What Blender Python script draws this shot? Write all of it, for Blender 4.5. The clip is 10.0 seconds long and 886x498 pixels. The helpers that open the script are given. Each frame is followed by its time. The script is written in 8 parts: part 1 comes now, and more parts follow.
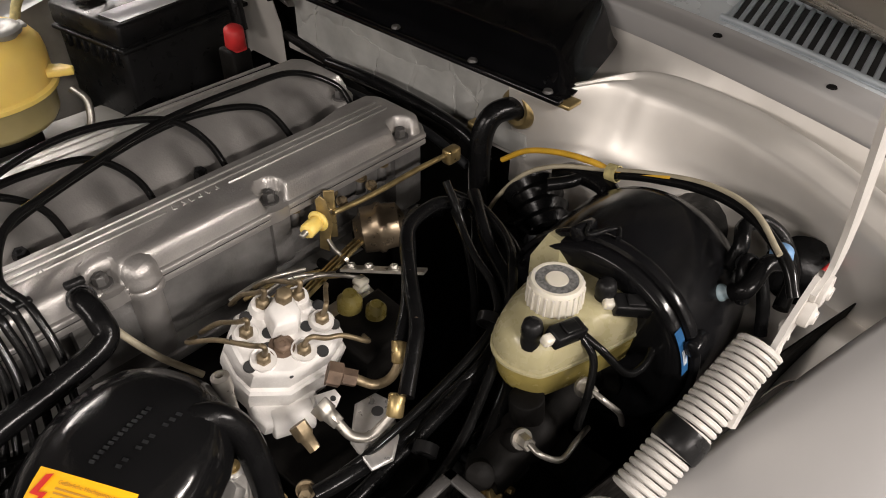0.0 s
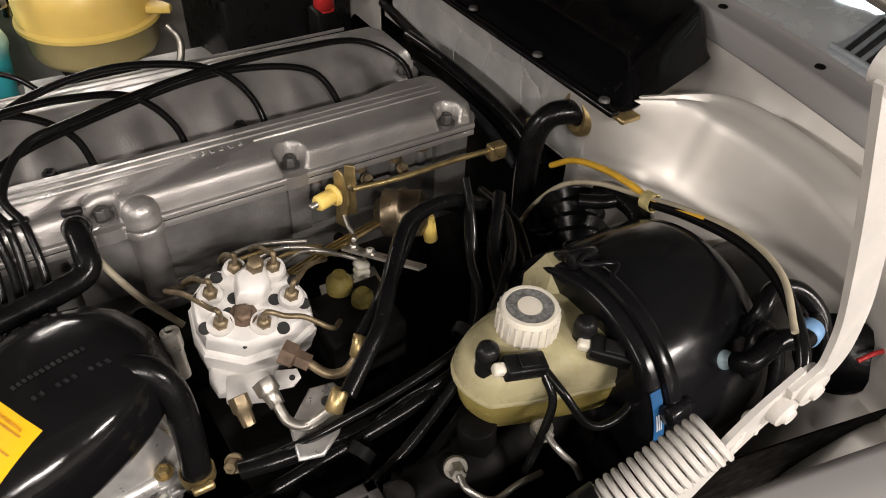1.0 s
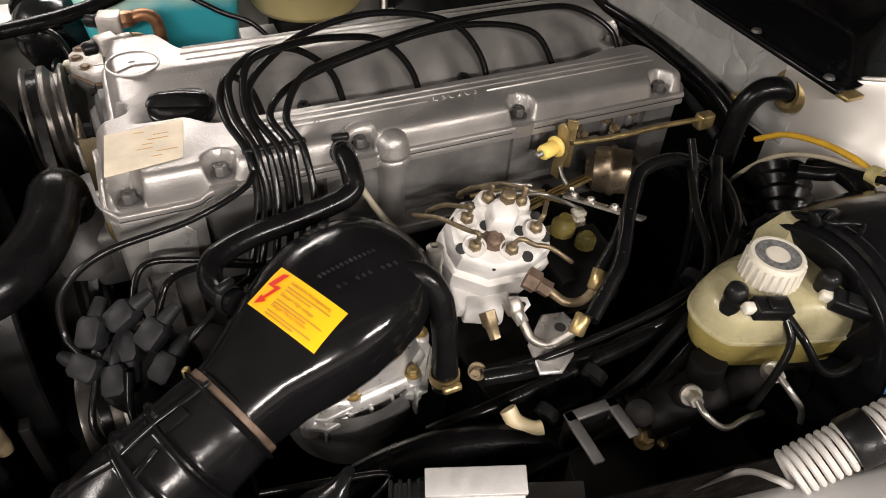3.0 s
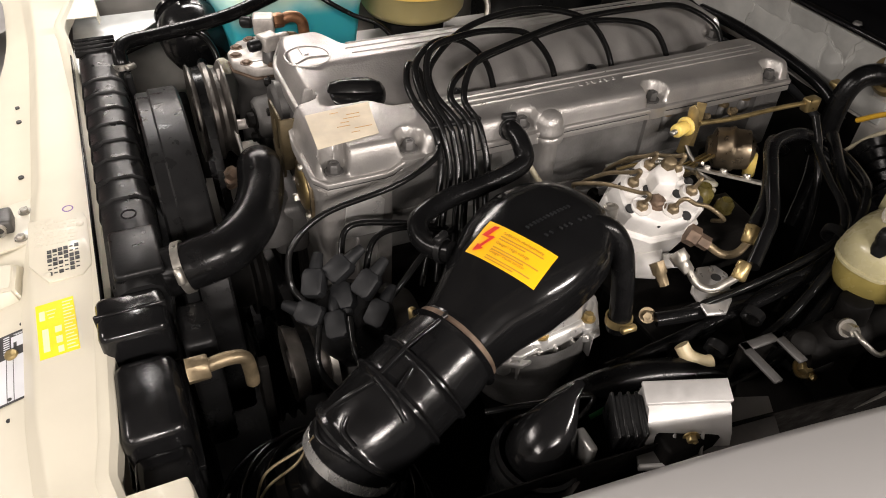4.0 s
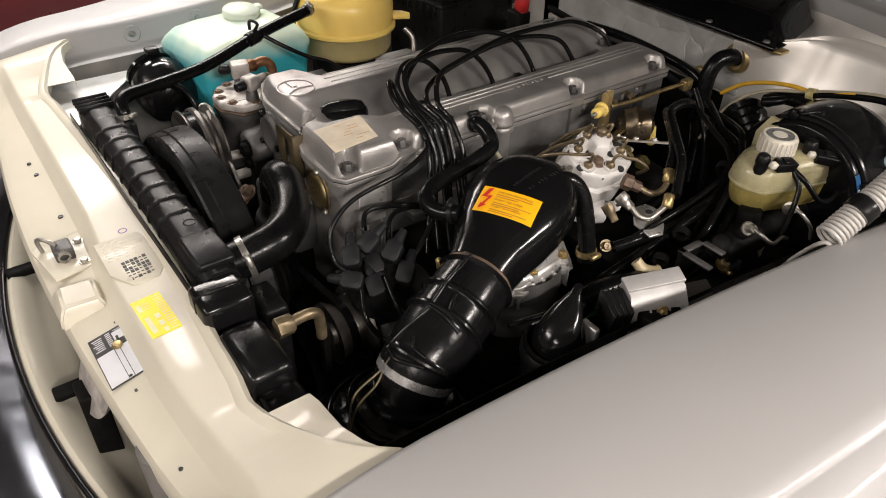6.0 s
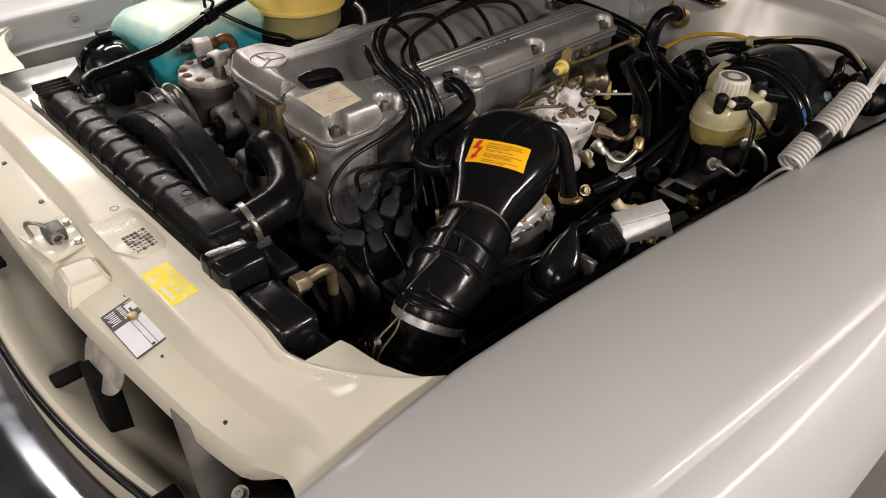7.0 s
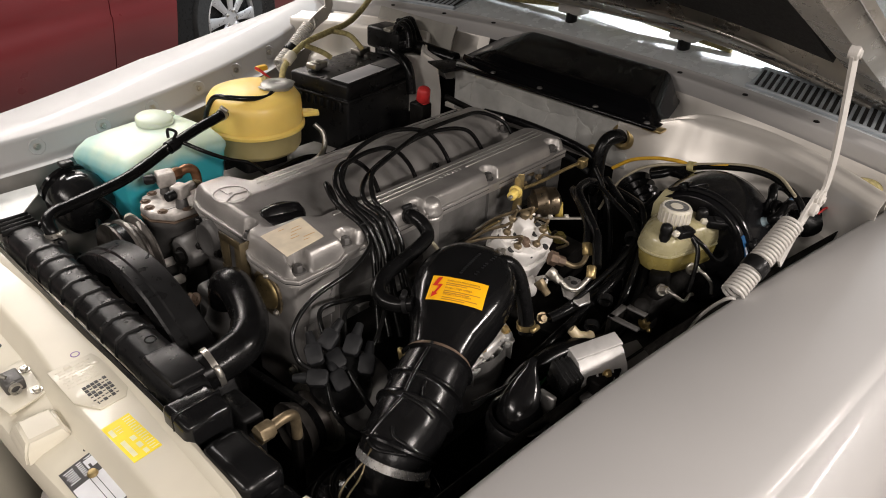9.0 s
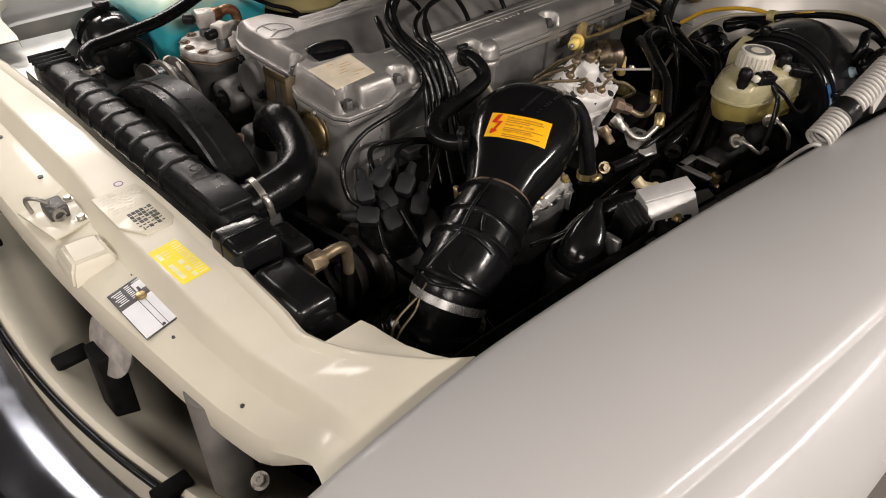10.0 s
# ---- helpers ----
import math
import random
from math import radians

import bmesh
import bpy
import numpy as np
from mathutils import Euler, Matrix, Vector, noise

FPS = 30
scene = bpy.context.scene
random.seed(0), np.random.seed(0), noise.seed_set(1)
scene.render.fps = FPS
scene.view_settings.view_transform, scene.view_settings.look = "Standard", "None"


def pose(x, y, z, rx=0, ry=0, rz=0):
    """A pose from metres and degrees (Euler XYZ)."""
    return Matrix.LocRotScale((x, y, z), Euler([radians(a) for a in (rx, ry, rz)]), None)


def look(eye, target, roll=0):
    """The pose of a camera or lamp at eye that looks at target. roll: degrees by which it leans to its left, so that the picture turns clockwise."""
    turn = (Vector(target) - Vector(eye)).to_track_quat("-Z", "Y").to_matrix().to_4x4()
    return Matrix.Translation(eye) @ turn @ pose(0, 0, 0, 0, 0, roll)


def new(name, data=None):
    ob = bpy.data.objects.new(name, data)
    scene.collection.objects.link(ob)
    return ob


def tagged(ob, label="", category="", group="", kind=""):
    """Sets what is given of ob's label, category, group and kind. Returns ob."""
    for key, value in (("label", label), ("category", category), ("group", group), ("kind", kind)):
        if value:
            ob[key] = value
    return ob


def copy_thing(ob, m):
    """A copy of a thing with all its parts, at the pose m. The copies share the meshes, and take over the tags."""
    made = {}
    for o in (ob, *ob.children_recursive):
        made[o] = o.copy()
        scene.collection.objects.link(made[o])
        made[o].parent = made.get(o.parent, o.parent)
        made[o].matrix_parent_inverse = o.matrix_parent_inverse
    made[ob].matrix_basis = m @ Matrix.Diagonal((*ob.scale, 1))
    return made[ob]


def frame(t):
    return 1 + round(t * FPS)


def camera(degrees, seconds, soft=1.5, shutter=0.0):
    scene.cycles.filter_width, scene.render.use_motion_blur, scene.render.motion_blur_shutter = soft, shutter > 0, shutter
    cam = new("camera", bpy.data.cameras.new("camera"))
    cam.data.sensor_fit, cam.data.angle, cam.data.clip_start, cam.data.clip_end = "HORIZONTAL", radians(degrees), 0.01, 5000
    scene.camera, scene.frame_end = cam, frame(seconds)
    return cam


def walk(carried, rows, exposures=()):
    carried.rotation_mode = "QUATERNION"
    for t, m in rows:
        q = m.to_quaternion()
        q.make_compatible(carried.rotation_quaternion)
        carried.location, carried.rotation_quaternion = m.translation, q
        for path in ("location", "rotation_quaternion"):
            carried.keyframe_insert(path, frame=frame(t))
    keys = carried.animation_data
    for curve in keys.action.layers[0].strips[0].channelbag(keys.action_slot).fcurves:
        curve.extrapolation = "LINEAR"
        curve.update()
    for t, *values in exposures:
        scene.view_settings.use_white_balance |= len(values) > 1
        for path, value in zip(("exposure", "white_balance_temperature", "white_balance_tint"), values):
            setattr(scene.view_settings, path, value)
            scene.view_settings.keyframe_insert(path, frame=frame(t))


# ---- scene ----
cam = camera(63.0, 10.0, 1.0)
PATH = [
    (0, (0.086, -0.559, 1.353), (1.224, 0.482, 0.08), 1.2),
    (0.5, (0.204, -0.597, 1.344), (1.168, 0.583, 0.048), 2.4),
    (1, (0.215, -0.608, 1.341), (1.049, 0.641, 0.02), 3.3),
    (1.5, (0.254, -0.618, 1.335), (1.004, 0.651, -0.016), 4.1),
    (2, (0.24, -0.613, 1.334), (0.942, 0.674, -0.027), 4.3),
    (2.5, (0.181, -0.606, 1.335), (0.846, 0.697, -0.029), 4.0),
    (3, (0.044, -0.604, 1.339), (0.689, 0.718, -0.016), 3.9),
    (3.2, (-0.018, -0.605, 1.342), (0.624, 0.72, -0.012), 3.8),
    (4.3, (-0.185, -0.653, 1.359), (0.486, 0.711, 0.06), 3.2),
    (4.5, (-0.186, -0.673, 1.368), (0.495, 0.698, 0.081), 3.1),
    (5, (-0.193, -0.766, 1.393), (0.549, 0.609, 0.145), 2.7),
    (5.5, (-0.263, -0.797, 1.404), (0.574, 0.553, 0.188), 2.1),
    (5.7, (-0.326, -0.771, 1.4), (0.57, 0.553, 0.199), 2.1),
    (6.8, (-0.514, -0.74, 1.384), (0.58, 0.397, 0.155), 2.1),
    (7, (-0.523, -0.736, 1.377), (0.605, 0.382, 0.161), 2.3),
    (7.5, (-0.518, -0.728, 1.432), (0.701, 0.382, 0.3), 2.8),
    (8, (-0.514, -0.721, 1.435), (0.741, 0.394, 0.348), 2.9),
    (8.5, (-0.512, -0.716, 1.442), (0.772, 0.409, 0.399), 2.9),
    (9, (-0.509, -0.715, 1.46), (0.776, 0.41, 0.419), 3.0),
    (9.5, (-0.522, -0.723, 1.455), (0.718, 0.39, 0.35), 3.3),
    (10, (-0.534, -0.697, 1.35), (0.597, 0.381, 0.101), 3.1),
]
walk(cam, [(t, look(eye, target, roll)) for t, eye, target, roll in PATH], [(0.0, 0.39), (1.5, 0.44), (3.0, 0.54), (4.5, 0.43), (5.5, 0.28), (7.0, -0.10), (8.5, 0.0), (10.0, 0.0)])


# ---------------------------------------------------------------- light
world = bpy.data.worlds.new("world")
scene.world = world
world.use_nodes = True
world.node_tree.nodes["Background"].inputs[0].default_value = (0.55, 0.6, 0.7, 1)
world.node_tree.nodes["Background"].inputs[1].default_value = 0.006
scene.view_settings.exposure = 0.0


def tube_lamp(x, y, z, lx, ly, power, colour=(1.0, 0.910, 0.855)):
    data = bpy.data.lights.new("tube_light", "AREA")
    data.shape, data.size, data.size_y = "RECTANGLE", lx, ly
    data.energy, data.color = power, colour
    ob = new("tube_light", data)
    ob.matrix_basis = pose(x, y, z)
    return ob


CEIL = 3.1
# Fittings are assumed, unseen; the one at 0.5, 2.2 only brightens the far wing.
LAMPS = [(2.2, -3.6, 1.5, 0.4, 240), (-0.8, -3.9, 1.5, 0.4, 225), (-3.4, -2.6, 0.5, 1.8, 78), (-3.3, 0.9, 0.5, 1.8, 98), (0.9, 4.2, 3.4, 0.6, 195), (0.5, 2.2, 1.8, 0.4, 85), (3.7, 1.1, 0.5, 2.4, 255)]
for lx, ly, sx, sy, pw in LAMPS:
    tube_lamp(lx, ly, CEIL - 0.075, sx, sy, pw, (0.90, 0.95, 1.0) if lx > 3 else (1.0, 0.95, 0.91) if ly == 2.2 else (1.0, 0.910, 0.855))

# ---------------------------------------------------------------- materials


def mat(name, colour, rough=0.5, metal=0.0, var=0.12, scale=30.0, bump=0.05, bscale=250.0, coat=0.0, trans=0.0, rvar=0.12, sss=0.0, ior=1.45, alpha=1.0, spec=0.5):
    m = bpy.data.materials.new(name)
    m.use_nodes = True
    nt = m.node_tree
    b = nt.nodes["Principled BSDF"]
    tc = nt.nodes.new("ShaderNodeTexCoord")
    n1 = nt.nodes.new("ShaderNodeTexNoise")
    n1.inputs["Scale"].default_value, n1.inputs["Detail"].default_value = scale, 6.0
    n2 = nt.nodes.new("ShaderNodeTexNoise")
    n2.inputs["Scale"].default_value, n2.inputs["Detail"].default_value = bscale, 4.0
    nt.links.new(tc.outputs["Object"], n1.inputs["Vector"])
    nt.links.new(tc.outputs["Object"], n2.inputs["Vector"])
    ramp = nt.nodes.new("ShaderNodeValToRGB")
    ramp.color_ramp.elements[0].position, ramp.color_ramp.elements[1].position = 0.32, 0.68
    c = colour
    ramp.color_ramp.elements[0].color = (c[0] * (1 - var), c[1] * (1 - var), c[2] * (1 - var), 1)
    ramp.color_ramp.elements[1].color = (min(1, c[0] * (1 + var)), min(1, c[1] * (1 + var)), min(1, c[2] * (1 + var)), 1)
    nt.links.new(n1.outputs["Fac"], ramp.inputs["Fac"])
    nt.links.new(ramp.outputs["Color"], b.inputs["Base Color"])
    mr = nt.nodes.new("ShaderNodeMapRange")
    mr.inputs["To Min"].default_value, mr.inputs["To Max"].default_value = max(0.02, rough - rvar), min(1, rough + rvar)
    mr.inputs["From Min"].default_value, mr.inputs["From Max"].default_value = 0.3, 0.7
    n3 = nt.nodes.new("ShaderNodeTexNoise")
    n3.inputs["Scale"].default_value, n3.inputs["Detail"].default_value = scale * 2.3, 8.0
    nt.links.new(tc.outputs["Object"], n3.inputs["Vector"])
    nt.links.new(n3.outputs["Fac"], mr.inputs["Value"])
    nt.links.new(mr.outputs["Result"], b.inputs["Roughness"])
    b.inputs["Metallic"].default_value = metal
    b.inputs["IOR"].default_value = ior
    b.inputs["Specular IOR Level"].default_value = spec
    if bump:
        bp = nt.nodes.new("ShaderNodeBump")
        bp.inputs["Strength"].default_value, bp.inputs["Distance"].default_value = bump, 0.002
        nt.links.new(n2.outputs["Fac"], bp.inputs["Height"])
        nt.links.new(bp.outputs["Normal"], b.inputs["Normal"])
    if coat:
        b.inputs["Coat Weight"].default_value, b.inputs["Coat Roughness"].default_value = coat, 0.06
    if trans:
        b.inputs["Transmission Weight"].default_value = trans
    if sss:
        b.inputs["Subsurface Weight"].default_value = sss
        b.inputs["Subsurface Radius"].default_value = (0.02, 0.02, 0.012)
        b.inputs["Subsurface Scale"].default_value = 1.0
    return m


def grime(m, lo, hi, keep):
    """Uneven dark smudges over a metal."""
    nt = m.node_tree
    b = nt.nodes["Principled BSDF"]
    src = b.inputs["Base Color"].links[0].from_socket
    tc = nt.nodes.new("ShaderNodeTexCoord")
    nz = nt.nodes.new("ShaderNodeTexNoise")
    nz.inputs["Scale"].default_value, nz.inputs["Detail"].default_value, nz.inputs["Roughness"].default_value = 11.0, 3.0, 0.5
    nt.links.new(tc.outputs["Object"], nz.inputs["Vector"])
    mr = nt.nodes.new("ShaderNodeMapRange")
    mr.inputs["From Min"].default_value, mr.inputs["From Max"].default_value = lo, hi
    mr.inputs["To Min"].default_value, mr.inputs["To Max"].default_value = 1.0, keep
    nt.links.new(nz.outputs["Fac"], mr.inputs["Value"])
    mx = nt.nodes.new("ShaderNodeVectorMath")
    mx.operation = "SCALE"
    nt.links.new(src, mx.inputs[0])
    nt.links.new(mr.outputs["Result"], mx.inputs["Scale"])
    nt.links.new(mx.outputs[0], b.inputs["Base Color"])


PAINT = mat("car_paint", (0.42, 0.412, 0.405), 0.50, 0.04, var=0.03, scale=4, bump=0.008, bscale=900, coat=0.10, rvar=0.04, spec=0.36)
CREAM = mat("cream_paint", (0.63, 0.59, 0.48), 0.42, 0.0, var=0.05, scale=9, bump=0.02, bscale=400, coat=0.2, rvar=0.06)
SILVER = mat("bulkhead_paint", (0.73, 0.70, 0.65), 0.45, 0.45, var=0.10, scale=7, bump=0.03, bscale=60, rvar=0.08)
ALU = mat("cast_aluminium", (0.37, 0.355, 0.338), 0.40, 0.62, var=0.20, scale=13, bump=0.20, bscale=420, rvar=0.11)
grime(ALU, 0.56, 0.80, 0.40)
HEADM = mat("dark_cast_metal", (0.20, 0.195, 0.188), 0.46, 0.6, var=0.32, scale=22, bump=0.28, bscale=300, rvar=0.12)
COPPERM = mat("browned_copper", (0.30, 0.15, 0.08), 0.45, 0.7, var=0.35, scale=60, bump=0.15)
AFMW = mat("weathered_pale_alloy", (0.46, 0.43, 0.40), 0.5, 0.45, var=0.28, scale=55, bump=0.25, bscale=260)
BRKM = mat("olive_brown_plating", (0.085, 0.066, 0.036), 0.48, 0.55, var=0.4, scale=45, bump=0.2)
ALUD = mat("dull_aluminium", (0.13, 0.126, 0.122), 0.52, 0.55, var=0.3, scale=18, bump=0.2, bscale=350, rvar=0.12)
ALUB = mat("bright_aluminium", (0.58, 0.57, 0.55), 0.38, 0.7, var=0.18, scale=25, bump=0.1, bscale=400)
WHITEMETAL = mat("pale_painted_casting", (0.72, 0.70, 0.67), 0.5, 0.1, var=0.1, scale=40, bump=0.15, bscale=300)
STEEL = mat("zinc_steel", (0.40, 0.38, 0.34), 0.38, 0.85, var=0.2, scale=60, bump=0.05)
BRASS = mat("yellow_zinc", (0.42, 0.32, 0.15), 0.38, 0.8, var=0.3, scale=50, bump=0.08)
RUST = mat("rusty_brown_metal", (0.15, 0.105, 0.075), 0.6, 0.5, var=0.35, scale=60, bump=0.2)
BLACKP = mat("gloss_black_plastic", (0.006, 0.006, 0.0063), 0.15, 0.0, var=0.2, scale=20, bump=0.05, bscale=200, rvar=0.06, spec=0.42)
ELBOW = mat("elbow_rubber", (0.006, 0.006, 0.0063), 0.19, 0.0, var=0.3, scale=22, bump=0.08, bscale=240, rvar=0.1, spec=0.42)
BLACKM = mat("matt_black_plastic", (0.009, 0.009, 0.0092), 0.34, 0.0, var=0.3, scale=25, bump=0.1, bscale=300, spec=0.24)
RUBBER = mat("black_rubber", (0.005, 0.005, 0.0052), 0.22, 0.0, var=0.3, scale=40, bump=0.06, bscale=400, rvar=0.07, spec=0.24)
CABLE = mat("black_cable_sheath", (0.006, 0.006, 0.006), 0.20, 0.0, var=0.2, scale=60, bump=0.02, rvar=0.06, spec=0.30)
BOOTM = mat("grey_black_boot_rubber", (0.011, 0.0115, 0.0125), 0.55, 0.0, var=0.2, scale=40, bump=0.1, spec=0.3)
# Near-black: dirt and the shade deep in the bay share this one colour.
DARK = mat("dirty_shaded_metal", (0.007, 0.0065, 0.006), 0.6, 0.1, var=0.5, scale=30, bump=0.3, bscale=120, spec=0.1)
BOOSTER = mat("black_enamel", (0.006, 0.006, 0.0065), 0.17, 0.0, var=0.2, scale=14, bump=0.05, bscale=120, rvar=0.06, spec=0.28)
YELPLAST = mat("aged_yellow_plastic", (0.86, 0.62, 0.17), 0.4, 0.0, var=0.08, scale=10, bump=0.05, sss=0.35)
YELDARK = mat("aged_plastic_with_coolant", (0.50, 0.42, 0.20), 0.4, 0.0, var=0.12, scale=12, bump=0.05, sss=0.3)
WASHTOP = mat("milky_washer_plastic", (0.62, 0.70, 0.58), 0.42, 0.0, var=0.08, scale=12, bump=0.05, sss=0.3)
BRAKEP = mat("milky_yellow_plastic", (0.43, 0.39, 0.23), 0.28, 0.0, var=0.1, scale=30, bump=0.04, sss=0.15)
BRAKEF = mat("plastic_with_brake_fluid", (0.26, 0.21, 0.065), 0.22, 0.0, var=0.15, scale=30, bump=0.04, sss=0.1)
CAPW = mat("ivory_plastic", (0.70, 0.66, 0.55), 0.4, 0.0, var=0.06, scale=40, bump=0.05, sss=0.2)
ORANGE = mat("orange_sticker", (0.95, 0.50, 0.012), 0.4, 0.0, var=0.04, scale=30, bump=0.02)
YELLOW = mat("yellow_sticker", (0.88, 0.70, 0.012), 0.4, 0.0, var=0.06, scale=30, bump=0.02)
REDINK = mat("red_ink", (0.62, 0.03, 0.02), 0.4, 0.0, var=0.05)
INK = mat("dark_ink", (0.03, 0.03, 0.03), 0.5, 0.0, var=0.05)
BROWNINK = mat("brown_ink", (0.50, 0.25, 0.03), 0.5, 0.0, var=0.05)
PAPER = mat("aged_paper_label", (0.66, 0.58, 0.44), 0.6, 0.0, var=0.12, scale=40, bump=0.05)
WHITE = mat("white_label", (0.72, 0.73, 0.76), 0.4, 0.1, var=0.05, scale=30)
BLUE = mat("blue_label", (0.02, 0.09, 0.22), 0.35, 0.0, var=0.1, scale=50)
REDP = mat("red_plastic", (0.50, 0.03, 0.03), 0.4, 0.0, var=0.2, scale=40)
YELWIRE = mat("yellow_wire", (0.72, 0.42, 0.04), 0.4, 0.0, var=0.1, scale=60)
BEIGEWIRE = mat("beige_wire", (0.36, 0.32, 0.23), 0.45, 0.0, var=0.15, scale=60)
OLIVE = mat("olive_cloth_wire", (0.42, 0.36, 0.16), 0.6, 0.0, var=0.3, scale=120, bump=0.3, bscale=600)
GREENW = mat("green_wire", (0.03, 0.22, 0.06), 0.4, 0.0)
STRUTW = mat("white_painted_steel", (0.56, 0.54, 0.505), 0.42, 0.05, var=0.06, scale=30, bump=0.05)
REDCAR = mat("dark_red_paint", (0.11, 0.009, 0.011), 0.3, 0.1, var=0.05, scale=3, bump=0.0, coat=0.4, rvar=0.03)
TYRE = mat("tyre_rubber", (0.02, 0.02, 0.02), 0.7, 0.0, var=0.2, scale=40, bump=0.2)
RIM = mat("alloy_wheel", (0.55, 0.55, 0.56), 0.35, 0.7, var=0.06, scale=20)
CHROME = mat("dull_bumper", (0.15, 0.155, 0.175), 0.17, 0.9, var=0.10, scale=10, bump=0.01, bscale=90, rvar=0.06)
FLOORM = mat("garage_concrete", (0.14, 0.125, 0.11), 0.5, 0.0, var=0.25, scale=2.5, bump=0.2, bscale=60)
WALLM = mat("garage_wall_paint", (0.30, 0.29, 0.28), 0.8, 0.0, var=0.1, scale=2, bump=0.1, bscale=80)
CEILM = mat("ceiling_paint", (0.20, 0.195, 0.19), 0.8, 0.0, var=0.08, scale=2, bump=0.1, bscale=80)
HOODIN = mat("hood_frame_paint", (0.40, 0.38, 0.34), 0.30, 0.8, var=0.18, scale=8, bump=0.05, bscale=60)
PAD = mat("black_insulation_felt", (0.012, 0.012, 0.012), 0.95, 0.0, var=0.3, scale=60, bump=0.4, bscale=300)
TRAY = mat("black_cowl_tray_plastic", (0.0035, 0.0035, 0.004), 0.11, 0.0, var=0.2, scale=8, bump=0.05, bscale=60, rvar=0.04, spec=0.32)
GLASS = mat("windscreen_glass", (0.82, 0.9, 0.92), 0.04, 0.0, var=0.02, bump=0.0, trans=0.85, rvar=0.02)
DULLBRASS = mat("tarnished_brown_brass", (0.22, 0.172, 0.105), 0.45, 0.65, var=0.35, scale=60, bump=0.15)
# Body paint made paler and bluer: bright cool light is put into the colour.
COWLM = mat("cowl_paint_bluish_light", (0.78, 0.82, 0.84), 0.25, 0.1, var=0.06, scale=12, bump=0.03, bscale=80)
MASTIC = mat("grey_damping_mastic", (0.40, 0.40, 0.38), 0.55, 0.15, var=0.12, scale=30, bump=0.4, bscale=80)


def washer_material():
    """Milky plastic, blue where the fluid stands behind it."""
    m = mat("washer_tank_plastic", (0.7, 0.8, 0.7), 0.4, 0.0, var=0.05, scale=12, bump=0.05, sss=0.3)
    nt = m.node_tree
    b = nt.nodes["Principled BSDF"]
    geo = nt.nodes.new("ShaderNodeTexCoord")
    sep = nt.nodes.new("ShaderNodeSeparateXYZ")
    nt.links.new(geo.outputs["Object"], sep.inputs[0])
    mr = nt.nodes.new("ShaderNodeMapRange")
    mr.inputs["From Min"].default_value, mr.inputs["From Max"].default_value = 0.875, 0.930
    nz = nt.nodes.new("ShaderNodeTexNoise")
    nz.inputs["Scale"].default_value, nz.inputs["Detail"].default_value = 14.0, 3.0
    nt.links.new(geo.outputs["Object"], nz.inputs["Vector"])
    ad = nt.nodes.new("ShaderNodeMath")
    ad.operation, ad.inputs[1].default_value = "MULTIPLY_ADD", 0.07
    nt.links.new(nz.outputs["Fac"], ad.inputs[0])
    nt.links.new(sep.outputs["Z"], ad.inputs[2])
    nt.links.new(ad.outputs[0], mr.inputs["Value"])
    ramp = nt.nodes.new("ShaderNodeValToRGB")
    ramp.color_ramp.elements[0].color = (0.05, 0.46, 0.54, 1)
    ramp.color_ramp.elements[1].color = (0.62, 0.72, 0.58, 1)
    nt.links.new(mr.outputs["Result"], ramp.inputs["Fac"])
    nt.links.new(ramp.outputs["Color"], b.inputs["Base Color"])
    return m


WASHER = washer_material()

# ---------------------------------------------------------------- shape helpers


def bx(x0, x1, y0, y1, z0, z1, bev=0.004, seg=2, bm=None, m=None):
    bm = bm or bmesh.new()
    g = bmesh.ops.create_cube(bm, size=1.0)
    vs = g["verts"]
    for v in vs:
        v.co = Vector(((x0 + x1) / 2 + v.co.x * (x1 - x0), (y0 + y1) / 2 + v.co.y * (y1 - y0), (z0 + z1) / 2 + v.co.z * (z1 - z0)))
    if m is not None:
        for v in vs:
            v.co = m @ v.co
    if bev > 0:
        es = list({e for v in vs for e in v.link_edges})
        bmesh.ops.bevel(bm, geom=es, offset=bev, segments=seg, profile=0.5, affect="EDGES")
    return bm


def frame_axes(axis):
    a = Vector(axis).normalized()
    u = a.orthogonal().normalized()
    if abs(a.z) < 0.95:
        u = a.cross(Vector((0, 0, 1))).normalized()
    return a, u, a.cross(u)


def lathe(profile, origin, axis=(0, 0, 1), n=28, bm=None, sq=None):
    """A turned body: profile of (radius, height along the axis). sq: a pair that scales across."""
    bm = bm or bmesh.new()
    a, u, w = frame_axes(axis)
    o = Vector(origin)
    sx, sy = sq or (1, 1)
    rings = []
    for r, h in profile:
        if r < 1e-6:
            rings.append([bm.verts.new(o + a * h)])
        else:
            rings.append([bm.verts.new(o + a * h + u * (r * sx * math.cos(2 * math.pi * k / n)) + w * (r * sy * math.sin(2 * math.pi * k / n))) for k in range(n)])
    for p, q in zip(rings, rings[1:]):
        for k in range(n):
            c = [p[k % len(p)], p[(k + 1) % len(p)], q[(k + 1) % len(q)], q[k % len(q)]]
            c = list(dict.fromkeys(c))
            if len(c) > 2:
                bm.faces.new(c)
    return bm


def cyl(p0, p1, r0, r1=None, n=20, bev=0.0015, bm=None):
    r1 = r0 if r1 is None else r1
    p0, p1 = Vector(p0), Vector(p1)
    d = (p1 - p0).length
    b = min(bev, d * 0.3, r0 * 0.4, r1 * 0.4)
    return lathe([(0, 0), (r0 - b, 0), (r0, b), (r1, d - b), (r1 - b, d), (0, d)], p0, p1 - p0, n, bm)


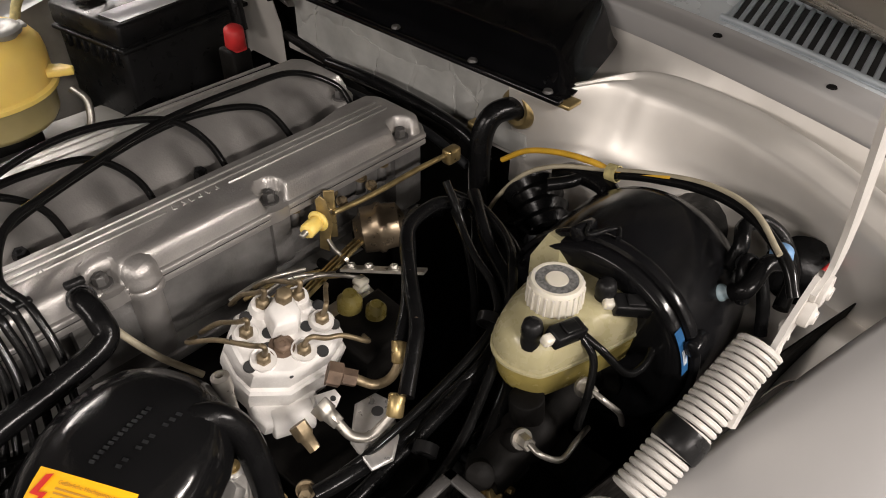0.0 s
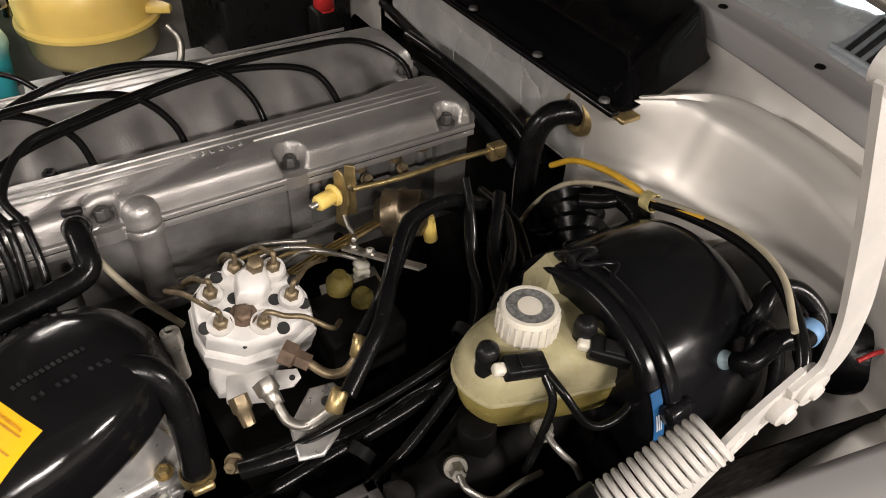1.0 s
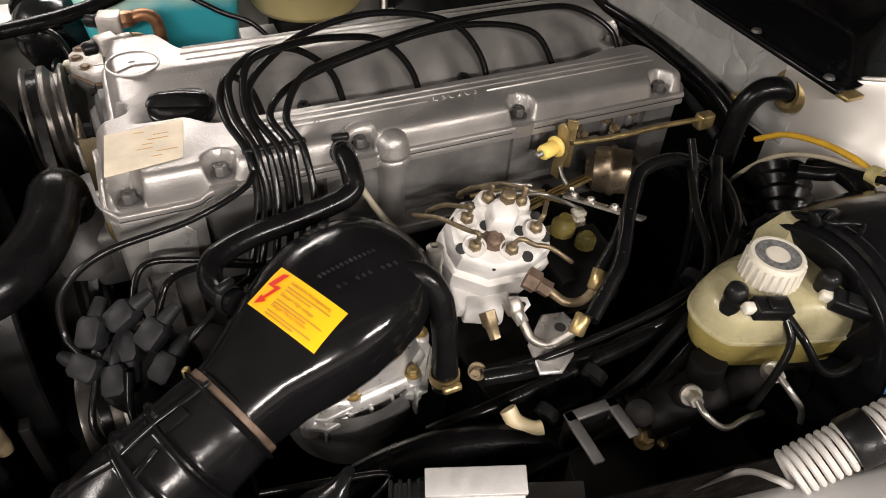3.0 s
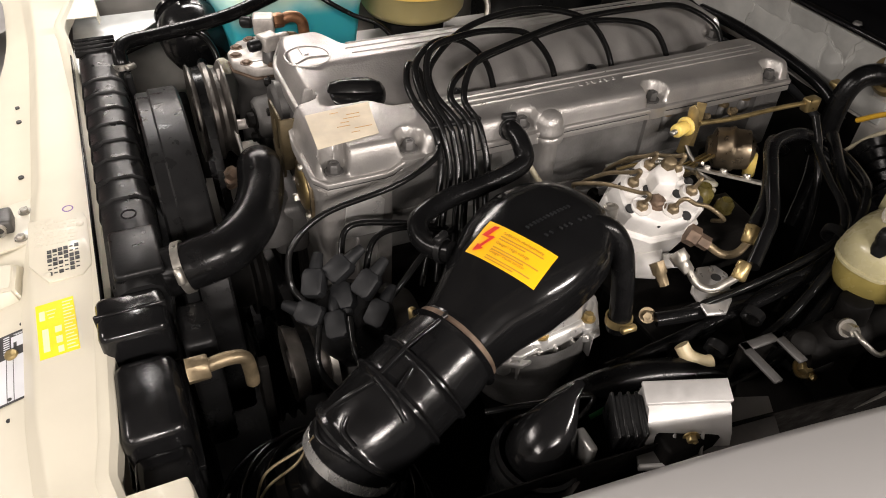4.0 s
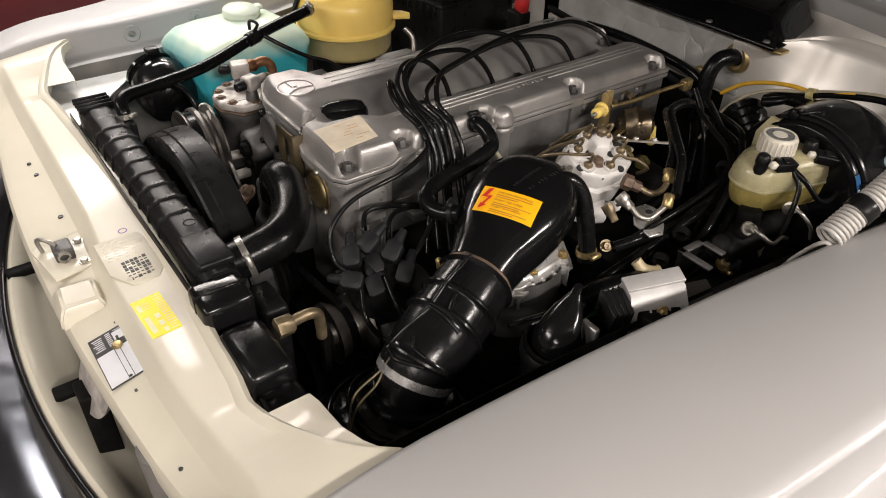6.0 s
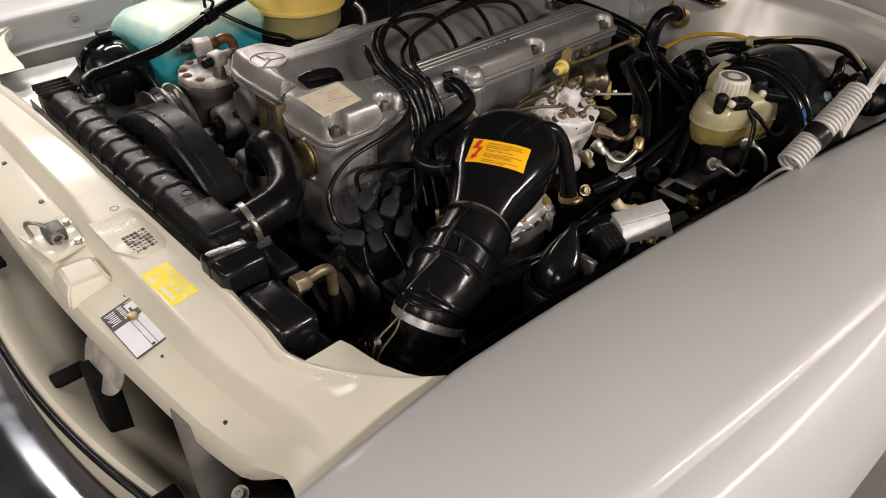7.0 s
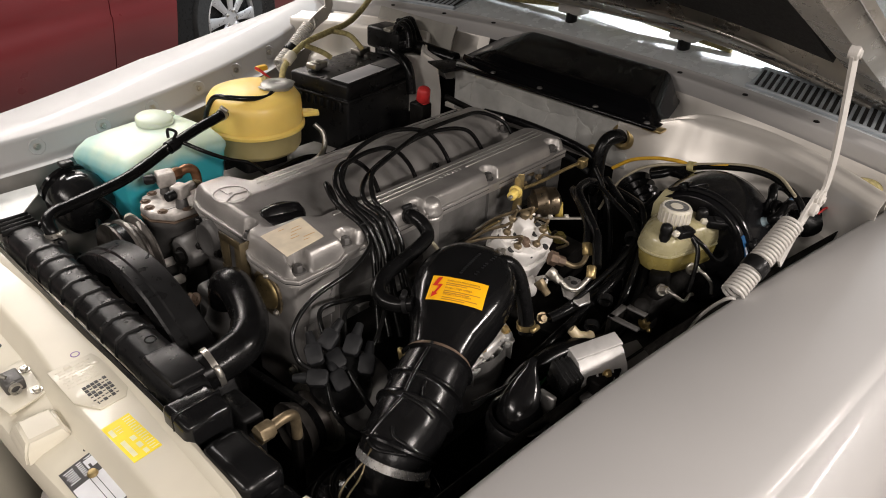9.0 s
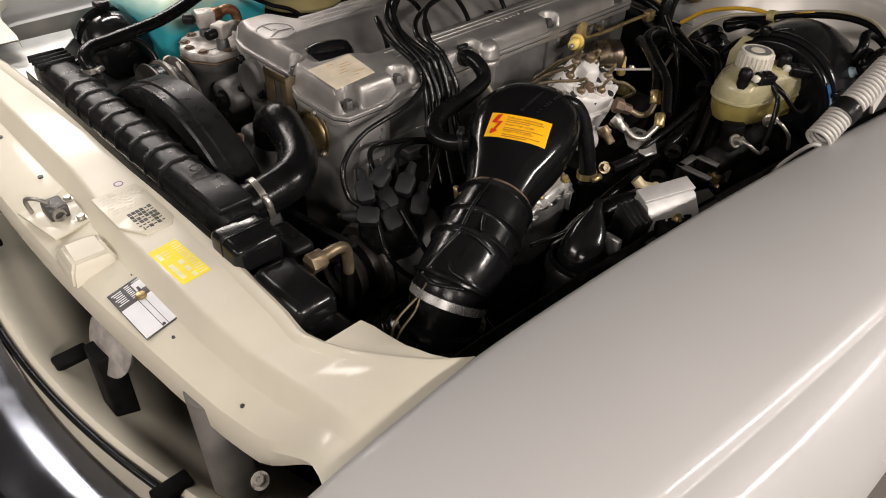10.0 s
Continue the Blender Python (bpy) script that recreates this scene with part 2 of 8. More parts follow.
def spline(pts, sub=6, closed=False):
    P = [Vector(p) for p in pts]
    n = len(P)
    out = []
    last = n if closed else n - 1
    for i in range(last):
        p1, p2 = P[i], P[(i + 1) % n]
        p0 = P[(i - 1) % n] if closed or i > 0 else p1 * 2 - p2
        p3 = P[(i + 2) % n] if closed or i + 2 < n else p2 * 2 - p1
        for k in range(sub):
            t = k / sub
            out.append(0.5 * (2 * p1 + (p2 - p0) * t + (2 * p0 - 5 * p1 + 4 * p2 - p3) * t * t + (3 * p1 - p0 - 3 * p2 + p3) * t ** 3))
    if not closed:
        out.append(P[-1])
    return out


def tube(pts, r, n=10, sub=6, bm=None, closed=False, raw=False, flat=1.0, rs=None):
    """A round bar or hose along a smooth line. rs: radii at the points."""
    bm = bm or bmesh.new()
    C = [Vector(p) for p in pts] if raw else spline(pts, sub, closed)
    m = len(C)
    rad = [r] * m
    if rs:
        k = (len(rs) - 1) / (m - 1)
        rad = [rs[min(int(i * k), len(rs) - 2)] * (1 - (i * k - min(int(i * k), len(rs) - 2))) + rs[min(int(i * k), len(rs) - 2) + 1] * (i * k - min(int(i * k), len(rs) - 2)) for i in range(m)]
    t0 = (C[1] - C[0]).normalized()
    u = t0.orthogonal().normalized()
    rings = []
    for i in range(m):
        if closed:
            t = (C[(i + 1) % m] - C[i - 1]).normalized()
        else:
            t = (C[min(i + 1, m - 1)] - C[max(i - 1, 0)]).normalized()
        u = (u - t * u.dot(t)).normalized()
        w = t.cross(u)
        rings.append([bm.verts.new(C[i] + (u * math.cos(2 * math.pi * k / n) + w * (flat * math.sin(2 * math.pi * k / n))) * rad[i]) for k in range(n)])
    pairs = list(zip(rings, rings[1:])) + ([(rings[-1], rings[0])] if closed else [])
    for p, q in pairs:
        for k in range(n):
            bm.faces.new((p[k], p[(k + 1) % n], q[(k + 1) % n], q[k]))
    if not closed:
        bm.faces.new(rings[0][::-1])
        bm.faces.new(rings[-1])
    return bm


def loft(rings, bm=None, caps=True):
    bm = bm or bmesh.new()
    R = [[bm.verts.new(Vector(p)) for p in ring] for ring in rings]
    n = len(R[0])
    for p, q in zip(R, R[1:]):
        for k in range(n):
            bm.faces.new((p[k], p[(k + 1) % n], q[(k + 1) % n], q[k]))
    if caps:
        bm.faces.new(R[0][::-1])
        bm.faces.new(R[-1])
    return bm


def prism(poly, z0, z1, bev=0.002, seg=2, bm=None, m=None, up=None):
    """A plate with the outline poly in x and y, from z0 to z1."""
    bm = bm or bmesh.new()
    a = [bm.verts.new((p[0], p[1], z0)) for p in poly]
    b = [bm.verts.new((p[0], p[1], z1)) for p in poly]
    n = len(poly)
    fs = [bm.faces.new(a[::-1]), bm.faces.new(b)]
    for k in range(n):
        fs.append(bm.faces.new((a[k], a[(k + 1) % n], b[(k + 1) % n], b[k])))
    if m is not None:
        for v in a + b:
            v.co = m @ v.co
    if bev > 0:
        es = list({e for f in fs[:2] for e in f.edges})
        bmesh.ops.bevel(bm, geom=es, offset=bev, segments=seg, profile=0.5, affect="EDGES")
    return bm


def grid(f, us, vs, thick=0.0, bm=None):
    """A sheet f(u, v), given thickness behind it."""
    bm = bm or bmesh.new()
    V = [[bm.verts.new(f(u, v)) for v in vs] for u in us]
    fs = []
    for i in range(len(us) - 1):
        for j in range(len(vs) - 1):
            fs.append(bm.faces.new((V[i][j], V[i + 1][j], V[i + 1][j + 1], V[i][j + 1])))
    if thick:
        bmesh.ops.recalc_face_normals(bm, faces=fs)
        bmesh.ops.solidify(bm, geom=fs, thickness=thick)
    return bm


def lin(a, b, n):
    return [a + (b - a) * i / (n - 1) for i in range(n)]


def hexbolt(p, axis, r, h, bm=None, washer=True):
    a, u, w = frame_axes(axis)
    bm = bm or bmesh.new()
    o = Vector(p)
    if washer:
        lathe([(0, 0), (r * 1.45, 0), (r * 1.45, h * 0.22), (0, h * 0.22)], o, a, 18, bm)
    lathe([(0, h * 0.2), (r, h * 0.2), (r, h * 0.85), (r * 0.86, h), (r * 0.4, h), (r * 0.36, h * 0.9), (0, h * 0.9)], o, a, 6, bm)
    return bm


def thing(name, label, category, at=(0, 0, 0), group="", kind=""):
    ob = new(name)
    ob.empty_display_size = 0.02
    ob.location = at
    tagged(ob, label, category, group, kind)
    return ob


def finish(name, bm, material, angle=50):
    bmesh.ops.recalc_face_normals(bm, faces=bm.faces)
    me = bpy.data.meshes.new(name)
    bm.to_mesh(me)
    bm.free()
    me.materials.append(material)
    me.shade_smooth()
    me.set_sharp_from_angle(angle=radians(angle))
    return me


def part(name, bm, material, parent, label="", angle=50):
    ob = new(name, finish(name, bm, material, angle))
    if parent is not None:
        ob.parent = parent
        if parent.data is None:
            ob.matrix_parent_inverse = Matrix.Translation(-parent.location)
    if label:
        ob["label"] = label
    return ob


def solo(name, bm, material, label, category, group="", kind="", angle=50):
    """A thing of one mesh."""
    return tagged(part(name, bm, material, None, "", angle), label, category, group, kind)


def clamp_band(c, axis, r, w, mt, parent, screw=(0, 0, 1)):
    a, u, v = frame_axes(axis)
    ob = part("hose_clamp", lathe([(r, -w / 2), (r + 0.0015, -w / 2), (r + 0.0015, w / 2), (r, w / 2)], c, axis, 28), mt, parent)
    s = Vector(screw) - a * Vector(screw).dot(a)
    s = s.normalized()
    q = Vector(c) + s * (r + 0.004)
    part("clamp_screw", cyl(q - a.cross(s) * 0.009, q + a.cross(s) * 0.009, 0.0042), mt, ob)
    return ob

# ---------------------------------------------------------------- garage
X0, X1, Y0, Y1 = -6.0, 7.0, -6.0, 7.5
tagged(part("floor", bx(X0, X1, Y0, Y1, -0.1, 0.0, 0), FLOORM, None), "dusty grey-brown garage concrete floor", "floor", kind="structure")
tagged(part("ceiling", bx(X0, X1, Y0, Y1, CEIL, CEIL + 0.1, 0), CEILM, None), "plain painted garage ceiling", "ceiling", kind="structure")
for nm, b in (("wall_west", (X0 - 0.1, X0, Y0, Y1)), ("wall_east", (X1, X1 + 0.1, Y0, Y1)), ("wall_south", (X0, X1, Y0 - 0.1, Y0)), ("wall_north", (X0, X1, Y1, Y1 + 0.1))):
    tagged(part(nm, bx(*b, 0, CEIL, 0), WALLM, None), "plain painted garage wall", "wall", kind="structure")
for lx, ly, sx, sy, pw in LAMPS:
    fx = thing("ceiling_light", "unseen long white tube light fixture added under the ceiling", "ceiling light", (lx, ly, CEIL), "garage tube lights")
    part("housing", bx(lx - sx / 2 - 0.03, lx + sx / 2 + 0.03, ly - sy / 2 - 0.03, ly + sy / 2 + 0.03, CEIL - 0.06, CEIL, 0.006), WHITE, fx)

# ---------------------------------------------------------------- the car's body
YC = 0.176
body = thing("car_body", "pale silver-cream car front with its bonnet raised", "car", (0.2, YC, 0.0))


def lip_w(x):
    x = min(x, 0.8)
    return 0.599 + 0.075 * x + 0.165 * x * x if x > -0.25 else 0.5906 - 0.09 * (-0.25 - x) ** 1.2


def lip_z(x):
    x = min(x, 0.8)
    return 0.876 + 0.025 * x + 0.11 * x * x - (0.9 * (-0.15 - x) ** 2 if x < -0.15 else 0)


def crease_w(x):
    x = min(x, 0.5)
    return 0.804 + 0.12 * x - 0.03 * x * x


def crease_z(x):
    return lip_z(x) - 0.016 + 0.075 * min(0.29, max(-0.15, x)) - (0.5 * (-0.2 - x) ** 2 if x < -0.2 else 0)


def fender(side):
    us = lin(-0.62, 1.32, 56)

    def section(x):
        lw, lz, cw, cz = lip_w(x), lip_z(x), crease_w(x), crease_z(x)
        g_ = 0.045 if side > 0 else 0.014
        pts = [(lw - g_, lz - 0.052), (lw - 0.012, lz - 0.050), (lw - 0.006, lz - 0.044), (lw - 0.004, lz - 0.008), (lw, lz - 0.002), (lw + 0.006, lz)]
        n = 12
        for i in range(1, n + 1):
            t = i / n
            w = lw + 0.006 + (cw - lw - 0.006) * t
            z = lz + (cz - lz) * t + 0.056 * t * (1 - t)
            pts.append((w, z))
        k_ = 1.0 - 0.45 * min(1, max(0, x / 0.6))
        pts += [(cw + 0.002, cz - 0.003), (cw + 0.005, cz - 0.004)] + [(cw + a * k_, cz - b) for a, b in ((0.020, 0.009), (0.045, 0.024), (0.066, 0.050), (0.080, 0.09), (0.088, 0.16), (0.088, 0.25), (0.07, 0.48))]
        return pts

    k = len(section(0))

    def f(x, j):
        w, z = section(x)[int(round(j))]
        return Vector((x, YC + side * w, z))

    return grid(f, us, lin(0, k - 1, k), 0.0012)


part("left_fender", fender(-1), PAINT, body, "pale silver paint, gently crowned")
rf = part("right_fender", fender(1), PAINT, body)
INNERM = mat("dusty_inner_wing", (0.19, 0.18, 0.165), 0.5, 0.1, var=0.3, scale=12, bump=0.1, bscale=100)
# bolts and clips along the far gutter
for i, x in enumerate((-0.06, 0.08, 0.20, 0.33, 0.45, 0.57)):
    w, z = lip_w(x), lip_z(x)
    p = (x, YC + w - 0.006, z - 0.026)
    part("bolt", hexbolt(p, (0, -1, 0.15), 0.0055, 0.007), STEEL, rf)
    part("washer", lathe([(0, 0), (0.017, 0), (0.0155, 0.0022), (0.011, 0.0012), (0, 0.0012)], p, (0, -1, 0.1), 24), PAINT, rf)


def inner_wing(side):
    def f(x, t):
        w = lip_w(x) - 0.045 - 0.07 * t - 0.05 * t * t
        z = lip_z(x) - 0.052 - 0.46 * t
        return Vector((x, YC + side * w, z))
    return grid(f, lin(-0.28, 0.9, 24), lin(0, 1, 8), 0.0015)


# Near side is coloured near-black for shade; the far side keeps dusty grey.
part("inner_wing", inner_wing(-1), DARK, body, "grimy inner wing, shade in its near-black colour")
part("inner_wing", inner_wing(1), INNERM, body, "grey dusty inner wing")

# radiator support panel
REAR = -0.256


def support():
    bm = bmesh.new()
    side_ = (0.40, 0.41, 0.42, 0.43, 0.44, 0.455, 0.475, 0.495, 0.512, 0.526, 0.54, 0.55, 0.558, 0.57, 0.58, 0.585)
    ys = [YC - v for v in side_[::-1]] + lin(YC - 0.39, YC + 0.39, 28) + [YC + v for v in side_]

    def rear_x(y):
        d = abs(y - YC)
        if d < 0.40:
            return REAR + 0.02 * (1 - d / 0.4)
        return float(np.interp(d, (0.40, 0.4275, 0.4518, 0.4708, 0.501, 0.5362, 0.562, 0.5807, 0.60), (-0.257, -0.2606, -0.2562, -0.2496, -0.2383, -0.2224, -0.2057, -0.1843, -0.155)))

    def f(y, u):
        d = abs(y - YC)
        e = max(0, (d - 0.42) / 0.12)
        rx = rear_x(y)
        fx = -0.383 + 0.16 * d * d - 0.02 * (d > 0.3) * (d - 0.3)
        step = float(np.interp(y, (-0.35, -0.163, -0.014, 0.03, 0.117, 0.19, 0.5), (-0.310, -0.325, -0.326, -0.327, -0.319, -0.314, -0.312)))
        fx = min(fx, step - 0.030)
        dz = 0.002 * (1 - d / 0.5) - 0.006
        prof = [(rx + 0.001, 0.815), (rx + 0.0005, 0.833), (rx - 0.004, 0.8365), (rx - 0.010, 0.8355), (rx - 0.014, 0.832), (step + 0.013, 0.8294), (step + 0.0105, 0.8289), (step + 0.0085, 0.8274), (step + 0.007, 0.8250), (step - 0.0045, 0.8072), (step - 0.006, 0.8049), (step - 0.009, 0.8037), (fx + 0.008, 0.796), (fx, 0.7915), (fx - 0.004, 0.782), (fx - 0.002, 0.752)]
        i = int(round(u))
        x, z = prof[i]
        z += 0.016 * min(1, e) + dz
        t = min(1, max(0, (d - 0.465) / 0.12))
        t = t * t * (3 - 2 * t)
        z += (lip_z(x) - 0.012 - z) * t * (1 if i > 1 else 0.6)
        dd = min(d, lip_w(x) - 0.005)
        return Vector((x, YC + math.copysign(dd, y - YC), z))

    return grid(f, ys, lin(0, 15, 16), 0.0015, bm)


sup = part("radiator_support", support(), CREAM, body, "cream painted slam panel with stickers", 35)
# flush corner gusset behind the panel, with a thin seam between them
def gusset(s):
    def f(d, u):
        x0 = float(np.interp(d, (0.445, 0.4708, 0.501, 0.5362, 0.562, 0.5807), (-0.258, -0.2496, -0.2383, -0.2224, -0.2057, -0.1843))) - 0.006
        x1 = float(np.interp(d, (0.4533, 0.4698, 0.5195, 0.5498, 0.5663, 0.5811), (-0.2080, -0.2054, -0.2075, -0.2022, -0.1952, -0.1794)))
        x = x0 + (x1 - x0) * min(1, u)
        t = min(1, max(0, (d - 0.465) / 0.12))
        t = t * t * (3 - 2 * t)
        z = 0.8305 + 0.016 * min(1, max(0, (d - 0.42) / 0.12))
        z += (lip_z(x0) - 0.012 - z) * t - 0.0022 - 0.014 * max(0, u - 1) - 0.001 * (u >= 1)
        return Vector((x + 0.002 * (u > 1), YC + s * d, z))
    return grid(f, [0.4535, 0.458, 0.4698, 0.485, 0.501, 0.5195, 0.536, 0.5498, 0.5663, 0.5811], [0, 0.5, 0.96, 1, 2], 0.0012)


for s in (-1, 1):
    part("gusset", gusset(s), CREAM, body, "", 35)
# raised perforated plate, latch and holes on the panel
plate = [(-0.318, 0.105), (-0.262, 0.105), (-0.258, 0.09), (-0.258, 0.012), (-0.268, -0.002), (-0.300, -0.002), (-0.318, 0.03)]
pp = part("reinforcing_plate", prism(plate, 0.826, 0.8295, 0.001), CREAM, body, "cream reinforcing plate with a field of square holes")
hole = bx(-0.0021, 0.0021, -0.0024, 0.0024, -0.0004, 0.0006, 0)
hole_me = finish("punched_hole", hole, INK)
HOLES = ("111101", "101100", "110111", "011011", "000010", "101010")
for i, row in enumerate(HOLES):
    for j, on in enumerate(row):
        o = new("punched_hole", hole_me)
        o.parent = pp
        o.location = (-0.298 + 0.0053 * j, 0.0445 - 0.0072 * i + 0.0007 * j, 0.8297)
        if on == "0":
            o.scale = (0.8, 0.22, 1.0)
for i in range(7):
    for k in range(4):
        part("raised_letter_bar", bx(-0.312 + 0.011 * k + 0.002 * (i % 2), -0.304 + 0.011 * k + 0.002 * ((i * 3 + k) % 2), 0.094 - 0.0062 * i, 0.0965 - 0.0062 * i, 0.8290, 0.82985, 0.0003, 1), CREAM, pp)
for x, y, z, r in ((-0.333, -0.022, 0.8024, 0.0026), (-0.346, -0.138, 0.7983, 0.0024), (-0.336, 0.426, 0.8014, 0.003), (-0.334, 0.384, 0.8021, 0.0035), (-0.332, 0.243, 0.8031, 0.0035), (-0.343, -0.263, 0.7984, 0.0023)):
    part("panel_hole", cyl((x, y, z - 0.012), (x, y, z - 0.0015), r, n=14, bev=0), INK, sup)

rc_ = loft([[Vector((x, y, z)) for x, y in q_] for z, q_ in ((0.785, ((-0.388, 0.012), (-0.330, 0.010), (-0.328, 0.070), (-0.384, 0.074))), (0.802, ((-0.386, 0.014), (-0.332, 0.012), (-0.330, 0.068), (-0.382, 0.072))), (0.8135, ((-0.378, 0.022), (-0.338, 0.020), (-0.336, 0.060), (-0.375, 0.064))))])
bmesh.ops.bevel(rc_, geom=list(rc_.edges), offset=0.003, segments=2, affect="EDGES")
part("pressed_ramp", rc_, CREAM, sup)
for x, y, z in ((-0.296, 0.098, 0.8297), (-0.301, 0.008, 0.8297), (-0.266, 0.083, 0.8297)):
    part("spot_weld", lathe([(0, 0.0006), (0.0035, 0.0008), (0.0045, 0.0)], (x, y, z), (0, 0, 1), 14), CREAM, pp)
latch = thing("bonnet_latch", "small steel bonnet latch with a wire spring, bolted on", "latch", (-0.35, 0.143, 0.80))
part("base_plate", prism([(-0.385, 0.175), (-0.322, 0.190), (-0.318, 0.105), (-0.372, 0.095)], 0.799, 0.803, 0.0008), CREAM, latch)
part("catch", bx(-0.362, -0.338, 0.128, 0.158, 0.802, 0.820, 0.003), ALUD, latch)
part("bolt", hexbolt((-0.328, 0.165, 0.803), (0, 0, 1), 0.005, 0.005), STEEL, latch)
part("bolt", hexbolt((-0.332, 0.115, 0.803), (0, 0, 1), 0.005, 0.005), STEEL, latch)
sp = bmesh.new()
for k in range(4):
    tube([(-0.352 + 0.007 * math.cos(a), 0.122 + 0.004 * k, 0.812 + 0.007 * math.sin(a)) for a in lin(0, 5.8, 9)], 0.0012, 6, 2, sp)
part("spring", sp, STEEL, latch)
part("hook", tube([(-0.372, 0.165, 0.803), (-0.374, 0.166, 0.822), (-0.366, 0.15, 0.829), (-0.356, 0.138, 0.824)], 0.0028, 8), STEEL, latch)

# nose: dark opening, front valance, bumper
# near-black colour supplies the shade inside the grille opening
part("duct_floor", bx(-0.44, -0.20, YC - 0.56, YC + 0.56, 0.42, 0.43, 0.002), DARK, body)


def valance():
    ys = lin(-0.70, 0.70, 41)

    def f(d, u):
        fx = -0.447 + 0.36 * d * d
        prof = [(fx + 0.160, 0.480), (fx + 0.100, 0.565), (fx + 0.060, 0.590), (fx + 0.034, 0.600), (fx + 0.024, 0.613), (fx + 0.008, 0.618), (fx, 0.612), (fx - 0.004, 0.60), (fx - 0.002, 0.40)]
        x, z = prof[int(round(u))]
        return Vector((x, YC + d, z))
    return grid(f, ys, lin(0, 8, 9), 0.0015)


part("front_valance", valance(), CREAM, body, "cream front panel below the grille opening")
part("rubber_strip", tube([(-0.452 + 0.36 * d * d, YC + d, 0.612) for d in lin(-0.70, 0.70, 25)], 0.005, 8, 2), RUBBER, body)
bump = thing("front_bumper", "dull chrome front bumper with a black rubber strip", "bumper", (-0.62, YC, 0.5))


def bumper_bar(prof):
    def f(d, u):
        fx = -0.475 + 0.33 * d * d
        x, z = prof[int(round(u))]
        return Vector((fx + x, YC + d, z))
    return grid(f, lin(-0.86, 0.86, 41), lin(0, len(prof) - 1, len(prof)), 0.0025)


part("chrome_bar", bumper_bar([(0.02, 0.545), (-0.02, 0.553), (-0.055, 0.548), (-0.075, 0.535), (-0.078, 0.50)]), CHROME, bump)
part("rubber_face", bumper_bar([(-0.076, 0.504), (-0.088, 0.498), (-0.09, 0.45), (-0.08, 0.43), (-0.05, 0.42)]), RUBBER, bump, "black rubber face")
part("bracket", bx(-0.60, -0.47, -0.25, -0.20, 0.46, 0.52, 0.004), DARK, bump)
part("bracket", bx(-0.60, -0.47, 0.55, 0.60, 0.46, 0.52, 0.004), DARK, bump)
horn = thing("horn", "grey disc horn behind the grille opening", "horn", (-0.405, 0.0, 0.66))
part("disc", lathe([(0, -0.012), (0.036, -0.012), (0.043, -0.004), (0.045, 0.0), (0.042, 0.003), (0.012, 0.005), (0.005, 0.006), (0, 0.006)], (-0.376, -0.010, 0.712), (-0.90, -0.08, 0.38), 32), AFMW, horn)
part("bracket", bx(-0.40, -0.37, -0.02, 0.02, 0.43, 0.70, 0.003), DARK, horn)
for yy in (-0.17, 0.10, 0.42):
    part("clip", bx(-0.425, -0.38, yy - 0.012, yy + 0.012, 0.61, 0.622, 0.003), DARK, body)
part("support_upright", cyl((-0.335, YC - 0.38, 0.43), (-0.345, YC - 0.38, 0.775), 0.028), INNERM, body)
part("support_upright", cyl((-0.335, YC + 0.38, 0.43), (-0.345, YC + 0.38, 0.775), 0.028), INNERM, body)
lampbowl = thing("headlamp", "round headlamp in a painted bowl with chrome ring", "headlamp", (-0.43, YC - 0.55, 0.62))
part("bowl", lathe([(0.0, 0.10), (0.05, 0.10), (0.085, 0.05), (0.092, 0.0), (0.096, 0.0), (0.096, -0.01), (0.088, -0.014)], (-0.45, YC - 0.57, 0.66), (1, 0, 0), 28), PAINT, lampbowl)
part("lens", lathe([(0.0, -0.02), (0.05, -0.016), (0.088, -0.004)], (-0.45, YC - 0.57, 0.66), (1, 0, 0), 28), GLASS, lampbowl)
part("screw", hexbolt((-0.37, -0.33, 0.775), (-0.4, -0.2, 0.9), 0.006, 0.006), STEEL, sup)

# stickers and type plates on the slam panel


def flat_plate(cx, cy, z, w, h, turn, th, tilt=0.0):
    m = pose(cx, cy, z, 0, tilt, turn)
    return bx(-w / 2, w / 2, -h / 2, h / 2, 0, th, 0, m=m), m


def bars(parent, m, mt, rows, th=0.0004):
    for x, y, w, h in rows:
        b = bx(x - w / 2, x + w / 2, y - h / 2, y + h / 2, 0.0004, 0.0009 + th, 0, m=m)
        part("print_bar", b, mt, parent)


PLATEINK = mat("plate_grey_black", (0.06, 0.058, 0.058), 0.4, 0.2, var=0.1)
PALEY = mat("pale_yellow_print", (0.84, 0.80, 0.48), 0.5)
ys_ = thing("yellow_sticker", "yellow printed sticker stuck on the cream slam panel", "sticker", (-0.278, -0.062, 0.836))
b, m = flat_plate(-0.2953, -0.0673, 0.8268, 0.0345, 0.0735, 2, 0.0005, -3.1)
part("paper", b, YELLOW, ys_)
m = m @ Matrix.Translation((0, 0, -0.0002))
bars(ys_, m, PALEY, [(0.0115 - 0.0012 * (i % 3 == 1), 0.032 - i * 0.0046, 0.0095 - 0.0024 * (i % 3 == 1), 0.0012) for i in range(15)] + [(-0.004, 0.025 - i * 0.005, 0.009 - 0.002 * i, 0.0010) for i in range(3)], 0)
bars(ys_, m, PALEY, [(-0.012, 0.020, 0.005, 0.013), (-0.0105, -0.014, 0.0055, 0.030), (0.001, -0.003, 0.006, 0.008), (0.001, -0.017, 0.0055, 0.009), (0.0015, -0.030, 0.005, 0.008)], 0)
tp = thing("type_plate", "black and white metal type plate riveted to the slam panel", "plate", (-0.348, -0.065, 0.806))
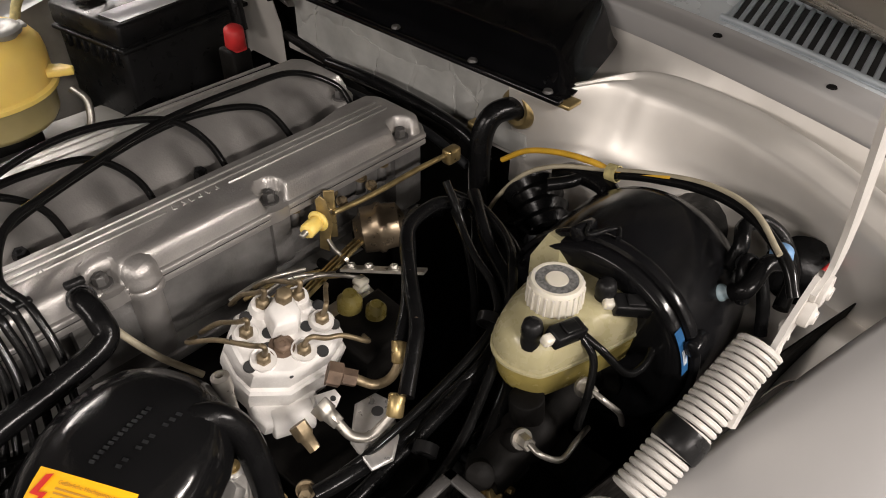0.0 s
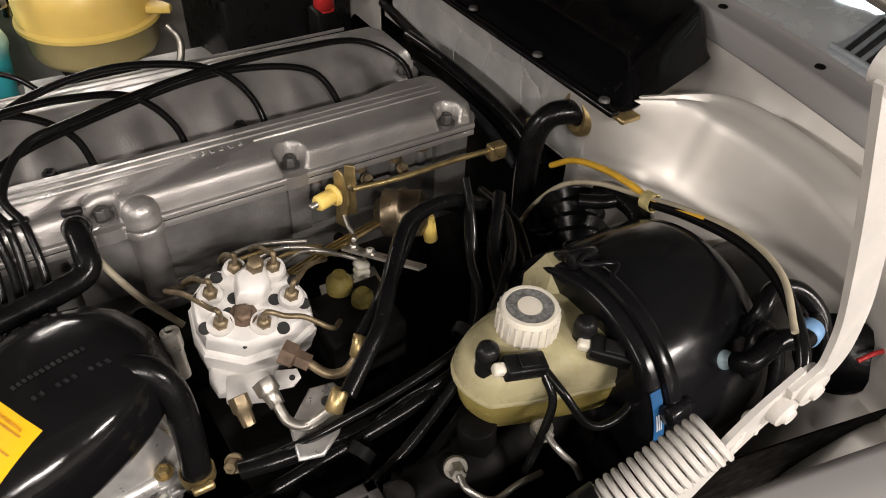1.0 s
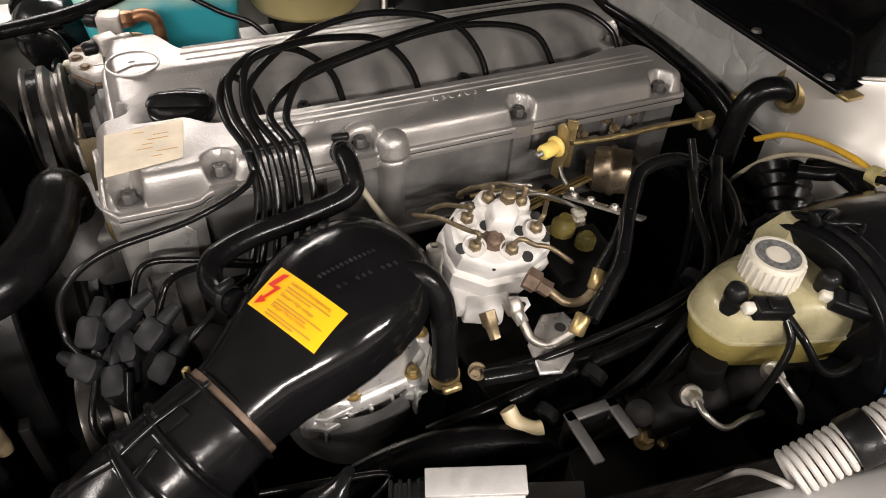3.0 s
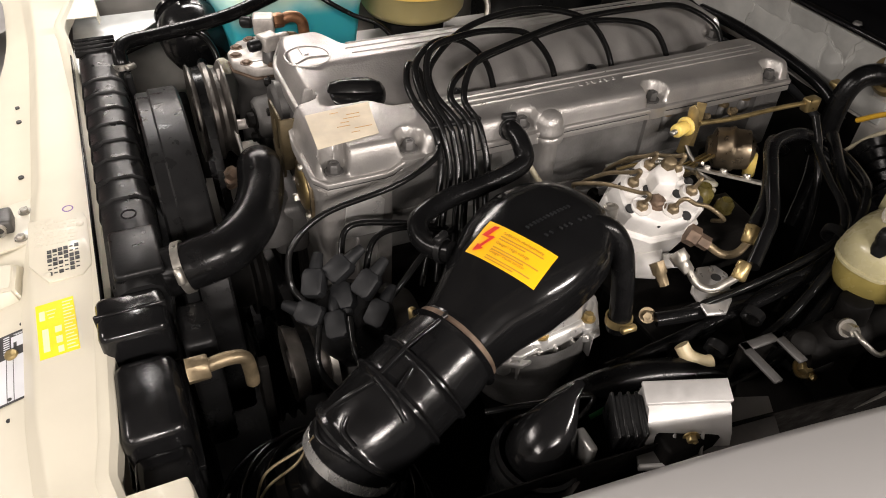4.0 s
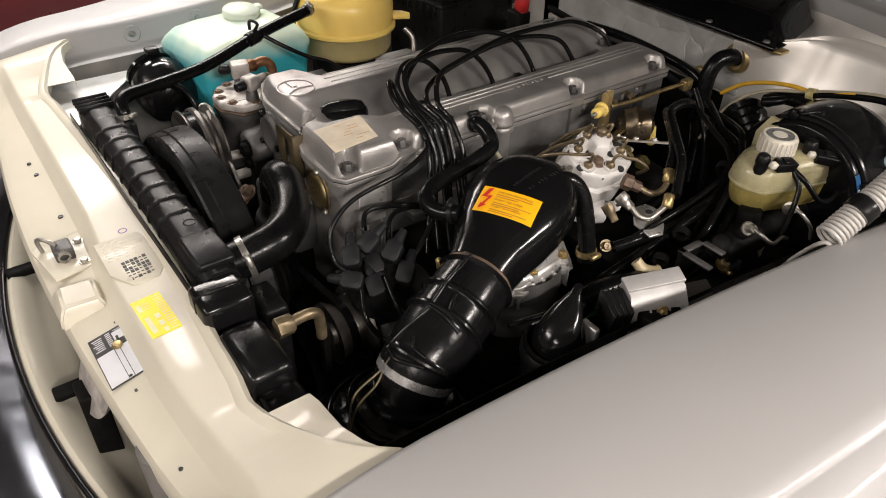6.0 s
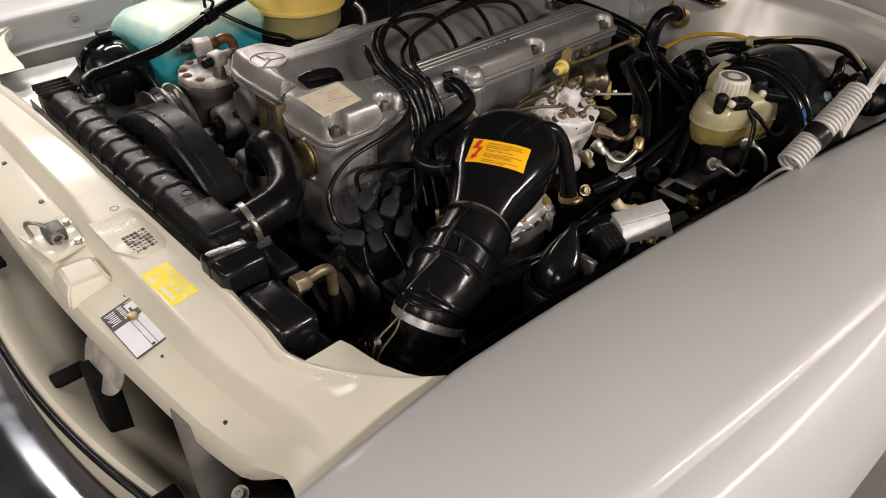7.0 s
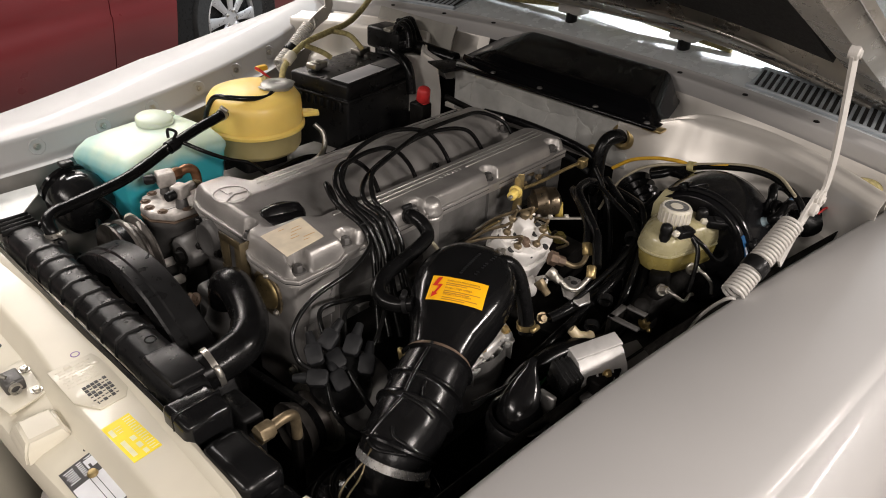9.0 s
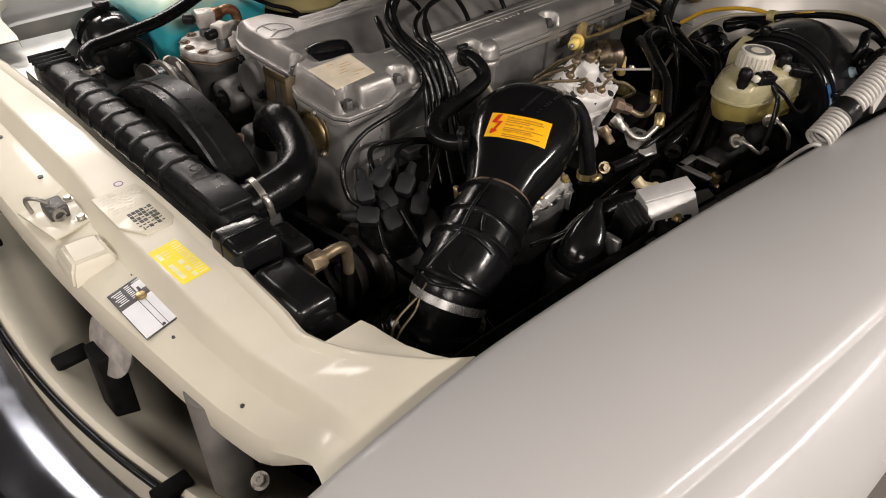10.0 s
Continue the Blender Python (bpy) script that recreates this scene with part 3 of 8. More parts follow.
b, m = flat_plate(-0.3485, -0.0755, 0.7972, 0.041, 0.090, 1, 0.0008, -13)
part("plate", b, PLATEINK, tp)
for x0, x1, y0, y1 in ((-0.0195, 0.0008, -0.043, 0.0115), (0.0016, 0.0072, -0.043, 0.020), (0.0080, 0.0195, -0.043, 0.012), (0.0062, 0.0195, 0.024, 0.0385)):
    part("plate_face", bx(x0, x1, y0, y1, 0.0005, 0.0011, 0, m=m), WHITE, tp)
part("plate_mark", bx(0.0085, 0.0115, 0.0235, 0.030, 0.0010, 0.0014, 0, m=m), PLATEINK, tp)
bars(tp, m, WHITE, [(-0.0115 + 0.0006 * (i % 3), 0.040 - i * 0.0033, 0.012 - 0.0018 * (i % 3), 0.0013) for i in range(7)] + [(0.0015, 0.041 - i * 0.0031, 0.0058, 0.0014) for i in range(8)] + [(0.013 + 0.0005 * (i % 2), 0.0415 - i * 0.0012, 0.009 - 0.003 * i, 0.0006) for i in range(2)], 0)
bars(tp, m, mat("faded_grey_print", (0.52, 0.51, 0.52), 0.5), [(-0.010 + 0.002 * (i % 2), 0.004 - i * 0.006, 0.010 - 0.003 * (i % 3), 0.0012) for i in range(6)] + [(0.0135, 0.003 - i * 0.005, 0.006 - 0.002 * (i % 2), 0.0011) for i in range(5)], 0)
m = m @ Matrix.Translation((0, 0, 0.0006))
part("rivet", lathe([(0, 0.005), (0.005, 0.0042), (0.0062, 0.002), (0.0062, 0.0002)], m @ Vector((0.0062, 0.014, 0)), (0, 0, 1), 16), BRASS, tp)
part("rivet", cyl(m @ Vector((0.0035, -0.0405, -0.0005)), m @ Vector((0.0035, -0.0405, 0.0016)), 0.002, n=10), PLATEINK, tp)
pr = thing("stamped_print", "worn purple stamp and faint print on the slam panel", "print", (-0.29, 0.09, 0.842))
part("round_stamp", lathe([(0.0045, 0), (0.006, 0), (0.006, 0.0003), (0.0045, 0.0003)], (-0.277, 0.118, 0.8282), (0, 0, 1), 20), mat("violet_ink", (0.2, 0.12, 0.3), 0.6), pr)

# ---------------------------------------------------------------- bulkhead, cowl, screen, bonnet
# Closes the bay behind; its near-black colour carries the shade down there.
part("lower_bulkhead", bx(0.80, 0.812, YC - 0.66, YC + 0.66, 0.12, 0.89, 0.002), DARK, body, "grimy lower bulkhead, shade in its near-black colour")


def cowl_x(y):
    return 0.941 - 0.20 * (y - YC) ** 2


def cowl_z(y):
    return 1.0045 - 0.03 * (y - YC) ** 2


RIDGE_D = (0.24, 0.30, 0.318, 0.338, 0.362, 0.39, 0.425, 0.496, 0.566, 0.616, 0.67, 0.735)
RIDGE_X = (0.752, 0.754, 0.764, 0.800, 0.832, 0.845, 0.846, 0.834, 0.812, 0.790, 0.758, 0.715)


def bulge(side):
    """The dished panel between the scuttle tray and the wing, with a ridge along its top."""
    def f(d, u):
        def soft(a, b, v):
            w = min(1, max(0, (v - a) / (b - a)))
            return w * w * (3 - 2 * w)
        rx = sum(float(np.interp(d + o_, RIDGE_D, RIDGE_X)) for o_ in (-0.020, -0.012, -0.004, 0.004, 0.012, 0.020)) / 6
        rz = float(np.interp(d, (0.24, 0.31, 0.36, 0.50, 0.74), (0.945, 0.957, 0.970, 0.9745, 0.972)))
        w = 0.010 + 0.026 * soft(0.335, 0.40, d)
        s = soft(0.32, 0.40, d)
        e = soft(0.60, 0.68, d)
        fx = 0.752 - 0.016 * soft(0.50, 0.62, d) - 0.03 * e
        lx = cowl_x(YC + side * d) - 0.002
        lz = cowl_z(YC + side * d) - 0.030
        mid = rx - w - 0.006
        h_ = soft(0.34, 0.44, d)
        prof = [(fx - 0.050 * h_, 0.80 - 0.20 * h_ + 0.22 * e), (fx - 0.034 * h_, 0.82 - 0.08 * h_ + 0.10 * e), (fx - 0.022 * h_, 0.84 - 0.02 * h_ + 0.04 * e), (fx - 0.012 * h_, 0.860 + 0.012 * e)]
        for t in (0.12, 0.26, 0.40, 0.54, 0.68, 0.80, 0.90, 0.97):
            sag = 0.013 * math.sin(math.pi * t) ** 1.2 * s
            prof.append((fx + (mid - fx) * t, 0.872 + (rz - 0.014 * s - 0.872) * (0.6 * t + 0.4 * t * t) - sag))
        prof += [(mid + 0.002, rz - 0.0105 * s), (mid + 0.006, rz - 0.0075 * s), (rx - w * 0.55, rz - 0.0055), (rx - 0.006, rz - 0.001), (rx - 0.003, rz + 0.0018), (rx + 0.001, rz + 0.0019), (rx + 0.003, rz - 0.004), (rx + 0.006, rz - 0.028), (rx + 0.016, rz - 0.046), (rx + 0.036, rz - 0.050), (max(lx - 0.012, rx + 0.046), min(lz - 0.020, rz - 0.010)), (max(lx, rx + 0.052), lz)]
        x, z = prof[int(round(u))]
        return Vector((x, YC + side * d, z))
    return grid(f, lin(0.245, 0.735, 110), lin(0, 23, 24), 0.0015)


part("bulkhead_panel", bulge(-1), SILVER, body, "smooth silver pressed bulkhead panel")
part("bulkhead_panel", bulge(1), SILVER, body)
part("scuttle_front", bx(0.748, 0.756, YC - 0.27, YC + 0.20, 0.845, 0.958, 0.003), MASTIC, body, "grey scuttle front with cracked damping mastic")
part("scuttle_floor", bx(0.75, 0.90, YC - 0.27, YC + 0.23, 0.84, 0.852, 0.002), SILVER, body)
part("scuttle_end", bx(0.752, 0.90, YC - 0.268, YC - 0.256, 0.85, 0.957, 0.002), SILVER, body)
rnd = random.Random(4)
NY, NZ = 7, 2
pt = {}
for a in range(NY + 1):
    for c in range(NZ + 1):
        pt[a, c] = (YC - 0.265 + 0.46 * a / NY + rnd.uniform(-0.020, 0.020), 0.866 + 0.082 * c / NZ + (rnd.uniform(-0.020, 0.020) if 0 < c < NZ else rnd.uniform(-0.008, 0.008)))
for a in range(NY):
    for c in range(NZ):
        if rnd.random() < 0.22:
            continue
        q = [pt[a, c], pt[a + 1, c], pt[a + 1, c + 1], pt[a, c + 1]]
        my, mz = sum(p[0] for p in q) / 4, sum(p[1] for p in q) / 4
        k = rnd.uniform(0.93, 0.975)
        tl_ = rnd.uniform(0.0, 0.0009)
        poly = []
        for n_ in range(4):
            p, r_ = q[n_], q[(n_ + 1) % 4]
            poly += [p] + [(p[0] + (r_[0] - p[0]) * g_ + rnd.uniform(-0.005, 0.005), p[1] + (r_[1] - p[1]) * g_ + rnd.uniform(-0.005, 0.005)) for g_ in (0.2, 0.4, 0.6, 0.8)]
        rings = [[(0.7482 - dx_, my + (p[0] - my) * k * kk, mz + (p[1] - mz) * k * kk) for p in poly] for dx_, kk in ((0.0, 1.0), (tl_ + 0.0006, 0.985), (tl_ + 0.0009, 0.93))]
        part("mastic_flake", loft(rings), MASTIC, body)
part("rear_cable", tube([(0.70, 0.24, 0.885), (0.698, 0.15, 0.892), (0.70, 0.05, 0.888), (0.702, -0.03, 0.876), (0.70, -0.07, 0.85)], 0.0085, 10), RUBBER, body)
part("rear_cable", tube([(0.684, 0.25, 0.862), (0.686, 0.15, 0.866), (0.688, 0.03, 0.862), (0.685, -0.05, 0.845)], 0.006, 10), BOOTM, body)
part("rear_cable", tube([(0.716, 0.22, 0.868), (0.718, 0.1, 0.872), (0.716, 0.0, 0.866), (0.712, -0.04, 0.872)], 0.005, 10), INNERM, body)
part("heater_pipe_rail", tube([(0.742, YC + 0.22, 0.868), (0.738, YC + 0.1, 0.858), (0.733, YC - 0.06, 0.848), (0.728, YC - 0.17, 0.842)], 0.0075, 10), DARK, body)


def cowl(pr):
    def f(y, u):
        x, z = pr[int(round(u))]
        return Vector((cowl_x(y) + x, y, cowl_z(y) + z))
    return grid(f, lin(YC - 0.80, YC + 0.80, 41), lin(0, len(pr) - 1, len(pr)), 0.0015)


cw = part("cowl_lip", cowl([(0.004, -0.034), (0.0, -0.004), (0.002, 0.0), (0.006, 0.0015), (0.030, 0.003), (0.033, 0.006), (0.036, 0.0085)]), PAINT, body, "pale silver cowl lip")
# plate behind the lip, coloured as if lit by cool light
part("cowl_plate", cowl([(0.0365, 0.0080), (0.05, 0.010), (0.12, 0.024), (0.22, 0.034)]), COWLM, body, "cowl plate with bluish light in its colour")
for y in (-0.525, -0.381, -0.232, -0.08, 0.43, 0.58, 0.74):
    part("screw", lathe([(0, 0.003), (0.005, 0.002), (0.006, 0)], (cowl_x(y) + 0.018, y, cowl_z(y) + 0.002), (0, 0, 1), 14), DARK, cw)
GRILLM = mat("grey_blue_vent", (0.50, 0.55, 0.59), 0.4, 0.3, var=0.08, scale=20)
for s in (-1, 1):
    ga, gb = (YC - 0.72, YC - 0.395) if s < 0 else (YC + 0.395, YC + 0.72)

    def vent(y, u, lift=0.0015):
        return Vector((cowl_x(y) + 0.042 + 0.088 * u, y, cowl_z(y) + 0.0105 + 0.0170 * u + lift))
    gr = part("vent_grille", grid(vent, lin(ga, gb, 14), lin(0, 1, 6), 0.002), GRILLM, body, "slotted grey vent grille")
    for i in range(22):
        y = ga + 0.010 + 0.0142 * i
        q = [vent(y - 0.0036, 0.10, 0.0036), vent(y + 0.0036, 0.10, 0.0036), vent(y + 0.0036 + 0.010, 0.90, 0.0036), vent(y - 0.0036 + 0.010, 0.90, 0.0036)]
        sl = bmesh.new()
        sl.faces.new([sl.verts.new(p) for p in q])
        part("slot", sl, INK, gr)
        ctr = y + 0.0071
        rows_ = []
        for k_ in range(5):
            u_ = 0.06 + 0.22 * k_
            yy = ctr + 0.010 * (u_ - 0.10) / 0.8
            rows_.append([vent(yy - 0.0034, u_, 0.0022), vent(yy - 0.0031, u_, 0.0054), vent(yy + 0.0022, u_, 0.0060), vent(yy + 0.0034, u_, 0.0046), vent(yy + 0.0034, u_, 0.0022)])
        part("louvre", loft(rows_), GRILLM, gr)
    for u_ in (0.03, 0.965):
        part("grille_rim", tube([vent(y_, u_, 0.004) for y_ in lin(ga, gb, 9)], 0.0038, 8, 2), GRILLM, gr)
part("windscreen", grid(lambda y, t: Vector((cowl_x(y) + 0.20 + 0.62 * t, y, cowl_z(y) + 0.030 + 0.46 * t)), lin(YC - 0.72, YC + 0.72, 21), lin(0, 1, 6), 0.005), GLASS, body, "clear windscreen")
for s in (-1, 1):
    ft = part("front_wheel", lathe([(0, -0.02), (0.06, -0.02), (0.17, -0.05), (0.19, 0.0), (0.19, -0.18), (0, -0.18)], (0.05, YC + s * 0.79, 0.315), (0, s, 0), 36), RIM, body)
    part("tyre", lathe([(0.185, -0.19), (0.29, -0.19), (0.313, -0.16), (0.3145, -0.02), (0.29, 0.0), (0.19, 0.0)], (0.05, YC + s * 0.79, 0.315), (0, s, 0), 40), TYRE, ft)
part("dashboard", bx(1.26, 1.75, YC - 0.7, YC + 0.7, 0.8, 1.0, 0.03), BLACKM, body)
part("cabin_floor", bx(1.25, 3.2, YC - 0.75, YC + 0.75, 0.3, 0.33, 0.0), DARK, body)
part("roof", bx(1.75, 3.4, YC - 0.62, YC + 0.62, 1.40, 1.43, 0.01), PAINT, body)
for s in (-1, 1):
    part("door_panel", bx(1.325, 3.4, YC + s * 0.875 - 0.02, YC + s * 0.875 + 0.02, 0.25, 0.97, 0.015), PAINT, body)
part("rear_wall", bx(3.35, 3.4, YC - 0.8, YC + 0.8, 0.3, 1.43, 0.01), PAINT, body)
for y0, y1 in ((0.30, 0.62), (0.0, 0.32)):
    wp = part("wiper", tube([(1.065, y0, 1.064), (1.12, (y0 + y1) / 2, 1.069), (1.15, y1, 1.079)], 0.004, 8), BLACKM, body)
    part("arm_head", bx(1.035, 1.085, y0 - 0.06, y0 + 0.005, 1.044, 1.072, 0.006), STRUTW, wp)
    part("spindle", cyl((1.05, y0 - 0.03, 1.02), (1.05, y0 - 0.03, 1.06), 0.014), BLACKM, wp)

# bonnet
HANG = 24.0
HM = Matrix.Translation((1.03, YC, 1.088)) @ pose(0, 0, 0, 0, HANG, 0)
def crown(y):
    return -0.075 * (y / 0.66) ** 2


bon = thing("bonnet", "raised silver bonnet with pressed frame and black felt lining", "bonnet", (1.03, YC, 1.075))


def bonnet_skin():
    def f(s, t):
        w = (0.735 - 0.13 * s) * t
        return HM @ Vector((-s * 1.36 + 0.045 * (1 - t * t) * (1 - s), w, 0.035 + crown(w) * (1 - 0.5 * s) - 0.03 * max(0, abs(t) - 0.93) / 0.07))
    return grid(f, lin(0, 1, 14), lin(-1, 1, 31), 0.0012)


part("skin", bonnet_skin(), PAINT, bon)


def bframe(pts, w, h):
    bm = bmesh.new()
    C = spline(pts, 5)
    rings = []
    for i, c in enumerate(C):
        t = (C[min(i + 1, len(C) - 1)] - C[max(i - 1, 0)]).normalized()
        side = t.cross(Vector((0, 0, 1))).normalized()
        prof = [(-w / 2, 0.03), (-w * 0.36, 0.006), (-w * 0.26, -h), (w * 0.26, -h), (w * 0.36, 0.006), (w / 2, 0.03)]
        rings.append([HM @ (c + side * a + Vector((0, 0, b + crown((c + side * a).y) * (1 + 0.36 * c.x)))) for a, b in prof])
    return loft(rings, bm)


part("rear_frame", bframe([(-0.085, -0.66, 0.0), (-0.065, -0.4, 0.0), (-0.055, 0.0, 0.0), (-0.065, 0.4, 0.0), (-0.085, 0.66, 0.0)], 0.27, 0.014), HOODIN, bon, "pressed rear cross frame")
part("side_frame", bframe([(-0.05, -0.665, 0.0), (-0.5, -0.62, 0.0), (-1.3, -0.55, 0.0)], 0.11, 0.012), HOODIN, bon)
part("side_frame", bframe([(-0.05, 0.665, 0.0), (-0.5, 0.62, 0.0), (-1.3, 0.55, 0.0)], 0.11, 0.012), HOODIN, bon)
part("front_frame", bframe([(-1.33, -0.55, 0.0), (-1.35, 0.0, 0.0), (-1.33, 0.55, 0.0)], 0.10, 0.012), HOODIN, bon)
part("felt_lining", grid(lambda x, y: HM @ Vector((x, y, 0.012 + crown(y) * (1 + 0.36 * x))), lin(-1.26, -0.215, 10), lin(-0.575, 0.575, 21), 0.012), PAD, bon, "black felt lining")
part("frame_ridge", tube([HM @ Vector((-0.125 + 0.03 * math.cos(y * 9), y, -0.012 + crown(y))) for y in lin(-0.60, 0.60, 17)], 0.006, 8, 3), HOODIN, bon)
part("frame_ridge", tube([HM @ Vector((-0.02 + 0.02 * math.cos(y * 8), y, -0.0125 + crown(y))) for y in lin(-0.62, 0.62, 17)], 0.008, 8, 3), HOODIN, bon)
part("frame_ridge", tube([HM @ Vector((0.045 - 0.012 * math.cos(y * 7), y, 0.006 + crown(y))) for y in lin(-0.62, 0.62, 17)], 0.005, 8, 3), HOODIN, bon)
part("rubber_seal", tube([HM @ Vector((0.072, y, 0.004 + crown(y) - 0.012 * abs(math.sin(y * 6)))) for y in lin(-0.30, 0.66, 17)], 0.008, 8, 3), OLIVE, bon, "braided brown seal")
for x, y in ((-0.075, -0.42), (-0.07, -0.22), (-0.075, 0.02), (-0.07, 0.36)):
    part("frame_hole", lathe([(0, -0.0166), (0.013, -0.0166), (0.013, -0.0150), (0, -0.0150)], HM @ Vector((x, y, crown(y))), HM.to_3x3() @ Vector((0, 0, 1)), 18, sq=(1.5, 0.8)), INK, bon)
from mathutils.bvhtree import BVHTree

# ---------------------------------------------------------------- engine
eng = thing("engine", "grey cast aluminium six-cylinder engine with twin ribbed cam covers", "engine", (0.3, 0.16, 0.35))


def sm(a, b, v):
    t = min(1.0, max(0.0, (v - a) / (b - a)))
    return t * t * (3 - 2 * t)


BOLTS = [(0.003, 0.005), (0.091, 0.005), (0.236, 0.006), (0.424, 0.004), (0.615, 0.0)]
LEADS = [0.155 + 0.0945 * i for i in range(6)]
POCK = BOLTS + [(0.636, 0.137), (0.002, 0.124)]
NEARY, TOPZ = -0.011, 0.9155


def far_y(x):
    return 0.302 - 0.022 * sm(0.03, -0.015, x) - 0.048 * sm(0.062, 0.094, x) - 0.016 * max(0.0, x - 0.1)


def front_x(y):
    return -0.021 + 0.021 * sm(0.098, 0.126, y) + 0.010 * sm(0.25, 0.30, y) + 0.012 * sm(0.012, -0.011, y) ** 2


def rear_x(y):
    return 0.657 - 0.012 * sm(0.01, -0.011, y) - 0.050 * math.exp(-((y - 0.104) / 0.020) ** 2) - 0.02 * sm(0.21, 0.245, y)


def lip_drop(x, y):
    """How far the flange of the cam cover lies under its top."""
    return 0.0215 + 0.0105 * sm(0.082, 0.060, x) * sm(0.10, 0.085, y) + 0.006 * sm(0.10, 0.13, y)


def cover_z(x, y):
    yi = 0.068 + 0.022 * sm(0.102, 0.066, x) + 0.012 * sm(0.53, 0.60, x)
    far_top = TOPZ + 0.002
    # scalloped valley between the cams, shallow round the filler
    ph = min(abs(x - c) for c in LEADS) / 0.0472
    deep = sm(0.12, 0.18, x)
    floor = 0.882 - 0.044 * deep
    k = min(1.0, max(0.0, (0.198 - y) / 0.114))
    val = far_top + (floor - far_top) * (k + deep * 0.55 * (k ** 2.4 - k)) * sm(0.0, 0.10, k)
    val += deep * (0.0085 * (sm(0.45, 1.0, ph) - 0.45) * sm(0.12, 0.55, k) - 0.016 * sm(0.62, 0.10, ph) * sm(0.55, 0.95, k))
    v = val
    v = v + (TOPZ - v) * sm(yi + 0.012, yi, y)
    inside = sm(0.010, 0.062, x) * sm(0.652, 0.618, x)
    top = TOPZ + (far_top - TOPZ) * sm(0.07, 0.14, y)
    z = top + (v - top) * inside
    drop = 0.0
    near_lip = lip_drop(x, y)
    for e, lip, run, d_ in ((y - NEARY, 0.0035, 0.0165, near_lip), (far_y(x) - y, 0.002, 0.024, 0.030), (x - front_x(y), 0.0035, 0.019, near_lip), (rear_x(y) - x, 0.003, 0.020, near_lip)):
        if e < run:
            q = 1 - min(1.0, max(0.0, (e - lip) / (run - lip)))
            drop = max(drop, d_ * (1 - math.sqrt(max(0.0, 1 - q ** 2.6))) if q < 1 else d_)
    z = min(z, top - drop)
    for bxx, byy in POCK:
        dy = y - byy
        if byy < 0.05 and dy < 0:
            dy *= 0.2
        d = math.hypot(x - bxx, dy)
        low = TOPZ - lip_drop(bxx, byy) + 0.0015
        if z > low:
            z += (low - z) * sm(0.0175, 0.0115, d)
    return z


def cover_point(u, v):
    y = NEARY + (far_y(0.3) - NEARY) * v
    x = front_x(y) + (rear_x(y) - front_x(y)) * u
    y = NEARY + (far_y(x) - NEARY) * v
    x = front_x(y) + (rear_x(y) - front_x(y)) * u
    return Vector((x, y, cover_z(x, y)))


part("cam_cover", grid(cover_point, lin(0, 1, 300), lin(0, 1, 132)), ALU, eng, "dull grey cast cam cover", 50)
rim = [cover_point(u, 0) for u in lin(0, 1, 80)] + [cover_point(1, v) for v in lin(0, 1, 40)[1:]] + [cover_point(u, 1) for u in lin(1, 0, 80)[1:]] + [cover_point(0, v) for v in lin(1, 0, 40)[1:-1]]


def rim_ring(out, dz):
    ring = []
    for i, p in enumerate(rim):
        t = rim[(i + 1) % len(rim)] - rim[i - 1]
        n_ = Vector((t.y, -t.x, 0)).normalized()
        ring.append(p + n_ * out + Vector((0, 0, dz)))
    return ring


part("cover_flange", loft([rim_ring(0.0, 0.0), rim_ring(0.0022, -0.0004), rim_ring(0.0030, -0.0016), rim_ring(0.0030, -0.0060), rim_ring(0.0018, -0.0066), rim_ring(-0.004, -0.0066)], caps=False), ALU, eng)
part("gasket", loft([rim_ring(0.0012, -0.0066), rim_ring(0.0012, -0.0086), rim_ring(-0.004, -0.0086)], caps=False), INK, eng)
part("head_flange", loft([rim_ring(-0.004, -0.0086), rim_ring(0.0020, -0.0086), rim_ring(0.0026, -0.0100), rim_ring(0.0026, -0.0150), rim_ring(0.0, -0.0170), rim_ring(-0.006, -0.020)], caps=False), ALU, eng)
for y in (0.0465, 0.0570):
    part("rib", bx(0.112 + (0.057 - y), 0.628, y - 0.0009, y + 0.0009, 0.9135, 0.9172, 0.0005, 1), ALUB, eng)
part("rib", bx(0.118, 0.325, 0.0352, 0.0370, 0.9135, 0.9172, 0.0005, 1), ALUB, eng)
part("rib", bx(0.398, 0.628, 0.0352, 0.0370, 0.9135, 0.9172, 0.0005, 1), ALUB, eng)
for y in (0.2075, 0.2225, 0.2375):
    part("rib", bx(0.088 + 0.3 * abs(y - 0.2225), 0.60, y - 0.0009, y + 0.0009, 0.9145, 0.9188, 0.0006, 1), ALU, eng)
for i in range(6):
    mk = Matrix.Translation((0.335 + 0.0098 * i, 0.0375 + 0.0004 * (i % 2), 0.9153)) @ pose(0, 0, 0, 0, 0, 12 * ((i * 5) % 3 - 1))
    part("casting_mark", bx(-0.0024, 0.0024, -0.0032, -0.0020, -0.001, 0.0013, 0.0004, 1, m=mk), ALUB, eng)
    part("casting_mark", bx(-0.0024 + 0.003 * (i % 2), -0.0012 + 0.003 * (i % 2), -0.0032, 0.0034, -0.001, 0.0013, 0.0004, 1, m=mk), ALUB, eng)
for bxx, byy in POCK:
    part("cover_bolt", hexbolt((bxx, byy, TOPZ - lip_drop(bxx, byy) + 0.001), (0, 0, 1), 0.0072, 0.0125), ALUD, eng)
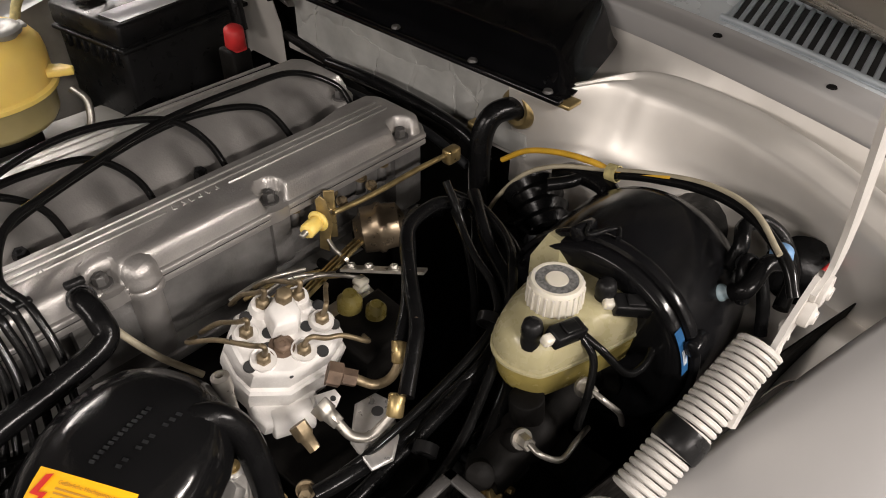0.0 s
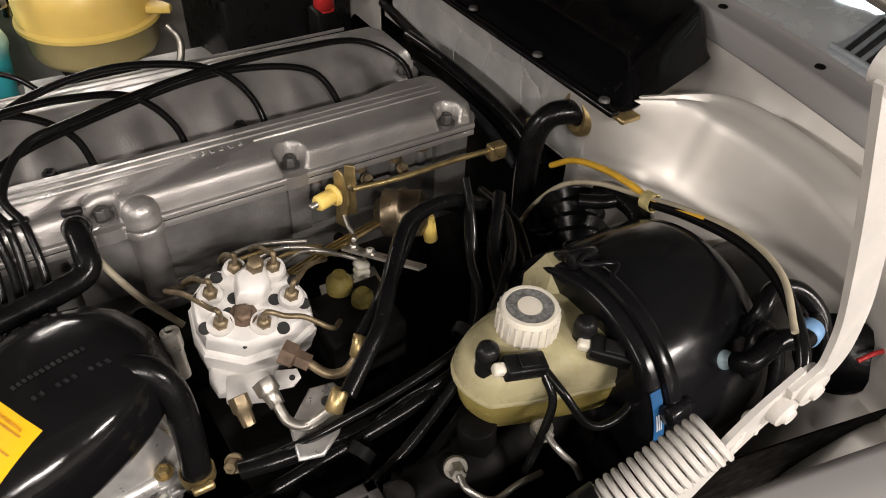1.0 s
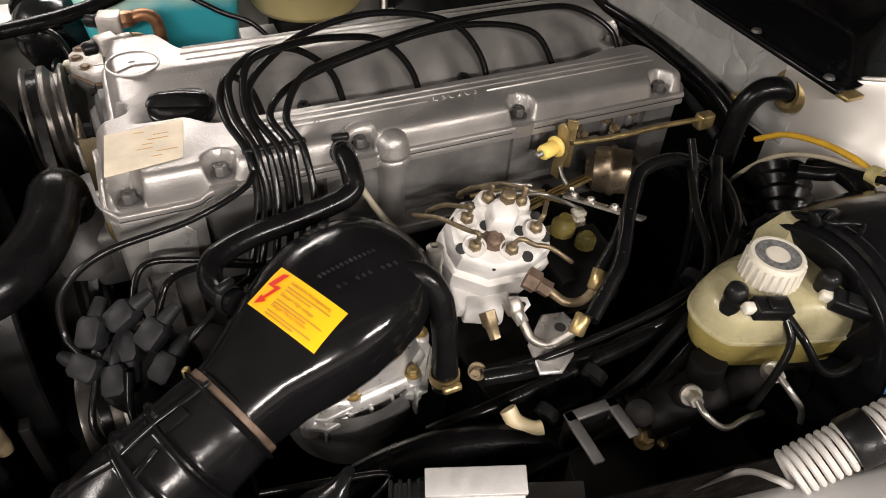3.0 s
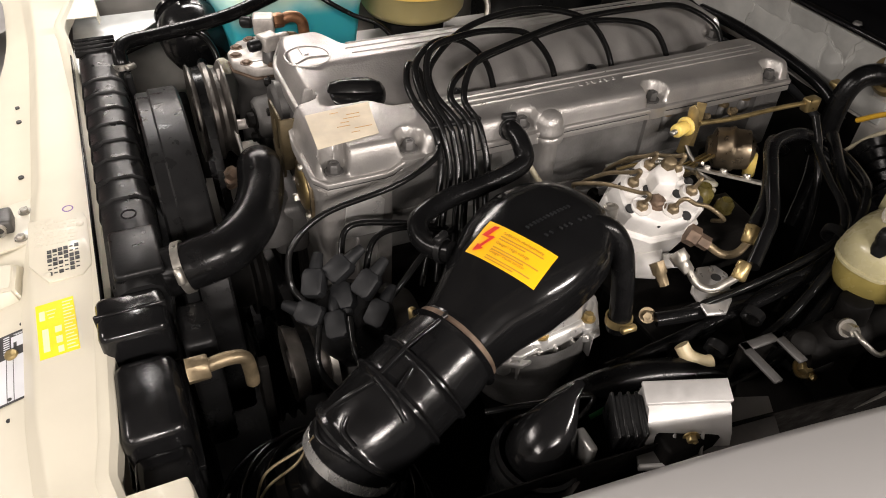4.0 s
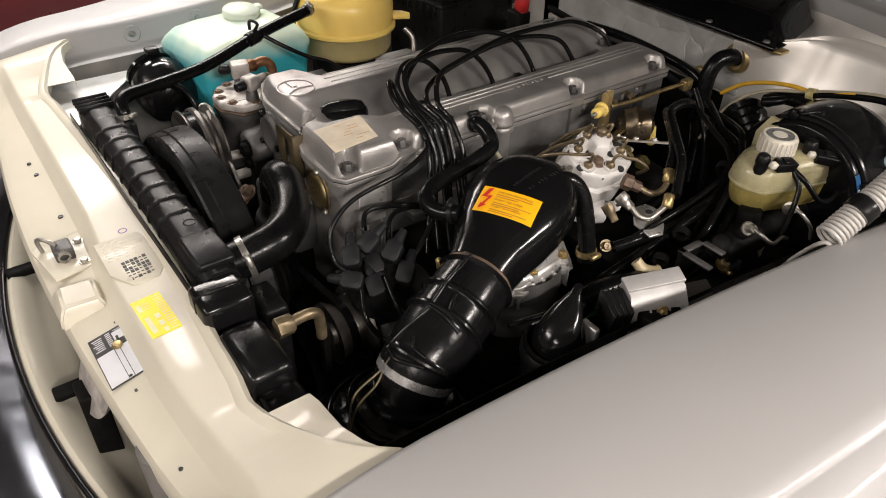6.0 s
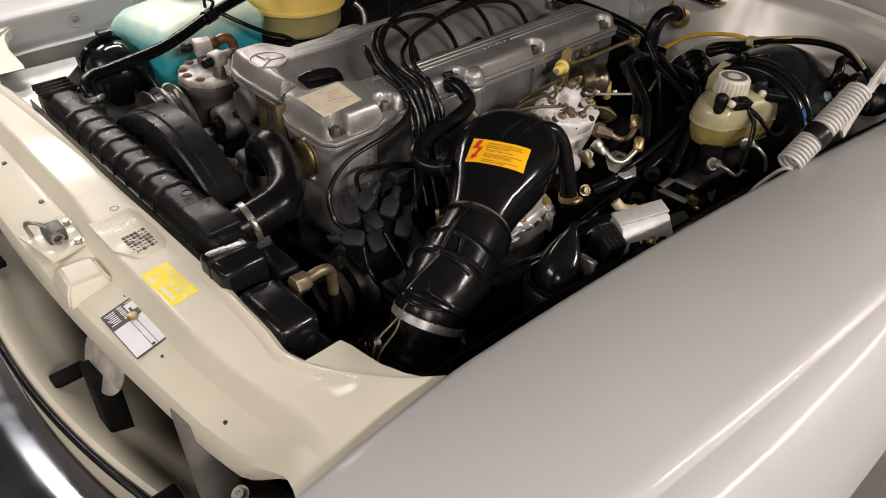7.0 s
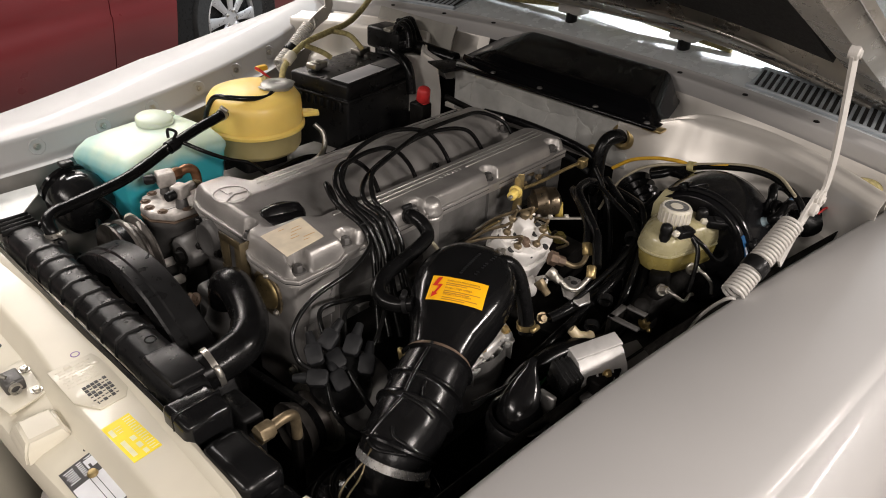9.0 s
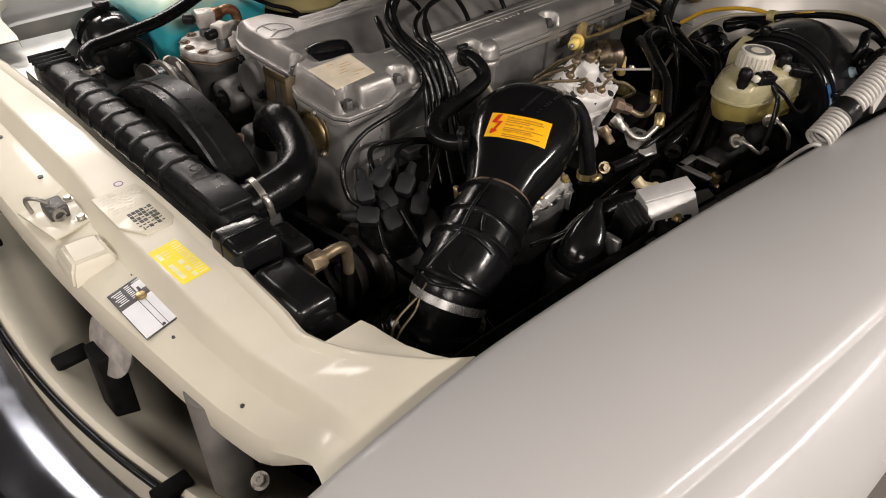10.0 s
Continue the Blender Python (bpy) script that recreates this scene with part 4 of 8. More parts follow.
# lugs and webs beside the cover bolts on the sloping face
for bxx, byy in BOLTS[1:4]:
    part("bolt_lug", loft([[Vector((bxx + w_ * math.cos(a), NEARY + 0.001 + (0.010 if math.sin(a) > 0 else 0.006) * math.sin(a), TOPZ - 0.0215 + z_)) for a in lin(0, 2 * math.pi * 15 / 16, 16)] for w_, z_ in ((0.015, -0.014), (0.0155, -0.003), (0.0145, 0.0005))]), ALU, eng)
# ring emblem cast into the cover
st = part("cast_emblem", lathe([(0.0268, 0), (0.0278, 0.0012), (0.0294, 0.0012), (0.0302, 0)], (0.035, 0.217, 0.9176), (0, 0, 1), 40), ALU, eng, "cast three-pointed ring emblem")
for k in range(3):
    a = math.radians(k * 120 - 18)
    part("spoke", prism([(0.0052 * math.cos(a + 1.05), 0.0052 * math.sin(a + 1.05)), (0.0052 * math.cos(a - 1.05), 0.0052 * math.sin(a - 1.05)), (0.0272 * math.cos(a), 0.0272 * math.sin(a))], 0, 0.0012, 0, m=Matrix.Translation((0.035, 0.217, 0.9180))), ALU, st)
# oil filler cap
oc = part("oil_filler_cap", lathe([(0, 0.0065), (0.028, 0.0065), (0.034, 0.0055), (0.0375, 0.003), (0.0385, -0.001), (0.0385, -0.006), (0.036, -0.012)], (0.072, 0.137, 0.9005), (0, 0, 1), 36), BLACKP, eng, "black oil filler cap with a raised grip")
grp = []
for xx, h_ in ((-0.0315, 0.003), (-0.028, 0.0095), (-0.018, 0.0145), (0.0, 0.0165), (0.018, 0.0150), (0.028, 0.0105), (0.0315, 0.003)):
    grp.append([Vector((xx, w_, z_)) for w_, z_ in ((-0.0105, 0.0), (-0.0060, h_ * 0.8), (-0.0035, h_), (0.0035, h_), (0.0060, h_ * 0.8), (0.0105, 0.0))])
gm = Matrix.Translation((0.072, 0.137, 0.9065)) @ pose(0, 0, 0, 0, 0, -17) @ Matrix.Diagonal((1.08, 1.08, 0.72, 1.0))
part("grip", loft([[gm @ p for p in r_] for r_ in grp]), BLACKP, oc)
lab = part("paper_label", prism([(-0.0125, 0.0075), (0.060, 0.0165), (0.071, 0.085), (-0.007, 0.0785)], 0.9160, 0.9166, 0), PAPER, eng, "stained paper label with faint print")
for i in range(7):
    xa = 0.020 + 0.006 * ((i * 3) % 4)
    part("print_bar", bx(xa, xa + 0.010 + 0.005 * (i % 3), 0.072 - 0.0075 * i, 0.0728 - 0.0075 * i, 0.9164, 0.9169, 0), BROWNINK, lab)
# plug wells and screws in the valley
for c in LEADS:
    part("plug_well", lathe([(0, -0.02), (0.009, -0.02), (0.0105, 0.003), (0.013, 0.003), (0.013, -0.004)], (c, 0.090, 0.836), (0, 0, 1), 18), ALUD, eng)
for xx in (0.205, 0.409):
    pl = part("valley_screw", hexbolt((xx, 0.122, 0.866), (0, -0.2, 1), 0.008, 0.024), BLACKM, eng)
    part("valley_stain", lathe([(0, 0.002), (0.013, 0.0015), (0.022, -0.006)], (xx + 0.004, 0.120, 0.868), (0, -0.2, 1), 20), DARK, pl)
# cylinder head
hd = bmesh.new()
prism([(0.066, 0.014), (0.645, 0.010), (0.645, 0.235), (0.02, 0.235), (0.02, 0.05)], 0.745, 0.805, 0.004, bm=hd)
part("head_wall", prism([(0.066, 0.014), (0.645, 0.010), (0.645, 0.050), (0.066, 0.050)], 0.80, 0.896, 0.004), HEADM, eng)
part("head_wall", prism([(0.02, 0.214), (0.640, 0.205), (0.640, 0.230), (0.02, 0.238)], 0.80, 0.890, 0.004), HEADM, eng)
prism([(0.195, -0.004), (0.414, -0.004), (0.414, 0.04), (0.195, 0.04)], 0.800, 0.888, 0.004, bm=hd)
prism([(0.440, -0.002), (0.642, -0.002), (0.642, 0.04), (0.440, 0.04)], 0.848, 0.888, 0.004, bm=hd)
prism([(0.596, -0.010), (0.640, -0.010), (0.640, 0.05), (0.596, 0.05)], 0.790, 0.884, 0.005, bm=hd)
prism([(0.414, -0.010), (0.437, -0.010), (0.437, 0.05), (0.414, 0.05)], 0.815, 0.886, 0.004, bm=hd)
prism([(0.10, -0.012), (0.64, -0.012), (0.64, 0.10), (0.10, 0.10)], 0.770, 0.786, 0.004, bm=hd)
part("cylinder_head", hd, HEADM, eng, "dark grey cylinder head")
for xx, zz in ((0.448, 0.876), (0.500, 0.872), (0.545, 0.870), (0.580, 0.874)):
    part("head_lug", cyl((xx, -0.001, zz - 0.022), (xx, -0.003, zz), 0.0075, 0.006, 14), HEADM, eng)
    part("head_nut", hexbolt((xx, -0.004, zz), (0, -0.15, 1), 0.0055, 0.008), DULLBRASS, eng)
# timing case under the front of the cover
tc_ = [[Vector((x, y, z)) for x, y in ((-0.018 + i_, 0.10), (-0.018 + i_, -0.004 + i_), (-0.012 + i_, -0.010 + i_), (0.062, -0.010 + i_), (0.067, -0.006 + i_), (0.067, 0.10))] for z, i_ in ((0.660, 0.004), (0.80, 0.0), (0.850, 0.0), (0.872, -0.001))]
part("timing_case", loft(tc_), ALU, eng, "grey cast timing case")
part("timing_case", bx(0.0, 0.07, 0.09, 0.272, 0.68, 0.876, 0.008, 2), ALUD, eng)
part("case_panel", prism([(0.004, 0.80), (0.052, 0.80), (0.056, 0.846), (0.046, 0.856), (0.010, 0.852)], 0.0105, 0.0125, 0.001, m=Matrix(((1, 0, 0, 0), (0, 0, -1, 0), (0, 1, 0, 0), (0, 0, 0, 1)))), ALUB, eng, "lighter raised patch")
for k in range(3):
    part("case_web", bx(-0.004 + 0.024 * k, -0.0005 + 0.024 * k, -0.0125, -0.004, 0.70, 0.798, 0.001, 1), ALU, eng)
part("block", bx(0.0, 0.62, 0.02, 0.26, 0.35, 0.75, 0.01), DARK, eng, "oily engine block, shade in its near-black colour")
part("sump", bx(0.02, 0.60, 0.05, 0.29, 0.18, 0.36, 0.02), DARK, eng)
for i in range(5):
    part("head_stud", hexbolt((0.13 + 0.11 * i, -0.012, 0.778), (0, -1, 0), 0.006, 0.010), DARK, eng)
# breather boss and spout
bb = lathe([(0, -0.10), (0.0155, -0.10), (0.0155, -0.020), (0.0205, -0.018), (0.0210, -0.012), (0.0190, -0.010), (0.0205, -0.008), (0.0205, -0.004), (0.0185, -0.001), (0.0180, 0.006), (0.0145, 0.014), (0.008, 0.018), (0, 0.019)], (0.268, -0.003, 0.896), (0, 0, 1), 32)
part("breather_boss", bb, ALU, eng)
part("bolt_ridge", tube([(0.266, 0.002, 0.902), (0.256, 0.017, 0.906), (0.240, 0.022, 0.907), (0.224, 0.018, 0.905), (0.212, 0.008, 0.902)], 0.0095, 12), ALU, eng)
part("spout", cyl((0.214, 0.010, 0.892), (0.213, -0.008, 0.902), 0.0098), ALU, eng)
part("boss_web", bx(0.196, 0.232, -0.008, 0.02, 0.885, 0.898, 0.004), ALU, eng)
# cam end caps and front bracket
gp = [(p.x, p.y) for p in spline([(0.040 * math.cos(math.radians(a)) * k_, 0.040 * math.sin(math.radians(a)) * k_, 0) for a, k_ in ((95, 1.0), (140, 0.86), (185, 0.82), (225, 0.95), (265, 0.92), (310, 0.84), (350, 0.86), (30, 0.84), (60, 0.86))], 4, True)]
gcm = Matrix(((0, 0, -1, -0.0185), (1, 0, 0, 0.052), (0, 1, 0, 0.838), (0, 0, 0, 1)))
gc = part("cam_end_cap", prism(gp, 0.0, 0.004, 0.001, m=gcm), DULLBRASS, eng, "gold passivated oval cam end cap")
part("cap_disc", lathe([(0, 0.0085), (0.021, 0.0085), (0.0255, 0.0070), (0.0275, 0.004), (0.0275, 0.0)], (-0.0185, 0.052, 0.838), (-1, 0, 0), 36), BRASS, gc)
for a in (100, 228, 345):
    part("cap_screw", hexbolt((-0.0225, 0.052 + 0.0335 * math.cos(math.radians(a)), 0.838 + 0.0335 * math.sin(math.radians(a))), (-1, 0, 0), 0.0042, 0.005), STEEL, gc)
part("cam_end_cap", lathe([(0, 0.004), (0.020, 0.004), (0.024, 0.006), (0.029, 0.005), (0.031, 0.002), (0.0345, 0.0), (0.0345, -0.010), (0, -0.010)], (-0.010, 0.226, 0.848), (-1, 0, 0), 36), ALUD, eng)
for a in (60, 200, 320):
    part("cap_screw", hexbolt((-0.011, 0.226 + 0.033 * math.cos(math.radians(a)), 0.848 + 0.033 * math.sin(math.radians(a))), (-1, 0, 0), 0.0055, 0.008), DARK, eng)
brk = bmesh.new()
BRM = Matrix(((0, 0, -1, -0.030), (1, 0, 0, 0.0), (0, 1, 0, 0.0), (0, 0, 0, 1)))
prism([(0.098, 0.905), (0.112, 0.905), (0.112, 0.830), (0.104, 0.820), (0.098, 0.832)], 0, 0.003, 0.0008, bm=brk, m=BRM)
prism([(0.126, 0.900), (0.150, 0.903), (0.148, 0.858), (0.136, 0.822), (0.126, 0.828)], 0, 0.003, 0.0008, bm=brk, m=BRM)
prism([(0.098, 0.850), (0.150, 0.850), (0.136, 0.822), (0.104, 0.820)], 0.0005, 0.0035, 0.0008, bm=brk, m=BRM)
prism([(0.098, 0.907), (0.150, 0.905), (0.150, 0.893), (0.098, 0.895)], 0.0004, 0.0034, 0.0008, bm=brk, m=BRM)
bx(-0.033, 0.000, 0.0955, 0.0985, 0.835, 0.905, 0.0008, 1, bm=brk)
part("lifting_bracket", brk, BRKM, eng, "stained olive-brown lifting bracket with a slot")
for yy, zz in ((0.10, 0.75), (0.0, 0.72), (0.22, 0.74), (0.085, 0.80)):
    part("case_bolt", hexbolt((-0.019, yy, zz), (-1, 0, 0), 0.006, 0.01), STEEL, eng)
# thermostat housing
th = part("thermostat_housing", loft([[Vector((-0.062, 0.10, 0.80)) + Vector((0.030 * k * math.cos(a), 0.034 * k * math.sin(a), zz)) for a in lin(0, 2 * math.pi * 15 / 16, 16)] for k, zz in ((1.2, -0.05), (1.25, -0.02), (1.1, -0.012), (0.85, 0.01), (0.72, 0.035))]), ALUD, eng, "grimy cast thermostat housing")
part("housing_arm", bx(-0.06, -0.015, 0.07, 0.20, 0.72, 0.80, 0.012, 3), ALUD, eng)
part("bolt", hexbolt((-0.085, 0.155, 0.80), (-0.6, 0, 0.8), 0.009, 0.014), RUST, eng)
part("bolt", hexbolt((-0.085, 0.185, 0.77), (-0.6, 0, 0.8), 0.008, 0.012), RUST, eng)

# ---------------------------------------------------------------- upper radiator hose
uh = solo("upper_radiator_hose", tube([(-0.190, -0.040, 0.838), (-0.162, -0.045, 0.845), (-0.126, -0.044, 0.854), (-0.095, -0.014, 0.857), (-0.075, 0.030, 0.860), (-0.067, 0.068, 0.864), (-0.064, 0.092, 0.848), (-0.063, 0.098, 0.820)], 0.0255, 24, 8), RUBBER, "thick matt black rubber coolant hose with wire clamps", "hose")
clamp_band((-0.172, -0.043, 0.8425), (1, -0.12, 0.22), 0.0262, 0.008, STEEL, uh, (0.3, -0.9, 0.5))

# ---------------------------------------------------------------- radiator
rad = thing("radiator", "black radiator with a ribbed plastic top tank", "radiator", (-0.22, 0.17, 0.3))
prof = [(-0.026, -0.05), (-0.028, -0.006), (-0.024, 0.010), (-0.010, 0.017), (0.012, 0.017), (0.024, 0.010), (0.028, -0.006), (0.026, -0.05)]


def tank(y0, y1, x, z, sx=1.0, sz=1.0, n=18):
    rings = []
    for i, y in enumerate(lin(y0, y1, n)):
        e = min(y - y0, y1 - y)
        k = 1 - 0.18 * max(0, 1 - e / 0.012) ** 2
        rings.append([(x + px * sx * k, y, z + (pz * sz if pz < 0 else pz * sz * k)) for px, pz in prof])
    return loft(rings)


part("top_tank", tank(-0.075, 0.480, -0.215, 0.845), BLACKM, rad, "ribbed black plastic top tank")
for i in range(8):
    y = 0.070 + 0.040 * i
    rings = []
    for dy, k in ((-0.004, 1.0), (-0.0025, 1.06), (0.0025, 1.06), (0.004, 1.0)):
        rings.append([(-0.215 + px * k, y + dy, 0.845 + (pz if pz < 0 else pz * k + 0.002 * (k > 1))) for px, pz in prof])
    part("rib", loft(rings), BLACKM, rad)
for i in range(4):
    y = 0.435 + 0.013 * i
    part("rib", bx(-0.243, -0.188, y - 0.0015, y + 0.0015, 0.855, 0.866, 0.001, 1), BLACKM, rad)
part("tank_end", bx(-0.258, -0.196, -0.128, -0.070, 0.77, 0.855, 0.009, 3), BLACKP, rad)
part("moulding", bx(-0.261, -0.193, -0.131, -0.060, 0.800, 0.808, 0.002, 2), BLACKP, rad)
part("moulding", bx(-0.259, -0.195, -0.100, -0.096, 0.78, 0.857, 0.0015, 1), BLACKP, rad)
part("outlet_pad", bx(-0.236, -0.19, -0.062, 0.01, 0.855, 0.866, 0.004), BLACKM, rad)
part("hose_neck", cyl((-0.215, -0.037, 0.834), (-0.175, -0.042, 0.842), 0.0245), BLACKM, rad)
part("side_cooler", bx(-0.254, -0.198, -0.232, -0.138, 0.755, 0.836, 0.014, 4), ELBOW, rad, "glossy black cooler tank")
part("cooler_foot", bx(-0.250, -0.200, -0.275, -0.226, 0.70, 0.812, 0.010, 3), ELBOW, rad)
part("moulding", bx(-0.257, -0.195, -0.236, -0.134, 0.772, 0.779, 0.002, 2), BLACKP, rad)
part("cooler_base", bx(-0.252, -0.198, -0.236, -0.134, 0.70, 0.776, 0.006), BLACKM, rad)
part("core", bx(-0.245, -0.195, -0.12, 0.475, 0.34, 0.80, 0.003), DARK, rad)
nut = lathe([(0, 0), (0.0125, 0), (0.0125, 0.018), (0.011, 0.02), (0, 0.02)], (-0.192, -0.166, 0.826), (1, 0, 0), 6)
part("union_nut", nut, DULLBRASS, rad, "large tarnished brass union nut")
part("union_pipe", tube([(-0.180, -0.166, 0.826), (-0.155, -0.166, 0.829), (-0.140, -0.165, 0.822), (-0.137, -0.165, 0.80), (-0.137, -0.165, 0.785)], 0.0068, 12), DULLBRASS, rad)
part("side_bracket", bx(-0.190, -0.160, -0.135, -0.075, 0.66, 0.825, 0.006), BLACKM, rad)
part("pale_stay", bx(-0.128, -0.118, -0.15, -0.135, 0.60, 0.785, 0.002), DARK, rad)
part("small_emblem", lathe([(0.0065, 0), (0.008, 0), (0.008, 0.0012), (0.0065, 0.0012)], (-0.212, 0.030, 0.867), (0, 0, 1), 20), BLACKP, rad)
part("tank_seal", bx(-0.2525, -0.2505, -0.12, 0.47, 0.76, 0.846, 0.0005, 1), RUBBER, rad)

shr = thing("fan_shroud", "black plastic ring shroud round the engine fan", "fan shroud", (-0.15, 0.15, 0.45))


def arc_band(r, x0, x1, a0, a1, cy, cz, n=72):
    w = x1 - x0
    pr = [(x0, r - 0.03), (x0, r - 0.003), (x0 + 0.003, r), (x0 + 0.30 * w, r), (x0 + 0.34 * w, r + 0.003), (x1 - 0.003, r + 0.003), (x1, r), (x1, r - 0.010), (x0 + 0.5 * w, r - 0.006)]
    rings = []
    for a in lin(math.radians(a0), math.radians(a1), n):
        c, s = math.cos(a), math.sin(a)
        rings.append([(x, cy + q * c, cz + q * s) for x, q in pr])
    return loft(rings)


part("ring", arc_band(0.226, -0.180, -0.128, -30, 205, 0.182, 0.666), BLACKM, shr, "", 35)
part("arm", bx(-0.186, -0.176, 0.36, 0.375, 0.70, 0.855, 0.003, m=Matrix.Translation((0, 0, 0))), BLACKM, shr)
fan = thing("cooling_fan", "black engine fan behind the radiator", "fan", (-0.15, 0.15, 0.645))
part("hub", cyl((-0.165, 0.15, 0.645), (-0.06, 0.15, 0.645), 0.05, 0.05, 24), DARK, fan)
for k in range(7):
    a = k * 2 * math.pi / 7 + 0.2
    m = Matrix.Translation((-0.148, 0.15, 0.645)) @ Matrix.Rotation(a, 4, "X") @ Matrix.Rotation(0.5, 4, "Z")
    part("blade", bx(-0.022, 0.022, 0.045, 0.205, -0.0018, 0.0018, 0.001, 1, m=m @ Matrix.Rotation(0.0, 4, "Y")), BLACKM, fan)


PULLEYM = mat("worn_pulley_steel", (0.11, 0.10, 0.09), 0.42, 0.7, var=0.4, scale=40, bump=0.15)


def pulley(name, c, r, x0, x1, label, grooves=2):
    ob = thing(name, label, "pulley", c)
    w = (x1 - x0) / grooves
    pr = [(0, x0 - c[0]), (r * 0.35, x0 - c[0]), (r * 0.4, x0 - c[0] + 0.006), (r * 0.8, x0 - c[0] + 0.006)]
    for g in range(grooves):
        a = x0 - c[0] + g * w
        pr += [(r, a), (r, a + w * 0.12), (r * 0.86, a + w * 0.4), (r * 0.86, a + w * 0.6), (r, a + w * 0.88), (r, a + w)]
    pr.append((0, x1 - c[0]))
    part("wheel", lathe(pr, c, (1, 0, 0), 40), PULLEYM if "steel" in label else DARK, ob)
    return ob


pulley("compressor_pulley", (-0.075, 0.368, 0.775), 0.072, -0.105, -0.055, "worn steel belt pulley on the compressor", 2)
pulley("crank_pulley", (-0.07, 0.15, 0.42), 0.085, -0.105, -0.05, "dark crankshaft belt pulley", 3)
pulley("water_pump_pulley", (-0.07, 0.15, 0.645), 0.065, -0.095, -0.05, "dark water pump belt pulley", 2)
pulley("alternator_pulley", (-0.06, -0.085, 0.70), 0.045, -0.09, -0.05, "steel alternator belt pulley", 1)


def belt(c0, r0, c1, r1, x, w, label):
    d = Vector((c1[0] - c0[0], c1[1] - c0[1], 0))
    L = d.length
    base = math.atan2(d.y, d.x)
    off = math.acos((r0 - r1) / L)
    pts = [(c0[0] + r0 * math.cos(base + a), c0[1] + r0 * math.sin(base + a)) for a in lin(off, 2 * math.pi - off, 18)]
    pts += [(c1[0] + r1 * math.cos(base + a), c1[1] + r1 * math.sin(base + a)) for a in lin(-off, off, 18)]
    bm = bmesh.new()
    n = len(pts)
    rr = [[bm.verts.new((x + dx, p[0], p[1])) for p in pts] for dx in (-w / 2, w / 2)]
    for k in range(n):
        bm.faces.new((rr[0][k], rr[0][(k + 1) % n], rr[1][(k + 1) % n], rr[1][k]))
    bmesh.ops.recalc_face_normals(bm, faces=bm.faces)
    bmesh.ops.solidify(bm, geom=list(bm.faces), thickness=0.006)
    return solo("drive_belt", bm, RUBBER, label, "belt", "drive belts")


belt((0.368, 0.775), 0.068, (0.15, 0.42), 0.082, -0.092, 0.012, "black rubber drive belt round the compressor pulley")
belt((-0.085, 0.70), 0.042, (0.15, 0.645), 0.06, -0.068, 0.011, "black rubber drive belt round the alternator")
alt = thing("alternator", "dull aluminium alternator low beside the engine", "alternator", (0.0, -0.085, 0.62))
part("body", lathe([(0, -0.045), (0.04, -0.045), (0.058, -0.03), (0.062, 0.0), (0.062, 0.04), (0.05, 0.06), (0, 0.06)], (0.005, -0.085, 0.70), (1, 0, 0), 28), ALUD, alt)
part("fan_ring", lathe([(0.02, -0.055), (0.055, -0.055), (0.058, -0.048), (0.02, -0.046)], (0.005, -0.085, 0.70), (1, 0, 0), 28), STEEL, alt)

# ---------------------------------------------------------------- compressor
cp = thing("air_conditioning_compressor", "weathered cast compressor with bolted top plate", "compressor", (0.012, 0.372, 0.55))
CC = Vector((0.012, 0.372, 0.0))


def octo(k, kx=1.0):
    return [(CC.x + 0.0555 * k * kx * math.cos(math.radians(a_)), CC.y + 0.0575 * k * math.sin(math.radians(a_))) for a_ in (14, 52, 90, 128, 166, 196, 240, 300, 344)]


def comp_body():
    rings = []
    for z, k in ((0.56, 0.90), (0.72, 0.92), (0.775, 0.95), (0.785, 0.88), (0.815, 0.84), (0.822, 0.93), (0.832, 1.0), (0.838, 1.0)):
        rings.append([Vector((x, y, z)) for x, y in octo(k)])
    return loft(rings)


part("crankcase", comp_body(), ALUD, cp, "stained cast crankcase")
part("gasket_plate", prism(octo(1.02), 0.8385, 0.8415, 0.0006, 1), RUST, cp)
part("head_plate", prism(octo(1.0), 0.842, 0.857, 0.0035, 2), AFMW, cp, "pale stained head plate")
for a_ in (33, 75, 110, 150, 182, 218, 270, 322):
    c_ = (CC.x + 0.0445 * math.cos(math.radians(a_)), CC.y + 0.0465 * math.sin(math.radians(a_)), 0.857)
    part("bolt", hexbolt(c_, (0, 0, 1), 0.0062, 0.0035), RUST, cp)
part("groove", bx(-0.030, -0.004, 0.3425, 0.3440, 0.8572, 0.8576, 0, m=Matrix.Translation((0.012, 0.0, 0))), INK, cp)
v1 = part("service_valve", bx(-0.014, 0.016, -0.014, 0.014, 0.0, 0.026, 0.003, m=Matrix.Translation((0.018, 0.402, 0.872)) @ pose(0, 0, 0, 0, 0, -14)), AFMW, cp, "square pale alloy service valve")
part("cap", lathe([(0, 0.020), (0.006, 0.020), (0.0085, 0.017), (0.0085, 0.004), (0.006, 0.002), (0.006, 0), (0, 0)], (0.006, 0.410, 0.885), (-0.8, 0.45, -0.05), 16), BLACKM, v1)
part("stem", cyl((0.018, 0.402, 0.856), (0.018, 0.402, 0.873), 0.012, 0.010), ALUD, v1)
v2 = part("service_valve", bx(-0.012, 0.013, -0.012, 0.012, 0.0, 0.022, 0.003, m=Matrix.Translation((0.010, 0.337, 0.876)) @ pose(0, 0, 0, 0, 0, 20)), AFMW, cp)
part("cap", lathe([(0, 0.018), (0.007, 0.018), (0.0085, 0.015), (0.0085, 0.003), (0.006, 0.001), (0, 0)], (-0.001, 0.333, 0.887), (-0.85, -0.2, 0.0), 16), BLACKM, v2)
